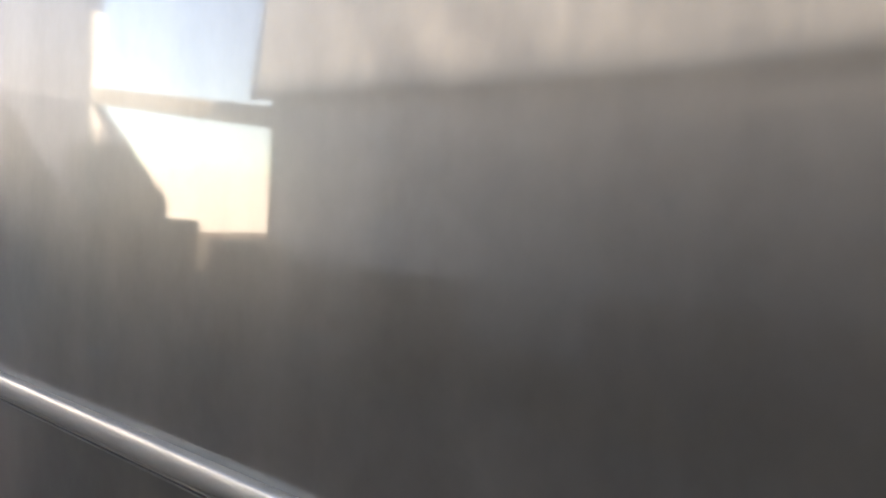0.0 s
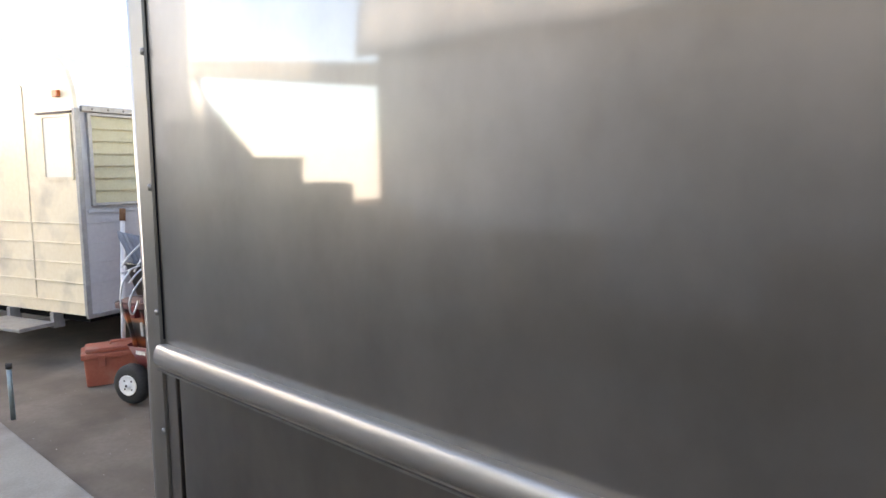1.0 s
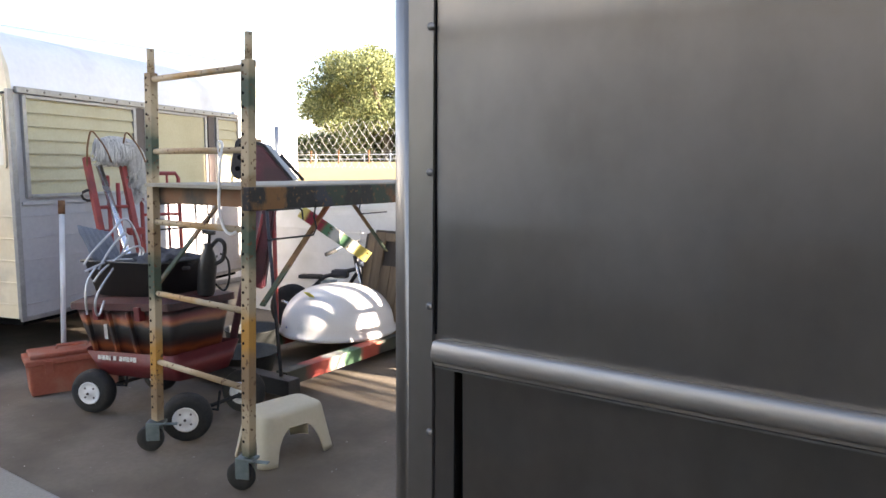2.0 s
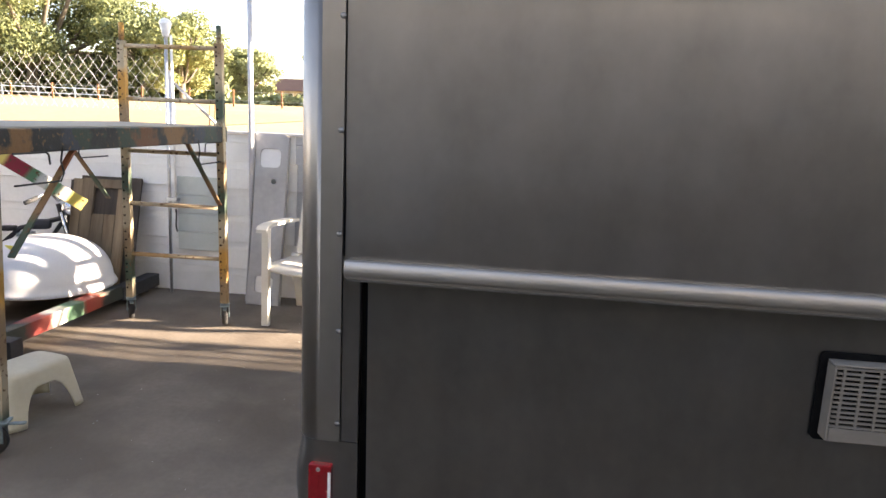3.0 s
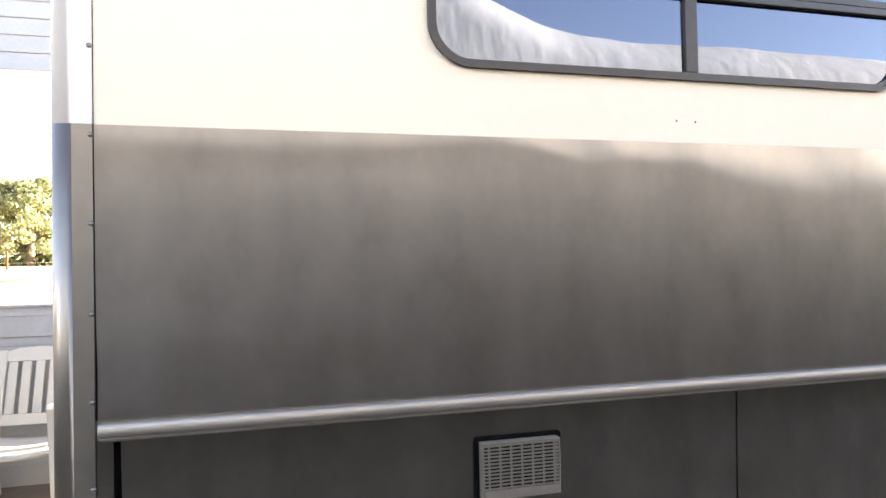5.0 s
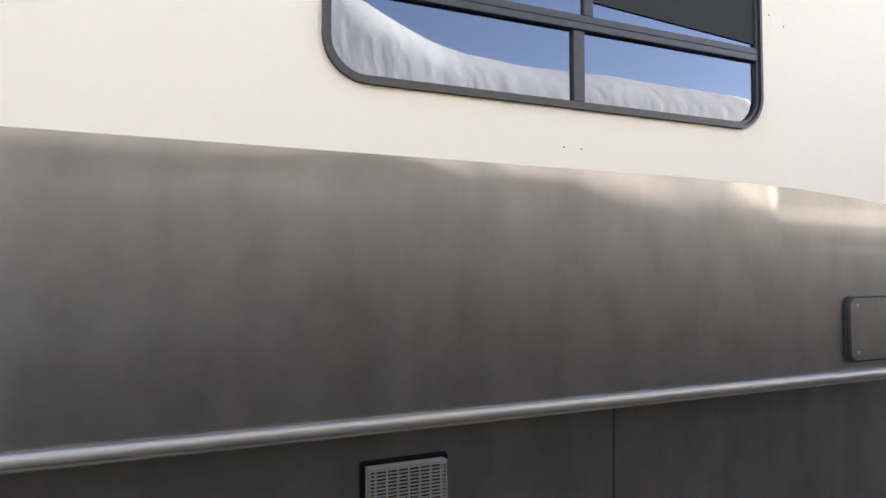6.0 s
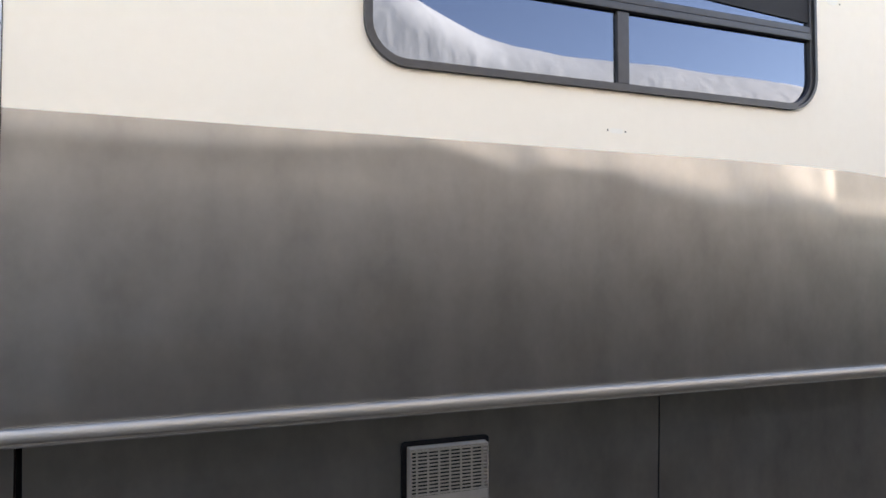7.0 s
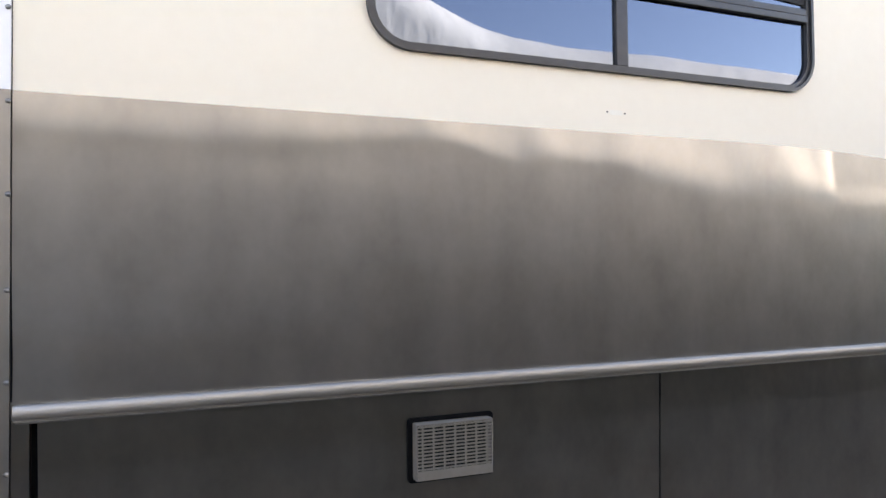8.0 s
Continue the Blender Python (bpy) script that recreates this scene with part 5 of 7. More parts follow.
    l0 = [bm.verts.new((x, y, 0.30)) for x, y in rounded(-0.57, 0.57, -0.222, 0.222, 0.05, 4)]
    l1 = [bm.verts.new((x, y, 0.345)) for x, y in rounded(-0.57, 0.57, -0.222, 0.222, 0.05, 4)]
    l2 = [bm.verts.new((x, y, 0.375)) for x, y in rounded(-0.50, 0.50, -0.17, 0.17, 0.05, 4)]
    for a, b in ((l0, l1), (l1, l2)):
        for i in range(len(a)):
            j = (i + 1) % len(a)
            bm.faces.new((a[i], a[j], b[j], b[i]))
    bm.faces.new(l0[::-1])
    bm.faces.new(l2)
    part("lid", bm, M_TOTE_LID, t, "dark red and black lid")
    for x in (-0.22, 0.24):
        box_part("hasp", M_WAGON_RED, t, x - 0.03, x + 0.03, -0.234, -0.2, 0.235, 0.325, 0.006, "red plastic hasp")
    for x in (-0.36, -0.1, 0.12, 0.36):
        bm = bmesh.new()
        box(bm, x - 0.012, x + 0.012, -0.012, 0.012, 0.0, 0.29, 0.004, pose(0, -0.182, 0.005, 7.2, 0, 0))
        part("rib", bm, M_TOTE, t)
    box_part("sticker", M_ALU, t, -0.205, -0.165, -0.200, -0.192, 0.10, 0.2, 0.001, "torn silver sticker")
    # black tub on the lid
    b = thing("plastic_tub", "open black plastic mixing tub", "tub", t.matrix_basis @ pose(-0.03, 0.02, 0.377, 0, 3, 2))
    bm = bmesh.new()
    rings = []
    for grow, z, inset in ((0.0, 0.0, 0), (0.06, 0.22, 0), (0.09, 0.225, 0), (0.09, 0.24, 0), (0.05, 0.236, 0), (-0.01, 0.03, 0)):
        rings.append([bm.verts.new((x, y, z)) for x, y in rounded(-0.36 - grow, 0.36 + grow, -0.16 - grow * 0.5, 0.16 + grow * 0.5, 0.06, 4)])
    for a, c in zip(rings, rings[1:]):
        for i in range(len(a)):
            j = (i + 1) % len(a)
            bm.faces.new((a[i], a[j], c[j], c[i])).smooth = True
    bm.faces.new(rings[0][::-1])
    bm.faces.new(rings[-1])
    bmesh.ops.recalc_face_normals(bm, faces=bm.faces)
    part("shell", bm, M_BLACK_PLASTIC, b)
    # odds and ends in the tub
    rag = thing("work_rag", "crumpled dark grey work cloth in the tub", "cloth", b.matrix_basis @ pose(0.16, 0.0, 0.10))
    bm = bmesh.new()
    bmesh.ops.create_icosphere(bm, subdivisions=4, radius=1)
    for v in bm.verts:
        q = 1 + 0.45 * noise.noise(v.co * 2.3) + 0.2 * noise.noise(v.co * 6)
        v.co = Vector((v.co.x * 0.24 * q, v.co.y * 0.11 * q, 0.10 + v.co.z * 0.10 * q))
    for f in bm.faces:
        f.smooth = True
    part("folds", bm, M_GREYCLOTH, rag)
    # folded aluminium chair standing in the tub
    ch = thing("folded_lawn_chair", "folded aluminium tube lawn chair with a ribbed blue-grey panel", "folding chair", pose(-3.06, 1.19, 0.79) @ Matrix.Diagonal((1, 1.0, 1.0, 1)))
    tubes = [
        [(0.0, -0.03, 0.05), (0.01, 0.02, 0.12), (0.0, 0.15, 0.23), (-0.01, 0.205, 0.278), (-0.01, 0.25, 0.262), (0.0, 0.285, 0.18), (0.0, 0.30, 0.10), (0.02, 0.27, 0.04)],
        [(0.03, 0.03, 0.02), (0.03, 0.10, 0.12), (0.03, 0.17, 0.19), (0.02, 0.20, 0.20), (0.02, 0.215, 0.17), (0.03, 0.17, 0.09)],
        [(0.05, -0.01, -0.04), (0.05, 0.06, 0.03), (0.04, 0.22, 0.115), (0.03, 0.28, 0.12), (0.03, 0.30, 0.08), (0.05, 0.24, 0.03), (0.07, 0.14, -0.01)],
        [(0.06, 0.0, 0.04), (0.08, -0.06, -0.03), (0.09, -0.08, -0.12), (0.09, -0.075, -0.20)],
        [(0.07, 0.10, 0.03), (0.09, 0.02, -0.05), (0.10, -0.03, -0.12), (0.10, -0.035, -0.19), (0.10, -0.015, -0.21), (0.09, 0.02, -0.14)],
        [(0.04, -0.05, 0.02), (0.03, 0.10, 0.06), (0.02, 0.25, 0.05)],
    ]
    for pts in tubes:
        bm = bmesh.new()
        pipe(bm, pts, 0.0065, 8, 6)
        part("tube_frame", bm, M_ALU, ch, "bent bright aluminium tube")
    bm = bmesh.new()
    rows = []
    for j in range(6):
        row = []
        for i in range(25):
            u, v = i / 24, j / 5
            edge = 0.012 * abs(math.sin(v * 3 * math.pi)) if i == 0 else 0.0
            row.append(bm.verts.new((-0.10 + 0.006 * math.sin(u * 12 * math.pi) + 0.05 * v, 0.0 - edge + 0.18 * u + 0.06 * v, 0.255 - 0.05 * u - 0.20 * v)))
        rows.append(row)
    for r0, r1 in zip(rows, rows[1:]):
        for i in range(24):
            bm.faces.new((r0[i], r0[i + 1], r1[i + 1], r1[i])).smooth = True
    panel = part("back_panel", bm, M_WEB, ch, "ribbed blue-grey panel")
    panel.modifiers.new("thick", "SOLIDIFY").thickness = 0.006


def pump_sprayer():
    p = thing("pump_sprayer", "old black pump sprayer standing on the tote lid", "sprayer", pose(-2.50, 1.50, 0.69, 0, 6, 20))
    bm = bmesh.new()
    lathe(bm, [(0.040, 0.0), (0.046, 0.01), (0.048, 0.15), (0.044, 0.19), (0.030, 0.23), (0.022, 0.245), (0.024, 0.27), (0.020, 0.275)], 20)
    part("tank", bm, M_BLACK_PLASTIC, p)
    bm = bmesh.new()
    pipe(bm, [(0.015, 0, 0.26), (0.05, 0, 0.30), (0.085, 0, 0.29), (0.095, 0, 0.25), (0.085, 0, 0.20), (0.045, 0, 0.17)], 0.011, 8, 4)
    part("handle", bm, M_BLACK_PLASTIC, p)
    bm = bmesh.new()
    tube(bm, (0, 0, 0.27), (0, 0, 0.325), 0.009, 8)
    box(bm, -0.04, 0.03, -0.012, 0.012, 0.322, 0.345, 0.006)
    part("plunger", bm, M_BLACK_PLASTIC, p)
    bm = bmesh.new()
    pipe(bm, [(0.04, 0.02, 0.06), (0.09, 0.03, 0.03), (0.12, 0.02, 0.10), (0.11, 0.01, 0.20), (0.07, 0.0, 0.23)], 0.006, 6, 4)
    part("hose", bm, M_BLACK, p)


M_WAGON_RED = surface("scuffed_wagon_red", (0.13, 0.012, 0.014), (0.19, 0.02, 0.022), 6, 0.5, bump=0.08, spots=(0.12, 0.015, 0.018), spot_scale=4, spot_amount=0.4)
M_FADED = surface("worn_white_lettering", (0.42, 0.39, 0.37), (0.62, 0.60, 0.57), 60, 0.6, bump=0.05)
M_TOTE_LID = surface("airbrushed_lid", (0.11, 0.02, 0.02), (0.03, 0.018, 0.018), 3, 0.55, bump=0.08)
M_BLACK_PLASTIC = surface("black_plastic", (0.015, 0.015, 0.016), (0.03, 0.03, 0.032), 8, 0.45, bump=0.1)
M_GREYCLOTH = surface("dark_grey_cloth", (0.05, 0.05, 0.055), (0.11, 0.11, 0.12), 7, 0.95, bump=0.5, fine=60)
M_BRIGHT = surface("bright_aluminium_tube", (0.72, 0.72, 0.72), (0.82, 0.82, 0.81), 12, 0.25, 1.0, 0.03)
M_WEB = surface("blue_grey_webbing", (0.16, 0.19, 0.23), (0.23, 0.26, 0.30), 14, 0.85, bump=0.4, fine=160)


def banded():
    """Tote paint: soft black, orange and red bands up its height."""
    m = bpy.data.materials.new("airbrushed_tote_paint")
    m.use_nodes = True
    n, li = m.node_tree.nodes, m.node_tree.links.new
    b = n["Principled BSDF"]
    co = n.new("ShaderNodeTexCoord")
    sep = n.new("ShaderNodeSeparateXYZ")
    li(co.outputs["Object"], sep.inputs["Vector"])
    nz = n.new("ShaderNodeTexNoise")
    nz.inputs["Scale"].default_value = 7
    li(co.outputs["Object"], nz.inputs["Vector"])
    mm = n.new("ShaderNodeMath")
    mm.operation = "MULTIPLY_ADD"
    mm.inputs[1].default_value, mm.inputs[2].default_value = 0.06, -0.03
    li(nz.outputs["Fac"], mm.inputs[0])
    ad = n.new("ShaderNodeMath")
    li(sep.outputs["Z"], ad.inputs[0])
    li(mm.outputs["Value"], ad.inputs[1])
    mr = n.new("ShaderNodeMapRange")
    mr.inputs["From Min"].default_value, mr.inputs["From Max"].default_value = 0.0, 0.32
    li(ad.outputs["Value"], mr.inputs["Value"])
    cr = n.new("ShaderNodeValToRGB")
    e = cr.color_ramp.elements
    e[0].position, e[0].color = 0.0, (0.16, 0.02, 0.018, 1)
    e[1].position, e[1].color = 1.0, (0.13, 0.015, 0.015, 1)
    for pos_, c in ((0.14, (0.42, 0.10, 0.03)), (0.26, (0.06, 0.02, 0.018)), (0.36, (0.018, 0.016, 0.016)), (0.58, (0.02, 0.017, 0.017)), (0.68, (0.36, 0.10, 0.03)), (0.78, (0.2, 0.03, 0.02)), (0.88, (0.03, 0.017, 0.017))):
        q = e.new(pos_)
        q.color = (*c, 1)
    li(mr.outputs["Result"], cr.inputs["Fac"])
    li(cr.outputs["Color"], b.inputs["Base Color"])
    b.inputs["Roughness"].default_value = 0.5
    return m


M_TOTE = banded()
wagon()
pump_sprayer()


def toolbox():
    t = thing("toolbox", "dusty orange-red plastic toolbox on the ground", "toolbox", pose(-3.69, 1.40, 0, 0, 0, 70) @ Matrix.Diagonal((0.95, 0.9, 0.92, 1)))
    bm = bmesh.new()
    lo = [bm.verts.new((x, y, 0.0)) for x, y in rounded(-0.25, 0.25, -0.115, 0.115, 0.015, 2)]
    hi = [bm.verts.new((x, y, 0.195)) for x, y in rounded(-0.262, 0.262, -0.125, 0.125, 0.015, 2)]
    for i in range(len(lo)):
        j = (i + 1) % len(lo)
        bm.faces.new((lo[i], lo[j], hi[j], hi[i]))
    bm.faces.new(lo[::-1])
    bm.faces.new(hi)
    part("body", bm, M_TOOL, t)
    bm = bmesh.new()
    box(bm, -0.278, 0.278, -0.138, 0.138, 0.196, 0.236, 0.01)
    box(bm, -0.25, 0.25, -0.11, 0.11, 0.2365, 0.268, 0.012)
    part("lid", bm, M_TOOL, t, "dusty lid with raised panel")
    bm = bmesh.new()
    pipe(bm, [(-0.09, 0, 0.27), (-0.085, 0, 0.29), (0.085, 0, 0.29), (0.09, 0, 0.27)], 0.011, 8)
    part("handle", bm, M_TOOL, t)
    for x in (-0.15, 0.15):
        box_part("latch", M_TOOL, t, x - 0.022, x + 0.022, -0.147, -0.128, 0.14, 0.225, 0.004)


M_TOOL = surface("dusty_orange_plastic", (0.34, 0.075, 0.045), (0.42, 0.12, 0.075), 6, 0.65, bump=0.1, spots=(0.36, 0.22, 0.17), spot_scale=4, spot_amount=0.38, spot_soft=0.15)
toolbox()


def prop_pole():
    p = thing("prop_pole", "white painted pole with rusty ends leaning on the trailer", "pole")
    tube_part("shaft", M_TRAILER_SIDE, p, (-4.06, 1.535, 0.07), (-4.175, 1.635, 1.04), 0.017, 10)
    tube_part("foot", M_RUST, p, (-4.052, 1.528, 0.0), (-4.06, 1.535, 0.07), 0.026, 10, "rusty foot")
    tube_part("head", M_RUST, p, (-4.175, 1.635, 1.04), (-4.187, 1.645, 1.13), 0.022, 10, "rusty brown head")


prop_pole()


def slab_stake():
    s = thing("pipe_stake", "short grey pipe stake beside the slab", "stake", pose(-3.36, 0.63, 0))
    tube_part("pipe", M_CAST, s, (0, 0, 0), (-0.008, 0.0, 0.31), 0.014, 10)
    tube_part("collar", M_BLACK, s, (-0.0075, 0, 0.295), (-0.0082, 0, 0.325), 0.018, 10)


slab_stake()


def hand_truck():
    h = thing("hand_truck", "red steel hand truck with hooked ends leaning on the trailer", "hand truck")
    foot, head = Vector((-3.62, 1.72, 0.10)), Vector((-3.99, 1.72, 1.42))
    step = Vector((0.02, 0.235, 0.0))
    for k in (0, 1):
        o = step * k
        bm = bmesh.new()
        d = head - foot
        q = Matrix.Translation(foot + o) @ d.to_track_quat("Z", "Y").to_matrix().to_4x4()
        box(bm, -0.020, 0.020, -0.018, 0.018, 0.0, d.length, 0.005, q)
        part("side_channel", bm, M_HT_RED, h)
        bm = bmesh.new()
        e = head + o
        pipe(bm, [e + Vector((0.03, -0.012, -0.06)), e + Vector((0.05, -0.015, 0.06)), e + Vector((0.06, 0.0, 0.15)), e + Vector((0.06, 0.016, 0.17)), e + Vector((0.07, 0.035, 0.15)), e + Vector((0.11, 0.075, 0.06)), e + Vector((0.13, 0.10, -0.03))], 0.006, 6, 5)
        part("hook", bm, M_RUST, h, "rusty wire hook")
        bm = bmesh.new()
        box(bm, -0.03, 0.03, -0.05, 0.05, -0.05, 0.0, 0.006, Matrix.Translation(foot + o + d * 0.64))
        part("clamp", bm, M_HT_RED, h)
    bm = bmesh.new()
    ring = [head + Vector((0.05, -0.02 + 0.05 * math.cos(a), -0.25 + 0.035 * math.sin(a))) for a in [i * math.pi / 5 for i in range(11)]]
    pipe(bm, ring, 0.009, 6)
    part("strap_loop", bm, M_BLACK, h, "black rubber strap loop")
    for t in (0.15, 0.45, 0.75):
        p = foot.lerp(head, t)
        tube_part("cross_bar", M_HT_RED, h, p, p + step, 0.012, 8)
    for p, q in (((-3.84, 1.80, 0.2), (-3.92, 1.82, 1.30)), ((-3.83, 1.86, 0.2), (-3.90, 1.88, 1.25))):
        tube_part("brace", M_HT_RED, h, p, q, 0.014, 8)
    for k in (-0.25, 1.25):
        bm = bmesh.new()
        lathe(bm, [(0.04, -0.03), (0.085, -0.03), (0.10, -0.015), (0.10, 0.015), (0.085, 0.03), (0.04, 0.03)], 20, Matrix.Translation(foot + step * k) @ step.to_track_quat("Z", "Y").to_matrix().to_4x4())
        part("wheel", bm, M_BLACK, h)
    # red cart handle standing beside it
    c = thing("cart_handle_frame", "red tube cart frame standing behind the wagon", "cart frame")
    q = pose(-3.88, 2.20, 0, -2, 0, 70)
    bm = bmesh.new()
    pipe(bm, [q @ Vector(p) for p in ((-0.13, 0, 0), (-0.13, 0, 0.7), (-0.13, 0, 1.28), (-0.11, 0, 1.315), (0.11, 0, 1.315), (0.13, 0, 1.28), (0.13, 0, 0.7), (0.13, 0, 0))], 0.014, 8)
    part("frame_tube", bm, M_HT_RED, c)
    for z in (0.35, 0.72, 1.02):
        tube_part("cross_bar", M_HT_RED, c, q @ Vector((-0.13, 0, z)), q @ Vector((0.13, 0, z)), 0.010, 8)
    for x in (-0.05, 0.05):
        tube_part("upright_bar", M_HT_RED, c, q @ Vector((x, 0, 0.35)), q @ Vector((x, 0, 1.30)), 0.009, 8)
    # mop of rope hung over the hooks
    r = thing("rope_bundle", "grey-white mop of loose rope hung over the hand truck", "rope")
    rng = random.Random(5)
    bm = bmesh.new()
    cen = Vector((-3.985, 1.90, 1.43))
    for i in range(300):
        y = rng.uniform(-0.11, 0.11)
        top_ = 0.13 * math.sqrt(max(0.05, 1 - (y / 0.2) ** 2)) * rng.uniform(0.8, 1.05)
        deep = rng.uniform(0.01, 0.07)
        dx, sway = rng.uniform(0.0, 0.05), rng.gauss(0, 0.035)
        pts = [(-0.045, y, top_ * 0.3 - deep * 0.5), (-0.03 + dx * 0.3, y + sway * 0.2, top_ * 0.75), (0.01 + dx * 0.5, y + sway * 0.5, top_), (0.045 + dx, y + sway * 0.9, top_ * 0.45), (0.05 + dx, y + sway * 1.2, -deep * 0.55), (0.035 + dx, y + sway + rng.uniform(-0.03, 0.03), -deep), (0.02 + dx, y + sway * 0.4, -deep * 0.7)]
        pipe(bm, [cen + Vector(p) for p in pts], rng.uniform(0.003, 0.0048), 5, 3)
    for i in range(110):
        y = rng.uniform(0.07, 0.19)
        ln, wave = rng.uniform(0.18, 0.34), rng.uniform(-0.03, 0.03)
        x = rng.uniform(0.02, 0.09)
        pts = [(x - 0.02, y - 0.06, 0.09), (x, y, 0.03), (x + 0.01, y + wave, -ln * 0.4), (x + 0.005, y - wave + 0.005, -ln * 0.75), (x, y + wave * 1.5, -ln)]
        pipe(bm, [cen + Vector(p) for p in pts], 0.0036, 5, 3)
    tagged(part("strand_bundle", bm, M_ROPE, r), kind="stuff")
    # silver pole propped through it
    p = thing("aluminium_pole", "bare aluminium pole leaning among the carts", "pole")
    tube_part("shaft", M_BRIGHT, p, (-3.22, 1.76, 0.0), (-3.94, 1.78, 1.36), 0.021, 12)


M_HT_RED = surface("faded_red_paint", (0.30, 0.03, 0.03), (0.38, 0.06, 0.05), 8, 0.5, bump=0.1, spots=(0.2, 0.03, 0.03), spot_scale=6, spot_amount=0.4)
M_ROPE = surface("grey_white_rope", (0.50, 0.47, 0.43), (0.68, 0.65, 0.60), 30, 0.95, bump=0.6, fine=200)
hand_truck()


# ---------------------------------------------------------------- outboard motor, hoist leg and dome
def outboard_motor():
    o = thing("outboard_motor", "old black and maroon outboard motor on its stand", "outboard motor")
    q = pose(-3.28, 2.60, 1.25, 0, 12, 35)
    for name, material, label, prof, half in (
            ("cowl", M_COWL, "black engine cowl with cut corners", [(-0.21, 0.05), (-0.17, 0.0), (-0.08, 0.0), (-0.08, 0.30), (-0.17, 0.30), (-0.21, 0.25)], 0.11),
            ("lower_cowl", M_MAROON, "maroon wedge-shaped lower cowl", [(-0.078, 0.0), (0.16, 0.0), (0.22, 0.03), (0.22, 0.06), (-0.02, 0.255), (-0.078, 0.262)], 0.10),
            ("cowl_lid", M_COWL, "dark sloping lid", [(-0.078, 0.264), (-0.018, 0.258), (0.225, 0.062), (0.235, 0.074), (-0.01, 0.276), (-0.078, 0.282)], 0.105)):
        bm = bmesh.new()
        plate(bm, prof, y0=-half, y1=half)
        bmesh.ops.bevel(bm, geom=[e for e in bm.edges if e.calc_face_angle(0) > 0.3], offset=0.006, segments=2, affect="EDGES")
        bmesh.ops.transform(bm, matrix=q, verts=bm.verts)
        part(name, bm, material, o, label)
    for k in range(3):
        bm = bmesh.new()
        lathe(bm, [(0.018, 0), (0.018, 0.003), (0.012, 0.004)], 12, q @ pose(-0.16, -0.111, 0.07 + 0.08 * k, 90))
        part("cowl_vent", bm, M_GAP, o)
    bm = bmesh.new()
    a = [q @ Vector(p) for p in ((-0.06, -0.06, 0.0), (0.12, -0.06, 0.0), (0.12, 0.06, 0.0), (-0.06, 0.06, 0.0))]
    b = [q @ Vector(p) for p in ((0.05, -0.04, -0.75), (0.16, -0.04, -0.75), (0.16, 0.04, -0.75), (0.05, 0.04, -0.75))]
    va, vb = [bm.verts.new(p) for p in a], [bm.verts.new(p) for p in b]
    for i in range(4):
        bm.faces.new((va[i], va[(i + 1) % 4], vb[(i + 1) % 4], vb[i]))
    bm.faces.new(va)
    bm.faces.new(vb[::-1])
    bmesh.ops.recalc_face_normals(bm, faces=bm.faces)
    bmesh.ops.bevel(bm, geom=bm.edges[:], offset=0.015, segments=2, affect="EDGES")
    part("leg", bm, M_MAROON, o, "dark maroon leg")
    for a, b in (((0.02, -0.16, -1.20), (0.06, -0.02, -0.05)), ((0.02, 0.16, -1.20), (0.06, 0.02, -0.05)), ((0.34, 0.0, -1.20), (0.1, 0.0, -0.1))):
        tube_part("stand_leg", M_HT_RED, o, q @ Vector(a) - Vector((0, 0, 0.02)), q @ Vector(b), 0.016, 8)
    tube_part("tiller", M_BLACK, o, (-3.12, 2.63, 1.45), (-3.02, 2.75, 1.27), 0.013, 8, "black tiller arm")
    # white cord hanging from the scaffold rung
    c = thing("hanging_cord", "white cord looped over a scaffold rung", "cord")
    bm = bmesh.new()
    pipe(bm, [(-1.80, 1.063, 1.40), (-1.80, 1.055, 1.46), (-1.78, 1.06, 1.452), (-1.775, 1.04, 1.35), (-1.78, 1.035, 1.20), (-1.765, 1.04, 1.12), (-1.73, 1.045, 1.09), (-1.70, 1.05, 1.10)], 0.006, 6, 6)
    part("loop", bm, M_WHITE, c)


M_COWL = surface("worn_black_cowl", (0.02, 0.02, 0.022), (0.045, 0.045, 0.05), 6, 0.4, bump=0.06)
M_MAROON = surface("faded_maroon_paint", (0.10, 0.02, 0.03), (0.16, 0.05, 0.06), 5, 0.5, bump=0.08, spots=(0.07, 0.03, 0.035), spot_scale=4, spot_amount=0.45)
outboard_motor()


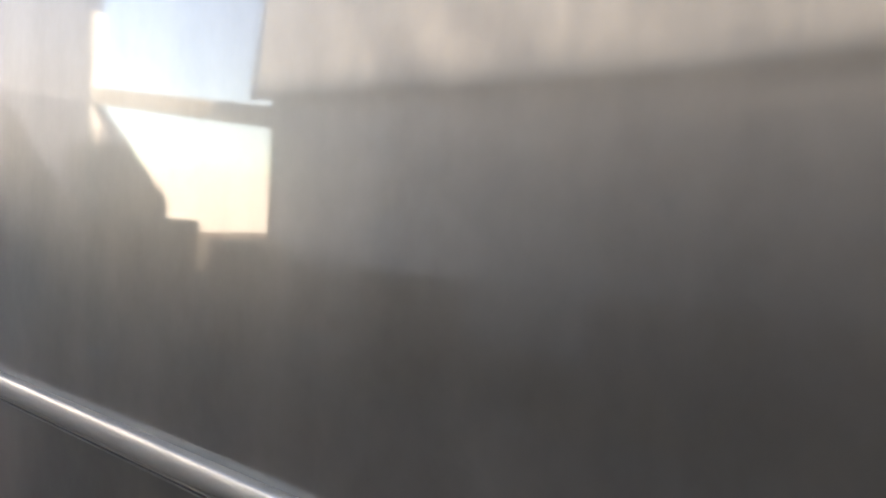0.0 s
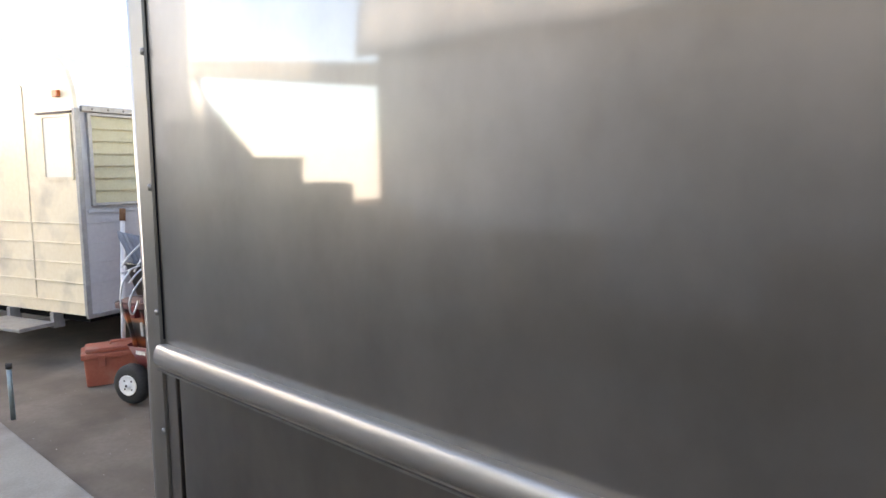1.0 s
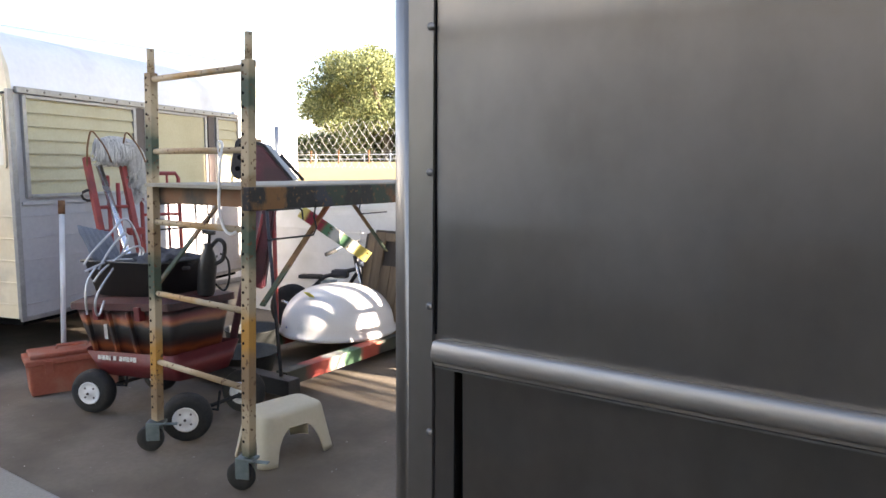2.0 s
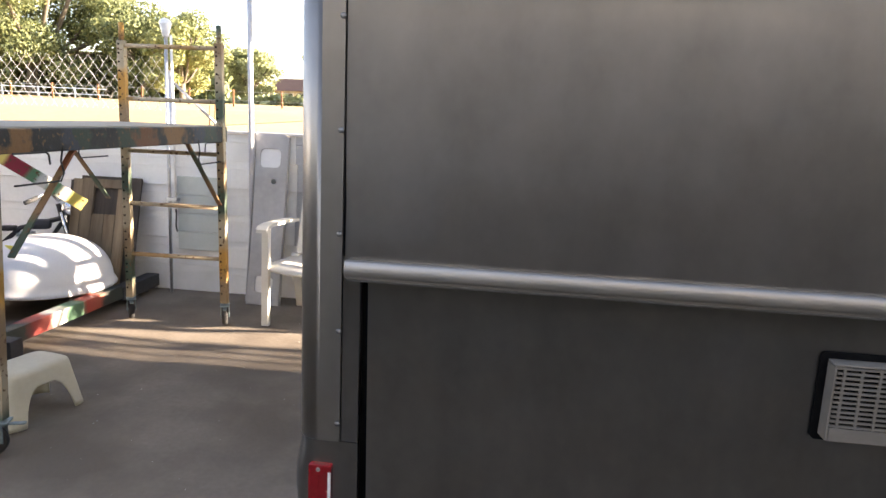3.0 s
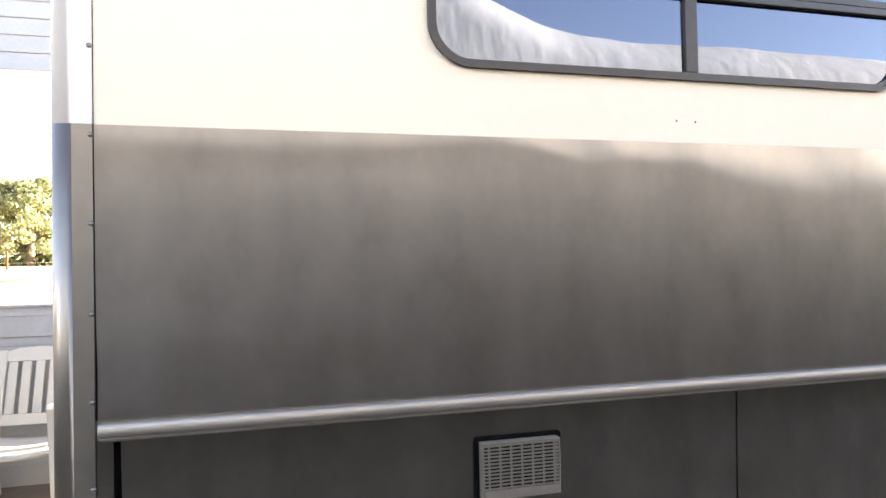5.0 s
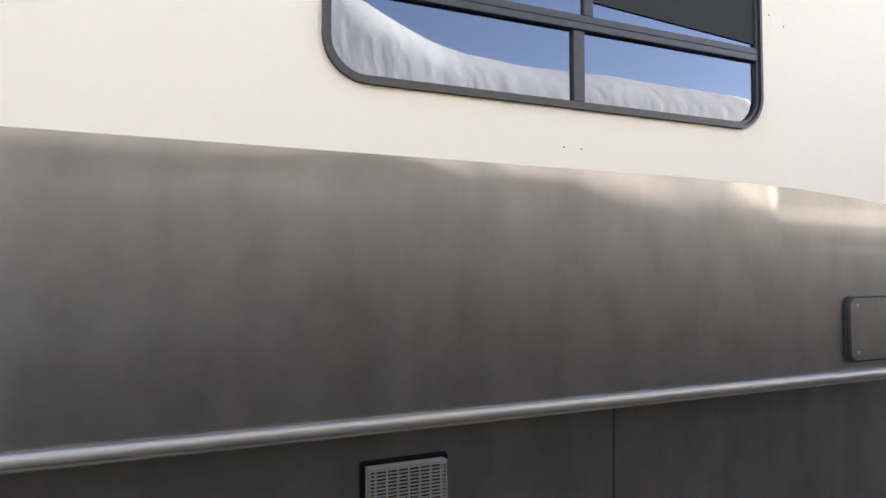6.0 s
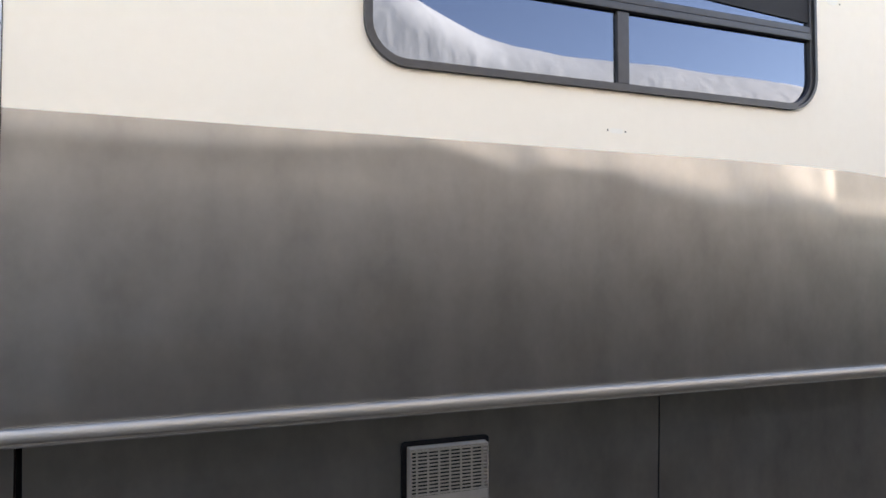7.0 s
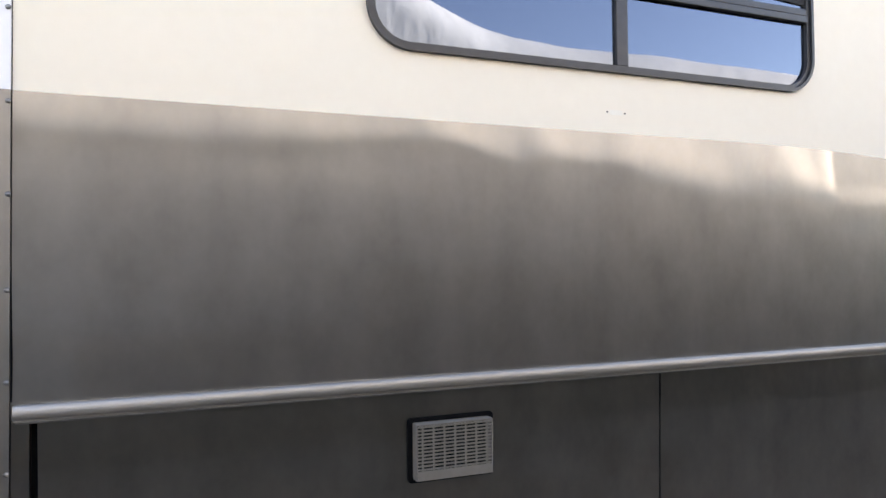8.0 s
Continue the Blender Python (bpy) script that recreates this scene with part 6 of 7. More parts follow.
def striped_paint():
    """Paint sprayed in rough red, white, green and dark patches along a beam (local y)."""
    m = bpy.data.materials.new("sprayed_patch_paint")
    m.use_nodes = True
    n, li = m.node_tree.nodes, m.node_tree.links.new
    b = n["Principled BSDF"]
    co = n.new("ShaderNodeTexCoord")
    sep = n.new("ShaderNodeSeparateXYZ")
    li(co.outputs["Object"], sep.inputs["Vector"])
    nz = n.new("ShaderNodeTexNoise")
    nz.inputs["Scale"].default_value = 9
    li(co.outputs["Object"], nz.inputs["Vector"])
    a = n.new("ShaderNodeMath")
    a.operation = "MULTIPLY_ADD"
    a.inputs[1].default_value = 0.16
    li(nz.outputs["Fac"], a.inputs[0])
    li(sep.outputs["Y"], a.inputs[2])
    f = n.new("ShaderNodeMath")
    f.operation = "FRACT"
    sc = n.new("ShaderNodeMath")
    sc.operation = "MULTIPLY"
    sc.inputs[1].default_value = 0.88
    li(a.outputs["Value"], sc.inputs[0])
    li(sc.outputs["Value"], f.inputs[0])
    cr = n.new("ShaderNodeValToRGB")
    cr.color_ramp.interpolation = "LINEAR"
    e = cr.color_ramp.elements
    e[0].position, e[0].color = 0.0, (0.04, 0.05, 0.04, 1)
    e[1].position, e[1].color = 1.0, (0.04, 0.05, 0.04, 1)
    for p, c in ((0.22, (0.05, 0.06, 0.05)), (0.28, (0.42, 0.06, 0.05)), (0.40, (0.45, 0.09, 0.07)), (0.44, (0.62, 0.6, 0.55)), (0.52, (0.58, 0.56, 0.5)), (0.56, (0.08, 0.20, 0.12)), (0.68, (0.07, 0.16, 0.10)), (0.72, (0.50, 0.08, 0.06)), (0.82, (0.55, 0.12, 0.08)), (0.88, (0.06, 0.06, 0.05))):
        k = e.new(p)
        k.color = (*c, 1)
    li(f.outputs["Value"], cr.inputs["Fac"])
    li(cr.outputs["Color"], b.inputs["Base Color"])
    b.inputs["Roughness"].default_value = 0.6
    return m


M_SPRAY = striped_paint()


def hoist():
    h = thing("engine_hoist", "shop hoist with legs sprayed red, white and green", "engine hoist", pose(-2.50, 2.02, 0, 0, 0, 1))
    box_part("leg", M_SPRAY, h, -0.045, 0.045, 0.0, 1.13, 0.05, 0.14, 0.005, "leg sprayed in red, white and green")
    box_part("leg_end", M_BLACK_STEEL, h, -0.05, 0.05, 1.132, 1.62, 0.03, 0.125, 0.006, "black leg extension")
    box_part("leg", M_SPRAY, h, -0.80, -0.71, 0.0, 1.36, 0.05, 0.14, 0.005)
    box_part("cross_beam", M_BLACK_STEEL, h, -0.86, 0.16, -0.10, -0.005, 0.03, 0.13, 0.006, "dark cross beam")
    for x, y in ((-0.76, -0.05), (0.10, -0.05), (0.0, 1.5), (-0.755, 1.25)):
        bm = bmesh.new()
        lathe(bm, [(0.01, -0.015), (0.026, -0.015), (0.026, 0.015), (0.01, 0.015)], 14, pose(x, y, 0.026, 0, 90, 0))
        part("caster", bm, M_BLACK, h)
    bm = bmesh.new()
    a, b = Vector((-0.42, 0.62, 1.06)), Vector((-0.10, 0.96, 0.725))
    q = (b - a).to_track_quat("Y", "Z").to_matrix().to_4x4()
    box(bm, -0.034, 0.034, 0.0, (b - a).length, -0.042, 0.042, 0.005)
    part("boom", bm, M_BOOM, h, "boom sprayed green, white and yellow", Matrix.Translation(a) @ q)
    tube_part("mast", M_MAROON, h, (-0.42, -0.05, 0.12), (-0.52, 0.35, 1.17), 0.024, 10, "red mast")
    tube_part("stay", M_BLACK_STEEL, h, (0.05, -0.05, 0.13), (-0.45, 0.33, 1.1), 0.011, 8)


M_BOOM = camo_paint("sprayed_boom_paint", "Y", 0.55, ((0.62, 0.5, 0.16), (0.30, 0.03, 0.045), (0.30, 0.03, 0.045), (0.07, 0.20, 0.11), (0.62, 0.6, 0.55), (0.07, 0.20, 0.11), (0.64, 0.60, 0.48), (0.62, 0.48, 0.13)), 0.05, 0.0)
M_BLACK_STEEL = surface("dark_steel", (0.025, 0.025, 0.03), (0.05, 0.05, 0.055), 10, 0.6, 0.2, 0.15)
hoist()


def dome():
    d = thing("fibreglass_dome", "white fibreglass dome shell resting on the hoist legs", "dome shell", pose(-2.96, 3.03, 0.142, 0, 0, 20) @ Matrix.Diagonal((0.87, 0.87, 0.96, 1)))
    bm = bmesh.new()
    prof = [(0.50, 0.0), (0.515, 0.012), (0.505, 0.03), (0.488, 0.05)]
    prof += [(0.485 * math.cos(a) ** 0.75, 0.05 + 0.31 * math.sin(a)) for a in [radians(6 * i) for i in range(1, 15)]]
    prof += [(0.03, 0.3605)]
    lathe(bm, prof, 48)
    part("shell", bm, M_GLOSS_WHITE, d)
    bm = bmesh.new()
    lathe(bm, [(0.022, 0), (0.02, 0.003)], 12, pose(-0.30, -0.37, 0.085, 60, 0, -38))
    part("decal", bm, M_DECAL, d, "small blue decal")
    bm = bmesh.new()
    box(bm, -0.03, 0.03, -0.003, 0.003, -0.07, 0.07, 0.001, pose(-0.11, -0.30, 0.305, 55, 0, -20))
    part("paint_mark", bm, M_YELLOW, d, "yellow paint mark")


M_GLOSS_WHITE = surface("gloss_white_gelcoat", (0.74, 0.74, 0.75), (0.80, 0.80, 0.80), 5, 0.3, bump=0.04, coat=0.3)
M_DECAL = surface("blue_decal", (0.04, 0.10, 0.32), (0.06, 0.14, 0.4), 20, 0.4, bump=0)
M_YELLOW = surface("yellow_paint", (0.72, 0.62, 0.06), (0.78, 0.7, 0.12), 20, 0.5, bump=0.05)
dome()


def mini_bike():
    b = thing("mini_bike", "small old motorbike with chrome handlebar behind the dome", "motorbike", pose(-3.35, 3.36, 0, 0, 0, 25) @ Matrix.Diagonal((0.86, 0.86, 0.9, 1)))
    for x in (-0.38, 0.38):
        bm = bmesh.new()
        lathe(bm, [(0.13, -0.03), (0.19, -0.035), (0.22, -0.02), (0.22, 0.02), (0.19, 0.035), (0.13, 0.03)], 24, pose(x, 0, 0.22, 90))
        part("wheel", bm, M_BLACK, b)
    bm = bmesh.new()
    pipe(bm, [(0.38, 0.0, 0.22), (0.27, 0.0, 0.62), (0.25, 0.0, 0.72)], 0.02, 8)
    pipe(bm, [(0.27, 0, 0.6), (-0.05, 0, 0.52), (-0.38, 0, 0.22)], 0.02, 8)
    pipe(bm, [(0.27, 0, 0.56), (0.05, 0, 0.25), (-0.38, 0, 0.22)], 0.018, 8)
    part("frame", bm, M_BLACK_STEEL, b)
    bm = bmesh.new()
    pipe(bm, [(0.16, -0.33, 0.80), (0.24, -0.26, 0.84), (0.27, -0.1, 0.76), (0.27, 0.1, 0.76), (0.24, 0.26, 0.84), (0.16, 0.33, 0.80)], 0.011, 8, 4)
    part("handlebar", bm, M_BRIGHT, b, "chrome handlebar")
    for s in (-1, 1):
        tube_part("grip", M_BLACK, b, (0.17, s * 0.32, 0.805), (0.09, s * 0.39, 0.77), 0.017, 10)
    bm = bmesh.new()
    lathe(bm, [(0.02, 0), (0.06, 0.03), (0.07, 0.08), (0.065, 0.09)], 18, pose(0.27, 0, 0.68, 0, 90, 0))
    part("headlamp", bm, M_BRIGHT, b)
    bm = bmesh.new()
    box(bm, -0.12, 0.10, -0.09, 0.09, 0.18, 0.40, 0.03)
    for i in range(5):
        box(bm, -0.07, 0.05, -0.07, 0.07, 0.41 + i * 0.016, 0.418 + i * 0.016, 0.002)
    part("engine", bm, M_CAST, b)
    bm = bmesh.new()
    box(bm, -0.30, -0.08, -0.055, 0.055, 0.50, 0.535, 0.015)
    part("seat", bm, M_BLACK, b)
    bm = bmesh.new()
    box(bm, 0.02, 0.19, -0.055, 0.055, 0.51, 0.59, 0.035)
    part("tank", bm, M_BLACK_STEEL, b)
    for y in (-0.07, 0.07):
        tube_part("fork_tube", M_BRIGHT, b, (0.38, y, 0.22), (0.28, y, 0.66), 0.011, 8, "chrome fork tube")
    bm = bmesh.new()
    pipe(bm, [(0.05, -0.10, 0.36), (0.12, -0.13, 0.30), (0.02, -0.14, 0.20), (-0.20, -0.13, 0.22), (-0.44, -0.12, 0.30)], 0.017, 8, 4)
    part("exhaust", bm, M_BRIGHT, b, "bright exhaust pipe")
    for s in (-1, 1):
        bm = bmesh.new()
        pipe(bm, [(0.24, s * 0.22, 0.82), (0.22, s * 0.30, 0.92), (0.20, s * 0.34, 0.95)], 0.004, 6)
        lathe(bm, [(0.004, -0.006), (0.034, -0.006), (0.038, 0.0), (0.034, 0.006), (0.004, 0.006)], 14, pose(0.20, s * 0.36, 0.965, 0, 80, 0))
        part("mirror", bm, M_BRIGHT, b, "small round mirror on a stalk")
    for side in (-0.11, 0.11):
        bm = bmesh.new()
        for i in range(5):
            lathe(bm, [(0.03, 0), (0.05, 0.001), (0.05, 0.005), (0.03, 0.006)], 14, pose(-0.02, side, 0.24 + 0.022 * i))
        part("cylinder_head", bm, M_CAST, b, "finned cast cylinder head")


mini_bike()


def basin(x, y, r, h, label):
    b = thing("metal_basin", label, "basin", pose(x, y, 0), group="basins behind the wagon")
    bm = bmesh.new()
    lathe(bm, [(r * 0.72, 0.0), (r * 0.95, h), (r, h + 0.006), (r * 0.98, h + 0.012), (r * 0.92, h), (r * 0.7, 0.02)], 28)
    part("shell", bm, M_DARKTUB, b)


M_DARKTUB = surface("dark_grey_tub", (0.05, 0.055, 0.055), (0.09, 0.095, 0.09), 6, 0.55, 0.2, 0.1)
basin(-2.93, 2.12, 0.21, 0.17, "dark grey round basin on the ground")
basin(-3.25, 2.45, 0.20, 0.22, "deep dark round tub behind the wagon")


# ---------------------------------------------------------------- far field, houses and trees
def far_fence():
    f = thing("field_fence", "row of short rusty field posts with wire", "fence", pose(0, 29.5, 0))
    bm = bmesh.new()
    box(bm, -0.035, 0.035, -0.03, 0.03, 0.0, 0.85, 0.006)
    post = mesh_of("post", bm, M_RUST)
    for i in range(17):
        x = -36 + i * 2.25
        part("post", post, None, f, m=pose(x, 0.2 * math.sin(i * 3.1), 1.50, 0, 3 * math.sin(i * 5), 0))
    for z in (1.85, 2.25):
        tube_part("wire", M_ALU, f, (-37, 0, z), (2, 0, z), 0.005, 4)
    w = thing("white_field_rail", "low white rail fence along the far road", "fence", pose(0, 37.5, 0))
    for z in (1.95, 2.28):
        box_part("rail", M_WHITE, w, -44, -25, -0.03, 0.03, z, z + 0.05)
    bm = bmesh.new()
    box(bm, -0.04, 0.04, -0.04, 0.04, 1.6, 2.36, 0.01)
    post = mesh_of("post", bm, M_WHITE)
    for i in range(8):
        part("post", post, None, w, m=pose(-43.8 + i * 2.38, 0.1, 0))


far_fence()


def house(x, y, z, w, d, h, roof_h, turn, wall_mat, roof_mat, label):
    o = thing("house", label, "house", pose(x, y, z, 0, 0, turn))
    box_part("wall", wall_mat, o, -w / 2, w / 2, -d / 2, d / 2, -0.8, h)
    bm = bmesh.new()
    e = 0.5
    a = [bm.verts.new(p) for p in ((-w / 2 - e, -d / 2 - e, h - 0.15), (w / 2 + e, -d / 2 - e, h - 0.15), (w / 2 + e, d / 2 + e, h - 0.15), (-w / 2 - e, d / 2 + e, h - 0.15), (-w / 2 - e, 0, h + roof_h), (w / 2 + e, 0, h + roof_h))]
    for q in ((0, 1, 5, 4), (2, 3, 4, 5), (0, 4, 3), (1, 2, 5), (3, 2, 1, 0)):
        bm.faces.new([a[i] for i in q])
    bmesh.ops.recalc_face_normals(bm, faces=bm.faces)
    part("roof", bm, roof_mat, o)
    for i in range(3):
        cx = -w / 2 + (i + 0.7) * w / 3.4
        win = box_part("window", M_WHITE, o, cx - 0.55, cx + 0.55, -d / 2 - 0.05, -d / 2 - 0.005, h * 0.4, h * 0.8)
        box_part("pane", M_GLASS, win, cx - 0.47, cx + 0.47, -d / 2 - 0.06, -d / 2 - 0.052, h * 0.43, h * 0.77)
    box_part("door", M_BROWN, o, w / 2 - 1.2, w / 2 - 0.35, -d / 2 - 0.05, -d / 2 - 0.005, 0.0, h * 0.82)


M_HOUSE = surface("pale_house_wall", (0.52, 0.45, 0.37), (0.6, 0.54, 0.46), 1, 0.85, bump=0.1)
M_ROOF_RED = surface("brown_red_shingle", (0.075, 0.036, 0.028), (0.11, 0.055, 0.044), 3, 0.9, bump=0.4, fine=12)
house(-23.9, 69, 2.1, 4.6, 5.0, 1.6, 1.2, -13, M_HOUSE, M_ROOF_RED, "low pale house with a brown-red roof")
house(-32.0, 50, 1.85, 9.0, 6.0, 2.2, 1.4, -6, M_HOUSE, M_ROOF_RED, "low tan house under the trees")


def leaf_material(name, dark, mid, bright):
    m = bpy.data.materials.new(name)
    m.use_nodes = True
    n, li = m.node_tree.nodes, m.node_tree.links.new
    b = n["Principled BSDF"]
    g = n.new("ShaderNodeNewGeometry")
    cr = n.new("ShaderNodeValToRGB")
    e = cr.color_ramp.elements
    e[0].color, e[1].color = (*dark, 1), (*bright, 1)
    k = e.new(0.55)
    k.color = (*mid, 1)
    li(g.outputs["Random Per Island"], cr.inputs["Fac"])
    li(cr.outputs["Color"], b.inputs["Base Color"])
    b.inputs["Roughness"].default_value = 0.6
    b.inputs["Transmission Weight"].default_value = 0.0
    tr = n.new("ShaderNodeBsdfTranslucent")
    li(cr.outputs["Color"], tr.inputs["Color"])
    mx = n.new("ShaderNodeMixShader")
    mx.inputs["Fac"].default_value = 0.2
    li(b.outputs["BSDF"], mx.inputs[1])
    li(tr.outputs["BSDF"], mx.inputs[2])
    li(mx.outputs["Shader"], n["Material Output"].inputs["Surface"])
    return m


M_LEAF = leaf_material("oak_leaves", (0.060, 0.084, 0.036), (0.15, 0.178, 0.076), (0.32, 0.34, 0.15))
M_LEAF_WARM = leaf_material("yellow_green_leaves", (0.13, 0.155, 0.06), (0.23, 0.25, 0.10), (0.36, 0.35, 0.15))
# Lighter leaf copy for the far trees; bright sunlight is put into its colour.
M_LEAF_PALE = leaf_material("sunlit_pale_leaves", (0.17, 0.20, 0.10), (0.26, 0.29, 0.145), (0.40, 0.42, 0.22))
M_BARK = surface("grey_bark", (0.10, 0.08, 0.06), (0.17, 0.14, 0.11), 3, 0.9, bump=0.6, fine=20)


def tree(x, y, z, high, spread, seed, leaves, mat_, label, leaf=0.34, trunk=0.3):
    """Tapered trunk, limbs, and a crown of small leaf sprays clustered round the limb ends."""
    t = thing("tree", label, "tree", pose(x, y, z))
    rng = np.random.default_rng(seed)
    bm = bmesh.new()
    tube(bm, (0, 0, -0.6), (0.1, 0, high * 0.3), trunk, 10, trunk * 0.7)
    tips = []
    nl = 10
    for i in range(nl):
        a = 2 * math.pi * i / nl + rng.uniform(-0.3, 0.3)
        r = spread * rng.uniform(0.35, 0.75)
        hz = high * rng.uniform(0.45, 0.85)
        p1 = (0.1 + 0.35 * r * math.cos(a), 0.35 * r * math.sin(a), high * rng.uniform(0.3, 0.5))
        p2 = (r * math.cos(a), r * math.sin(a), hz)
        pipe(bm, [(0.08, 0, high * 0.24), p1, p2], trunk * 0.3, 6, 3)
        tips.append(p2)
    part("trunk", bm, M_BARK, t)
    # uneven clumps fill a flattened crown; the sprays lie over each clump like shingles
    cl = []
    for p in tips:
        for _ in range(5):
            cl.append((np.array(p) + rng.normal(0, 1, 3) * np.array((spread * 0.24, spread * 0.24, high * 0.13)), rng.uniform(0.10, 0.24) * spread))
    for _ in range(14):
        a, rr = rng.uniform(0, 2 * math.pi), spread * rng.uniform(0.4, 0.8)
        cl.append((np.array((rr * math.cos(a), rr * math.sin(a), high * rng.uniform(0.08, 0.35))), rng.uniform(0.12, 0.22) * spread))
    for _ in range(12):
        a, rr = rng.uniform(0, 2 * math.pi), spread * math.sqrt(rng.uniform(0, 0.45))
        cl.append((np.array((rr * math.cos(a), rr * math.sin(a), high * rng.uniform(0.6, 0.93))), rng.uniform(0.10, 0.2) * spread))
    for _ in range(12):
        a, rr = rng.uniform(0, 2 * math.pi), spread * rng.uniform(0.1, 0.5)
        cl.append((np.array((rr * math.cos(a), rr * math.sin(a), high * rng.uniform(0.3, 0.7))), rng.uniform(0.14, 0.24) * spread))
    quads = []
    weight = sum(r * r for _, r in cl)
    for c, r in cl:
        c[2] = min(max(c[2], high * 0.10), high * 0.96 - r * 0.8)
        q = math.sqrt((c[0] / spread) ** 2 + (c[1] / spread) ** 2 + ((c[2] - 0.5 * high) / (0.46 * high)) ** 2)
        if q > 0.8:
            c[:] = np.array((0, 0, 0.5 * high)) + (c - np.array((0, 0, 0.5 * high))) * (0.8 / q)
        per = max(40, int(leaves * 4.0 * r * r / weight))
        d = rng.normal(0, 1, (per, 3))
        d /= np.linalg.norm(d, axis=1)[:, None]
        lump = 1 + 0.18 * np.sin(d[:, :1] * 7 + c[0]) * np.sin(d[:, 2:] * 6 + c[1])
        pos_ = c + d * (r * lump * rng.uniform(0.72, 1.1, (per, 1))) * np.array((1, 1, 0.78))
        up = d + rng.normal(0, 0.45, (per, 3))
        up /= np.linalg.norm(up, axis=1)[:, None]
        u = np.cross(up, rng.normal(0, 1, (per, 3)))
        u /= np.linalg.norm(u, axis=1)[:, None] + 1e-6
        v = np.cross(up, u)
        sz = rng.uniform(0.3, 1.3, (per, 1)) * leaf * 0.42
        bend = up * sz * 0.3
        quads.append(np.stack([pos_ - u * sz, pos_ - v * sz * 0.6 + bend, pos_ + u * sz, pos_ + v * sz * 0.6 + bend], 1))
    verts = np.concatenate(quads).reshape(-1, 3)
    faces = np.arange(len(verts)).reshape(-1, 4).tolist()
    me = bpy.data.meshes.new("crown")
    me.from_pydata(verts.tolist(), [], faces)
    me.materials.append(mat_)
    part("crown", me, None, t)
    return t


tree(-27.0, 47.0, 1.8, 7.2, 5.6, 1, 9500, M_LEAF, "spreading green oak beyond the field", 0.27, 0.4)
tree(-35.6, 45, 1.7, 9.9, 8.6, 2, 19000, M_LEAF, "broad yellow-green oak beyond the field", 0.26, 0.5)
tree(-20.6, 38.0, 1.6, 5.0, 2.7, 3, 4200, M_LEAF_WARM, "thin yellow-green tree beside the big oaks", 0.25, 0.22)
tree(-27.6, 54.5, 1.9, 5.4, 2.9, 4, 3000, M_LEAF_WARM, "small tree with orange-yellow foliage", 0.32, 0.2)
tree(-28.6, 62, 1.9, 5.4, 3.5, 5, 3400, M_LEAF_PALE, "small pale green tree by the far road", 0.34, 0.2)
tree(-24.9, 58, 1.9, 5.3, 3.4, 6, 3600, M_LEAF_PALE, "small round pale green tree by the far road", 0.28, 0.2)
tree(-12.6, 45.5, 1.8, 6.1, 3.0, 7, 4800, M_LEAF_PALE, "bright yellow-green tree by the far road", 0.28, 0.28)
tree(-11.4, 57, 1.9, 7.2, 4.0, 8, 4200, M_LEAF_PALE, "pale green tree by the far road", 0.34, 0.28)
tree(-57.0, 63, 2.0, 9.8, 6.0, 9, 5500, M_LEAF, "dense green tree at the field's edge", 0.42, 0.35)


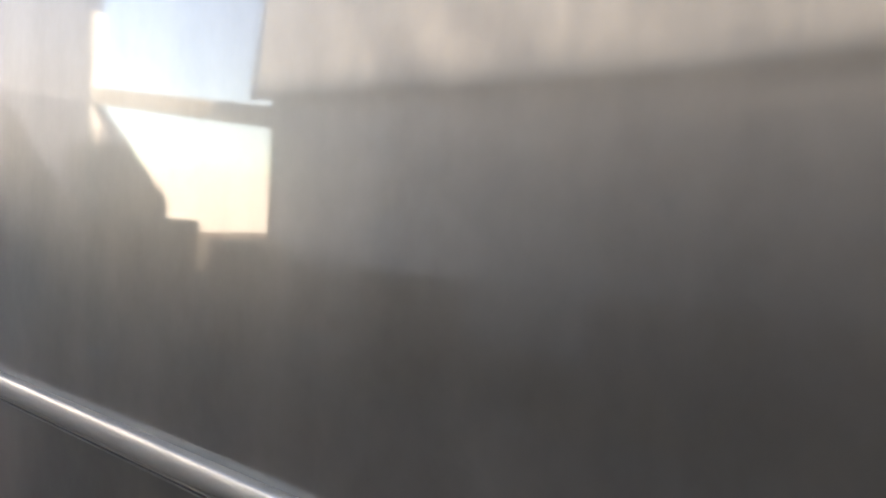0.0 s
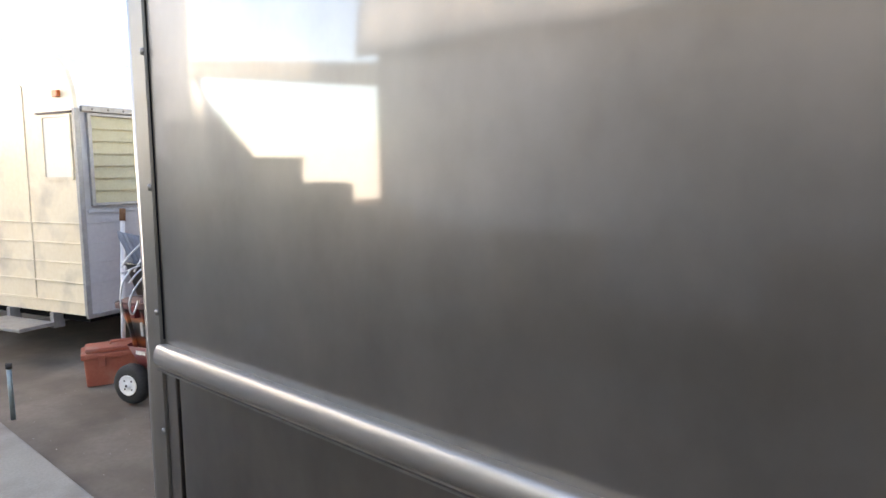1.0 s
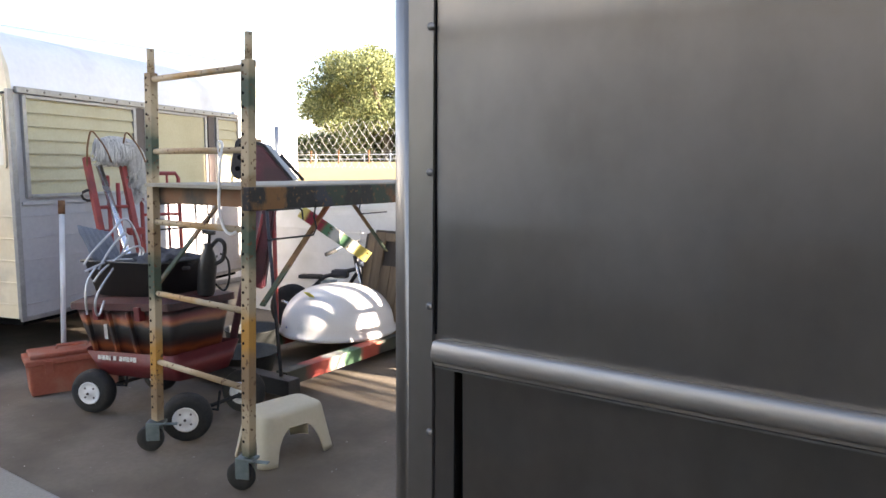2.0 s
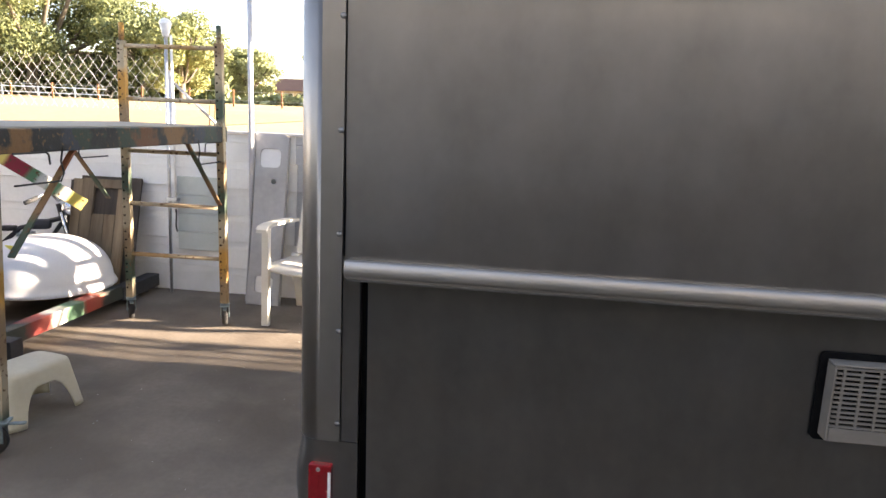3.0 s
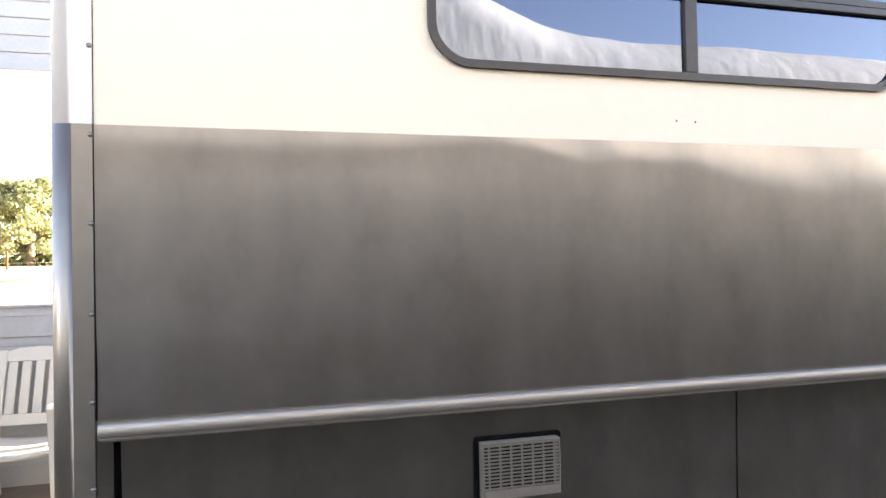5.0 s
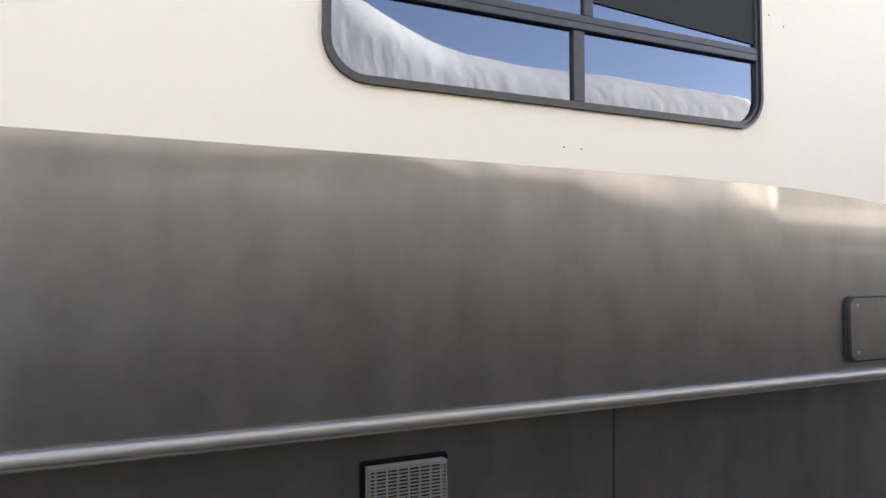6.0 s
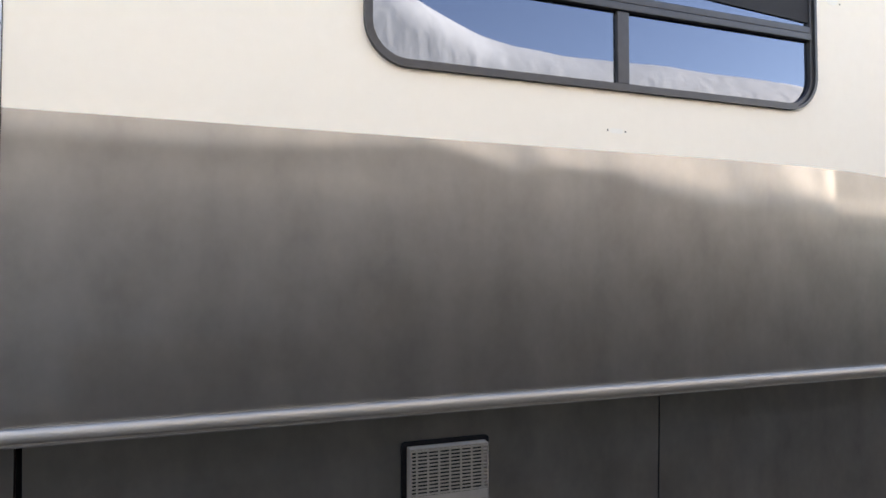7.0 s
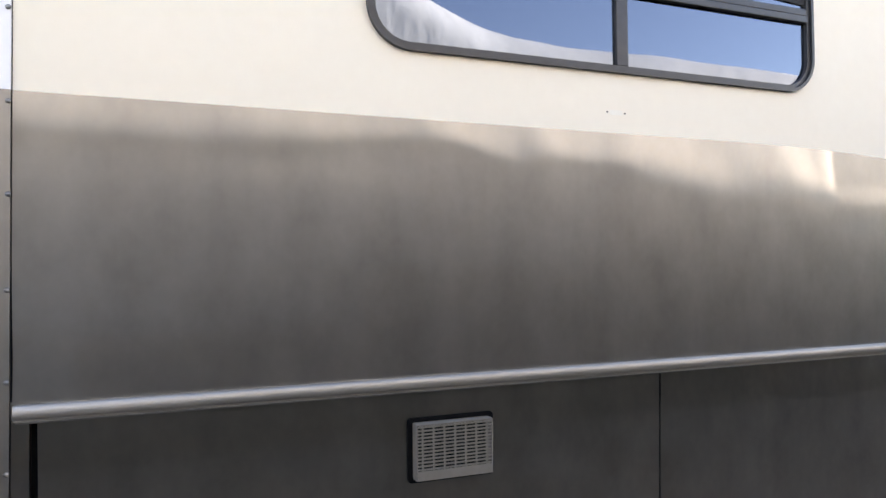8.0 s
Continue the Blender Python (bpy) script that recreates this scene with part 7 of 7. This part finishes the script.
def hedge(x0, x1, n, base, material, label):
    """Low scrub along the far road: small sprays, uneven height."""
    rng = np.random.default_rng(30)
    x = rng.uniform(x0, x1, n)
    y = 47 + rng.normal(0, 0.7, n)
    top = base + 0.7 * np.sin(x * 0.7) * np.sin(x * 0.23 + 1) + rng.uniform(-0.2, 0.2, n)
    z = 1.7 + rng.uniform(0, 1, n) * np.clip(top, 0.3, 3.0)
    p = np.stack([x, y, z], 1)
    u, v = rng.normal(0, 0.14, (n, 3)), rng.normal(0, 0.12, (n, 3))
    verts = np.stack([p - u, p - v, p + u, p + v], 1).reshape(-1, 3)
    me = bpy.data.meshes.new("scrub")
    me.from_pydata(verts.tolist(), [], np.arange(4 * n).reshape(-1, 4).tolist())
    me.materials.append(material)
    tagged(new("scrub", me), label, "bushes", kind="stuff")


hedge(-50, -22, 13000, 2.7, M_LEAF, "uneven dark green scrub under the oaks")
hedge(-22, -5, 5000, 0.8, M_LEAF_PALE, "low pale green scrub along the far road")


# ---------------------------------------------------------------- loose stones and litter on the yard
def gravel():
    rng = random.Random(11)
    bm = bmesh.new()
    for _ in range(420):
        x, y = rng.uniform(-4.2, 0.0), rng.uniform(-0.9, 3.5)
        r = 0.002 + 0.0055 * rng.random() ** 6
        z = 0.02 * noise.noise((x * 0.7, y * 0.7, 0)) * (0.4 if x > -1.6 else 1.0) - 0.012 * (0.4 if x > -1.6 else 1.0)
        m = pose(x, y, z + r * 0.2, rng.uniform(0, 360), rng.uniform(0, 360), rng.uniform(0, 360)) @ Matrix.Diagonal((r, r * rng.uniform(0.6, 1.1), r * rng.uniform(0.5, 0.8), 1))
        bmesh.ops.create_icosphere(bm, subdivisions=1, radius=1, matrix=m)
    me = mesh_of("loose_stones", bm, M_STONE)
    tagged(new("loose_stones", me), "scattered pale grit and small stones on the dirt", "gravel", kind="stuff")


def stone_paint():
    m = surface("pale_grit", (0.30, 0.27, 0.23), (0.42, 0.39, 0.34), 40, 0.9, bump=0.2)
    n, li = m.node_tree.nodes, m.node_tree.links.new
    g, hv = n.new("ShaderNodeNewGeometry"), n.new("ShaderNodeHueSaturation")
    mr = n.new("ShaderNodeMapRange")
    mr.inputs["To Min"].default_value, mr.inputs["To Max"].default_value = 0.45, 1.3
    b = n["Principled BSDF"]
    src = b.inputs["Base Color"].links[0].from_socket
    li(g.outputs["Random Per Island"], mr.inputs["Value"])
    li(mr.outputs["Result"], hv.inputs["Value"])
    li(src, hv.inputs["Color"])
    li(hv.outputs["Color"], b.inputs["Base Color"])
    return m


M_STONE = stone_paint()
gravel()
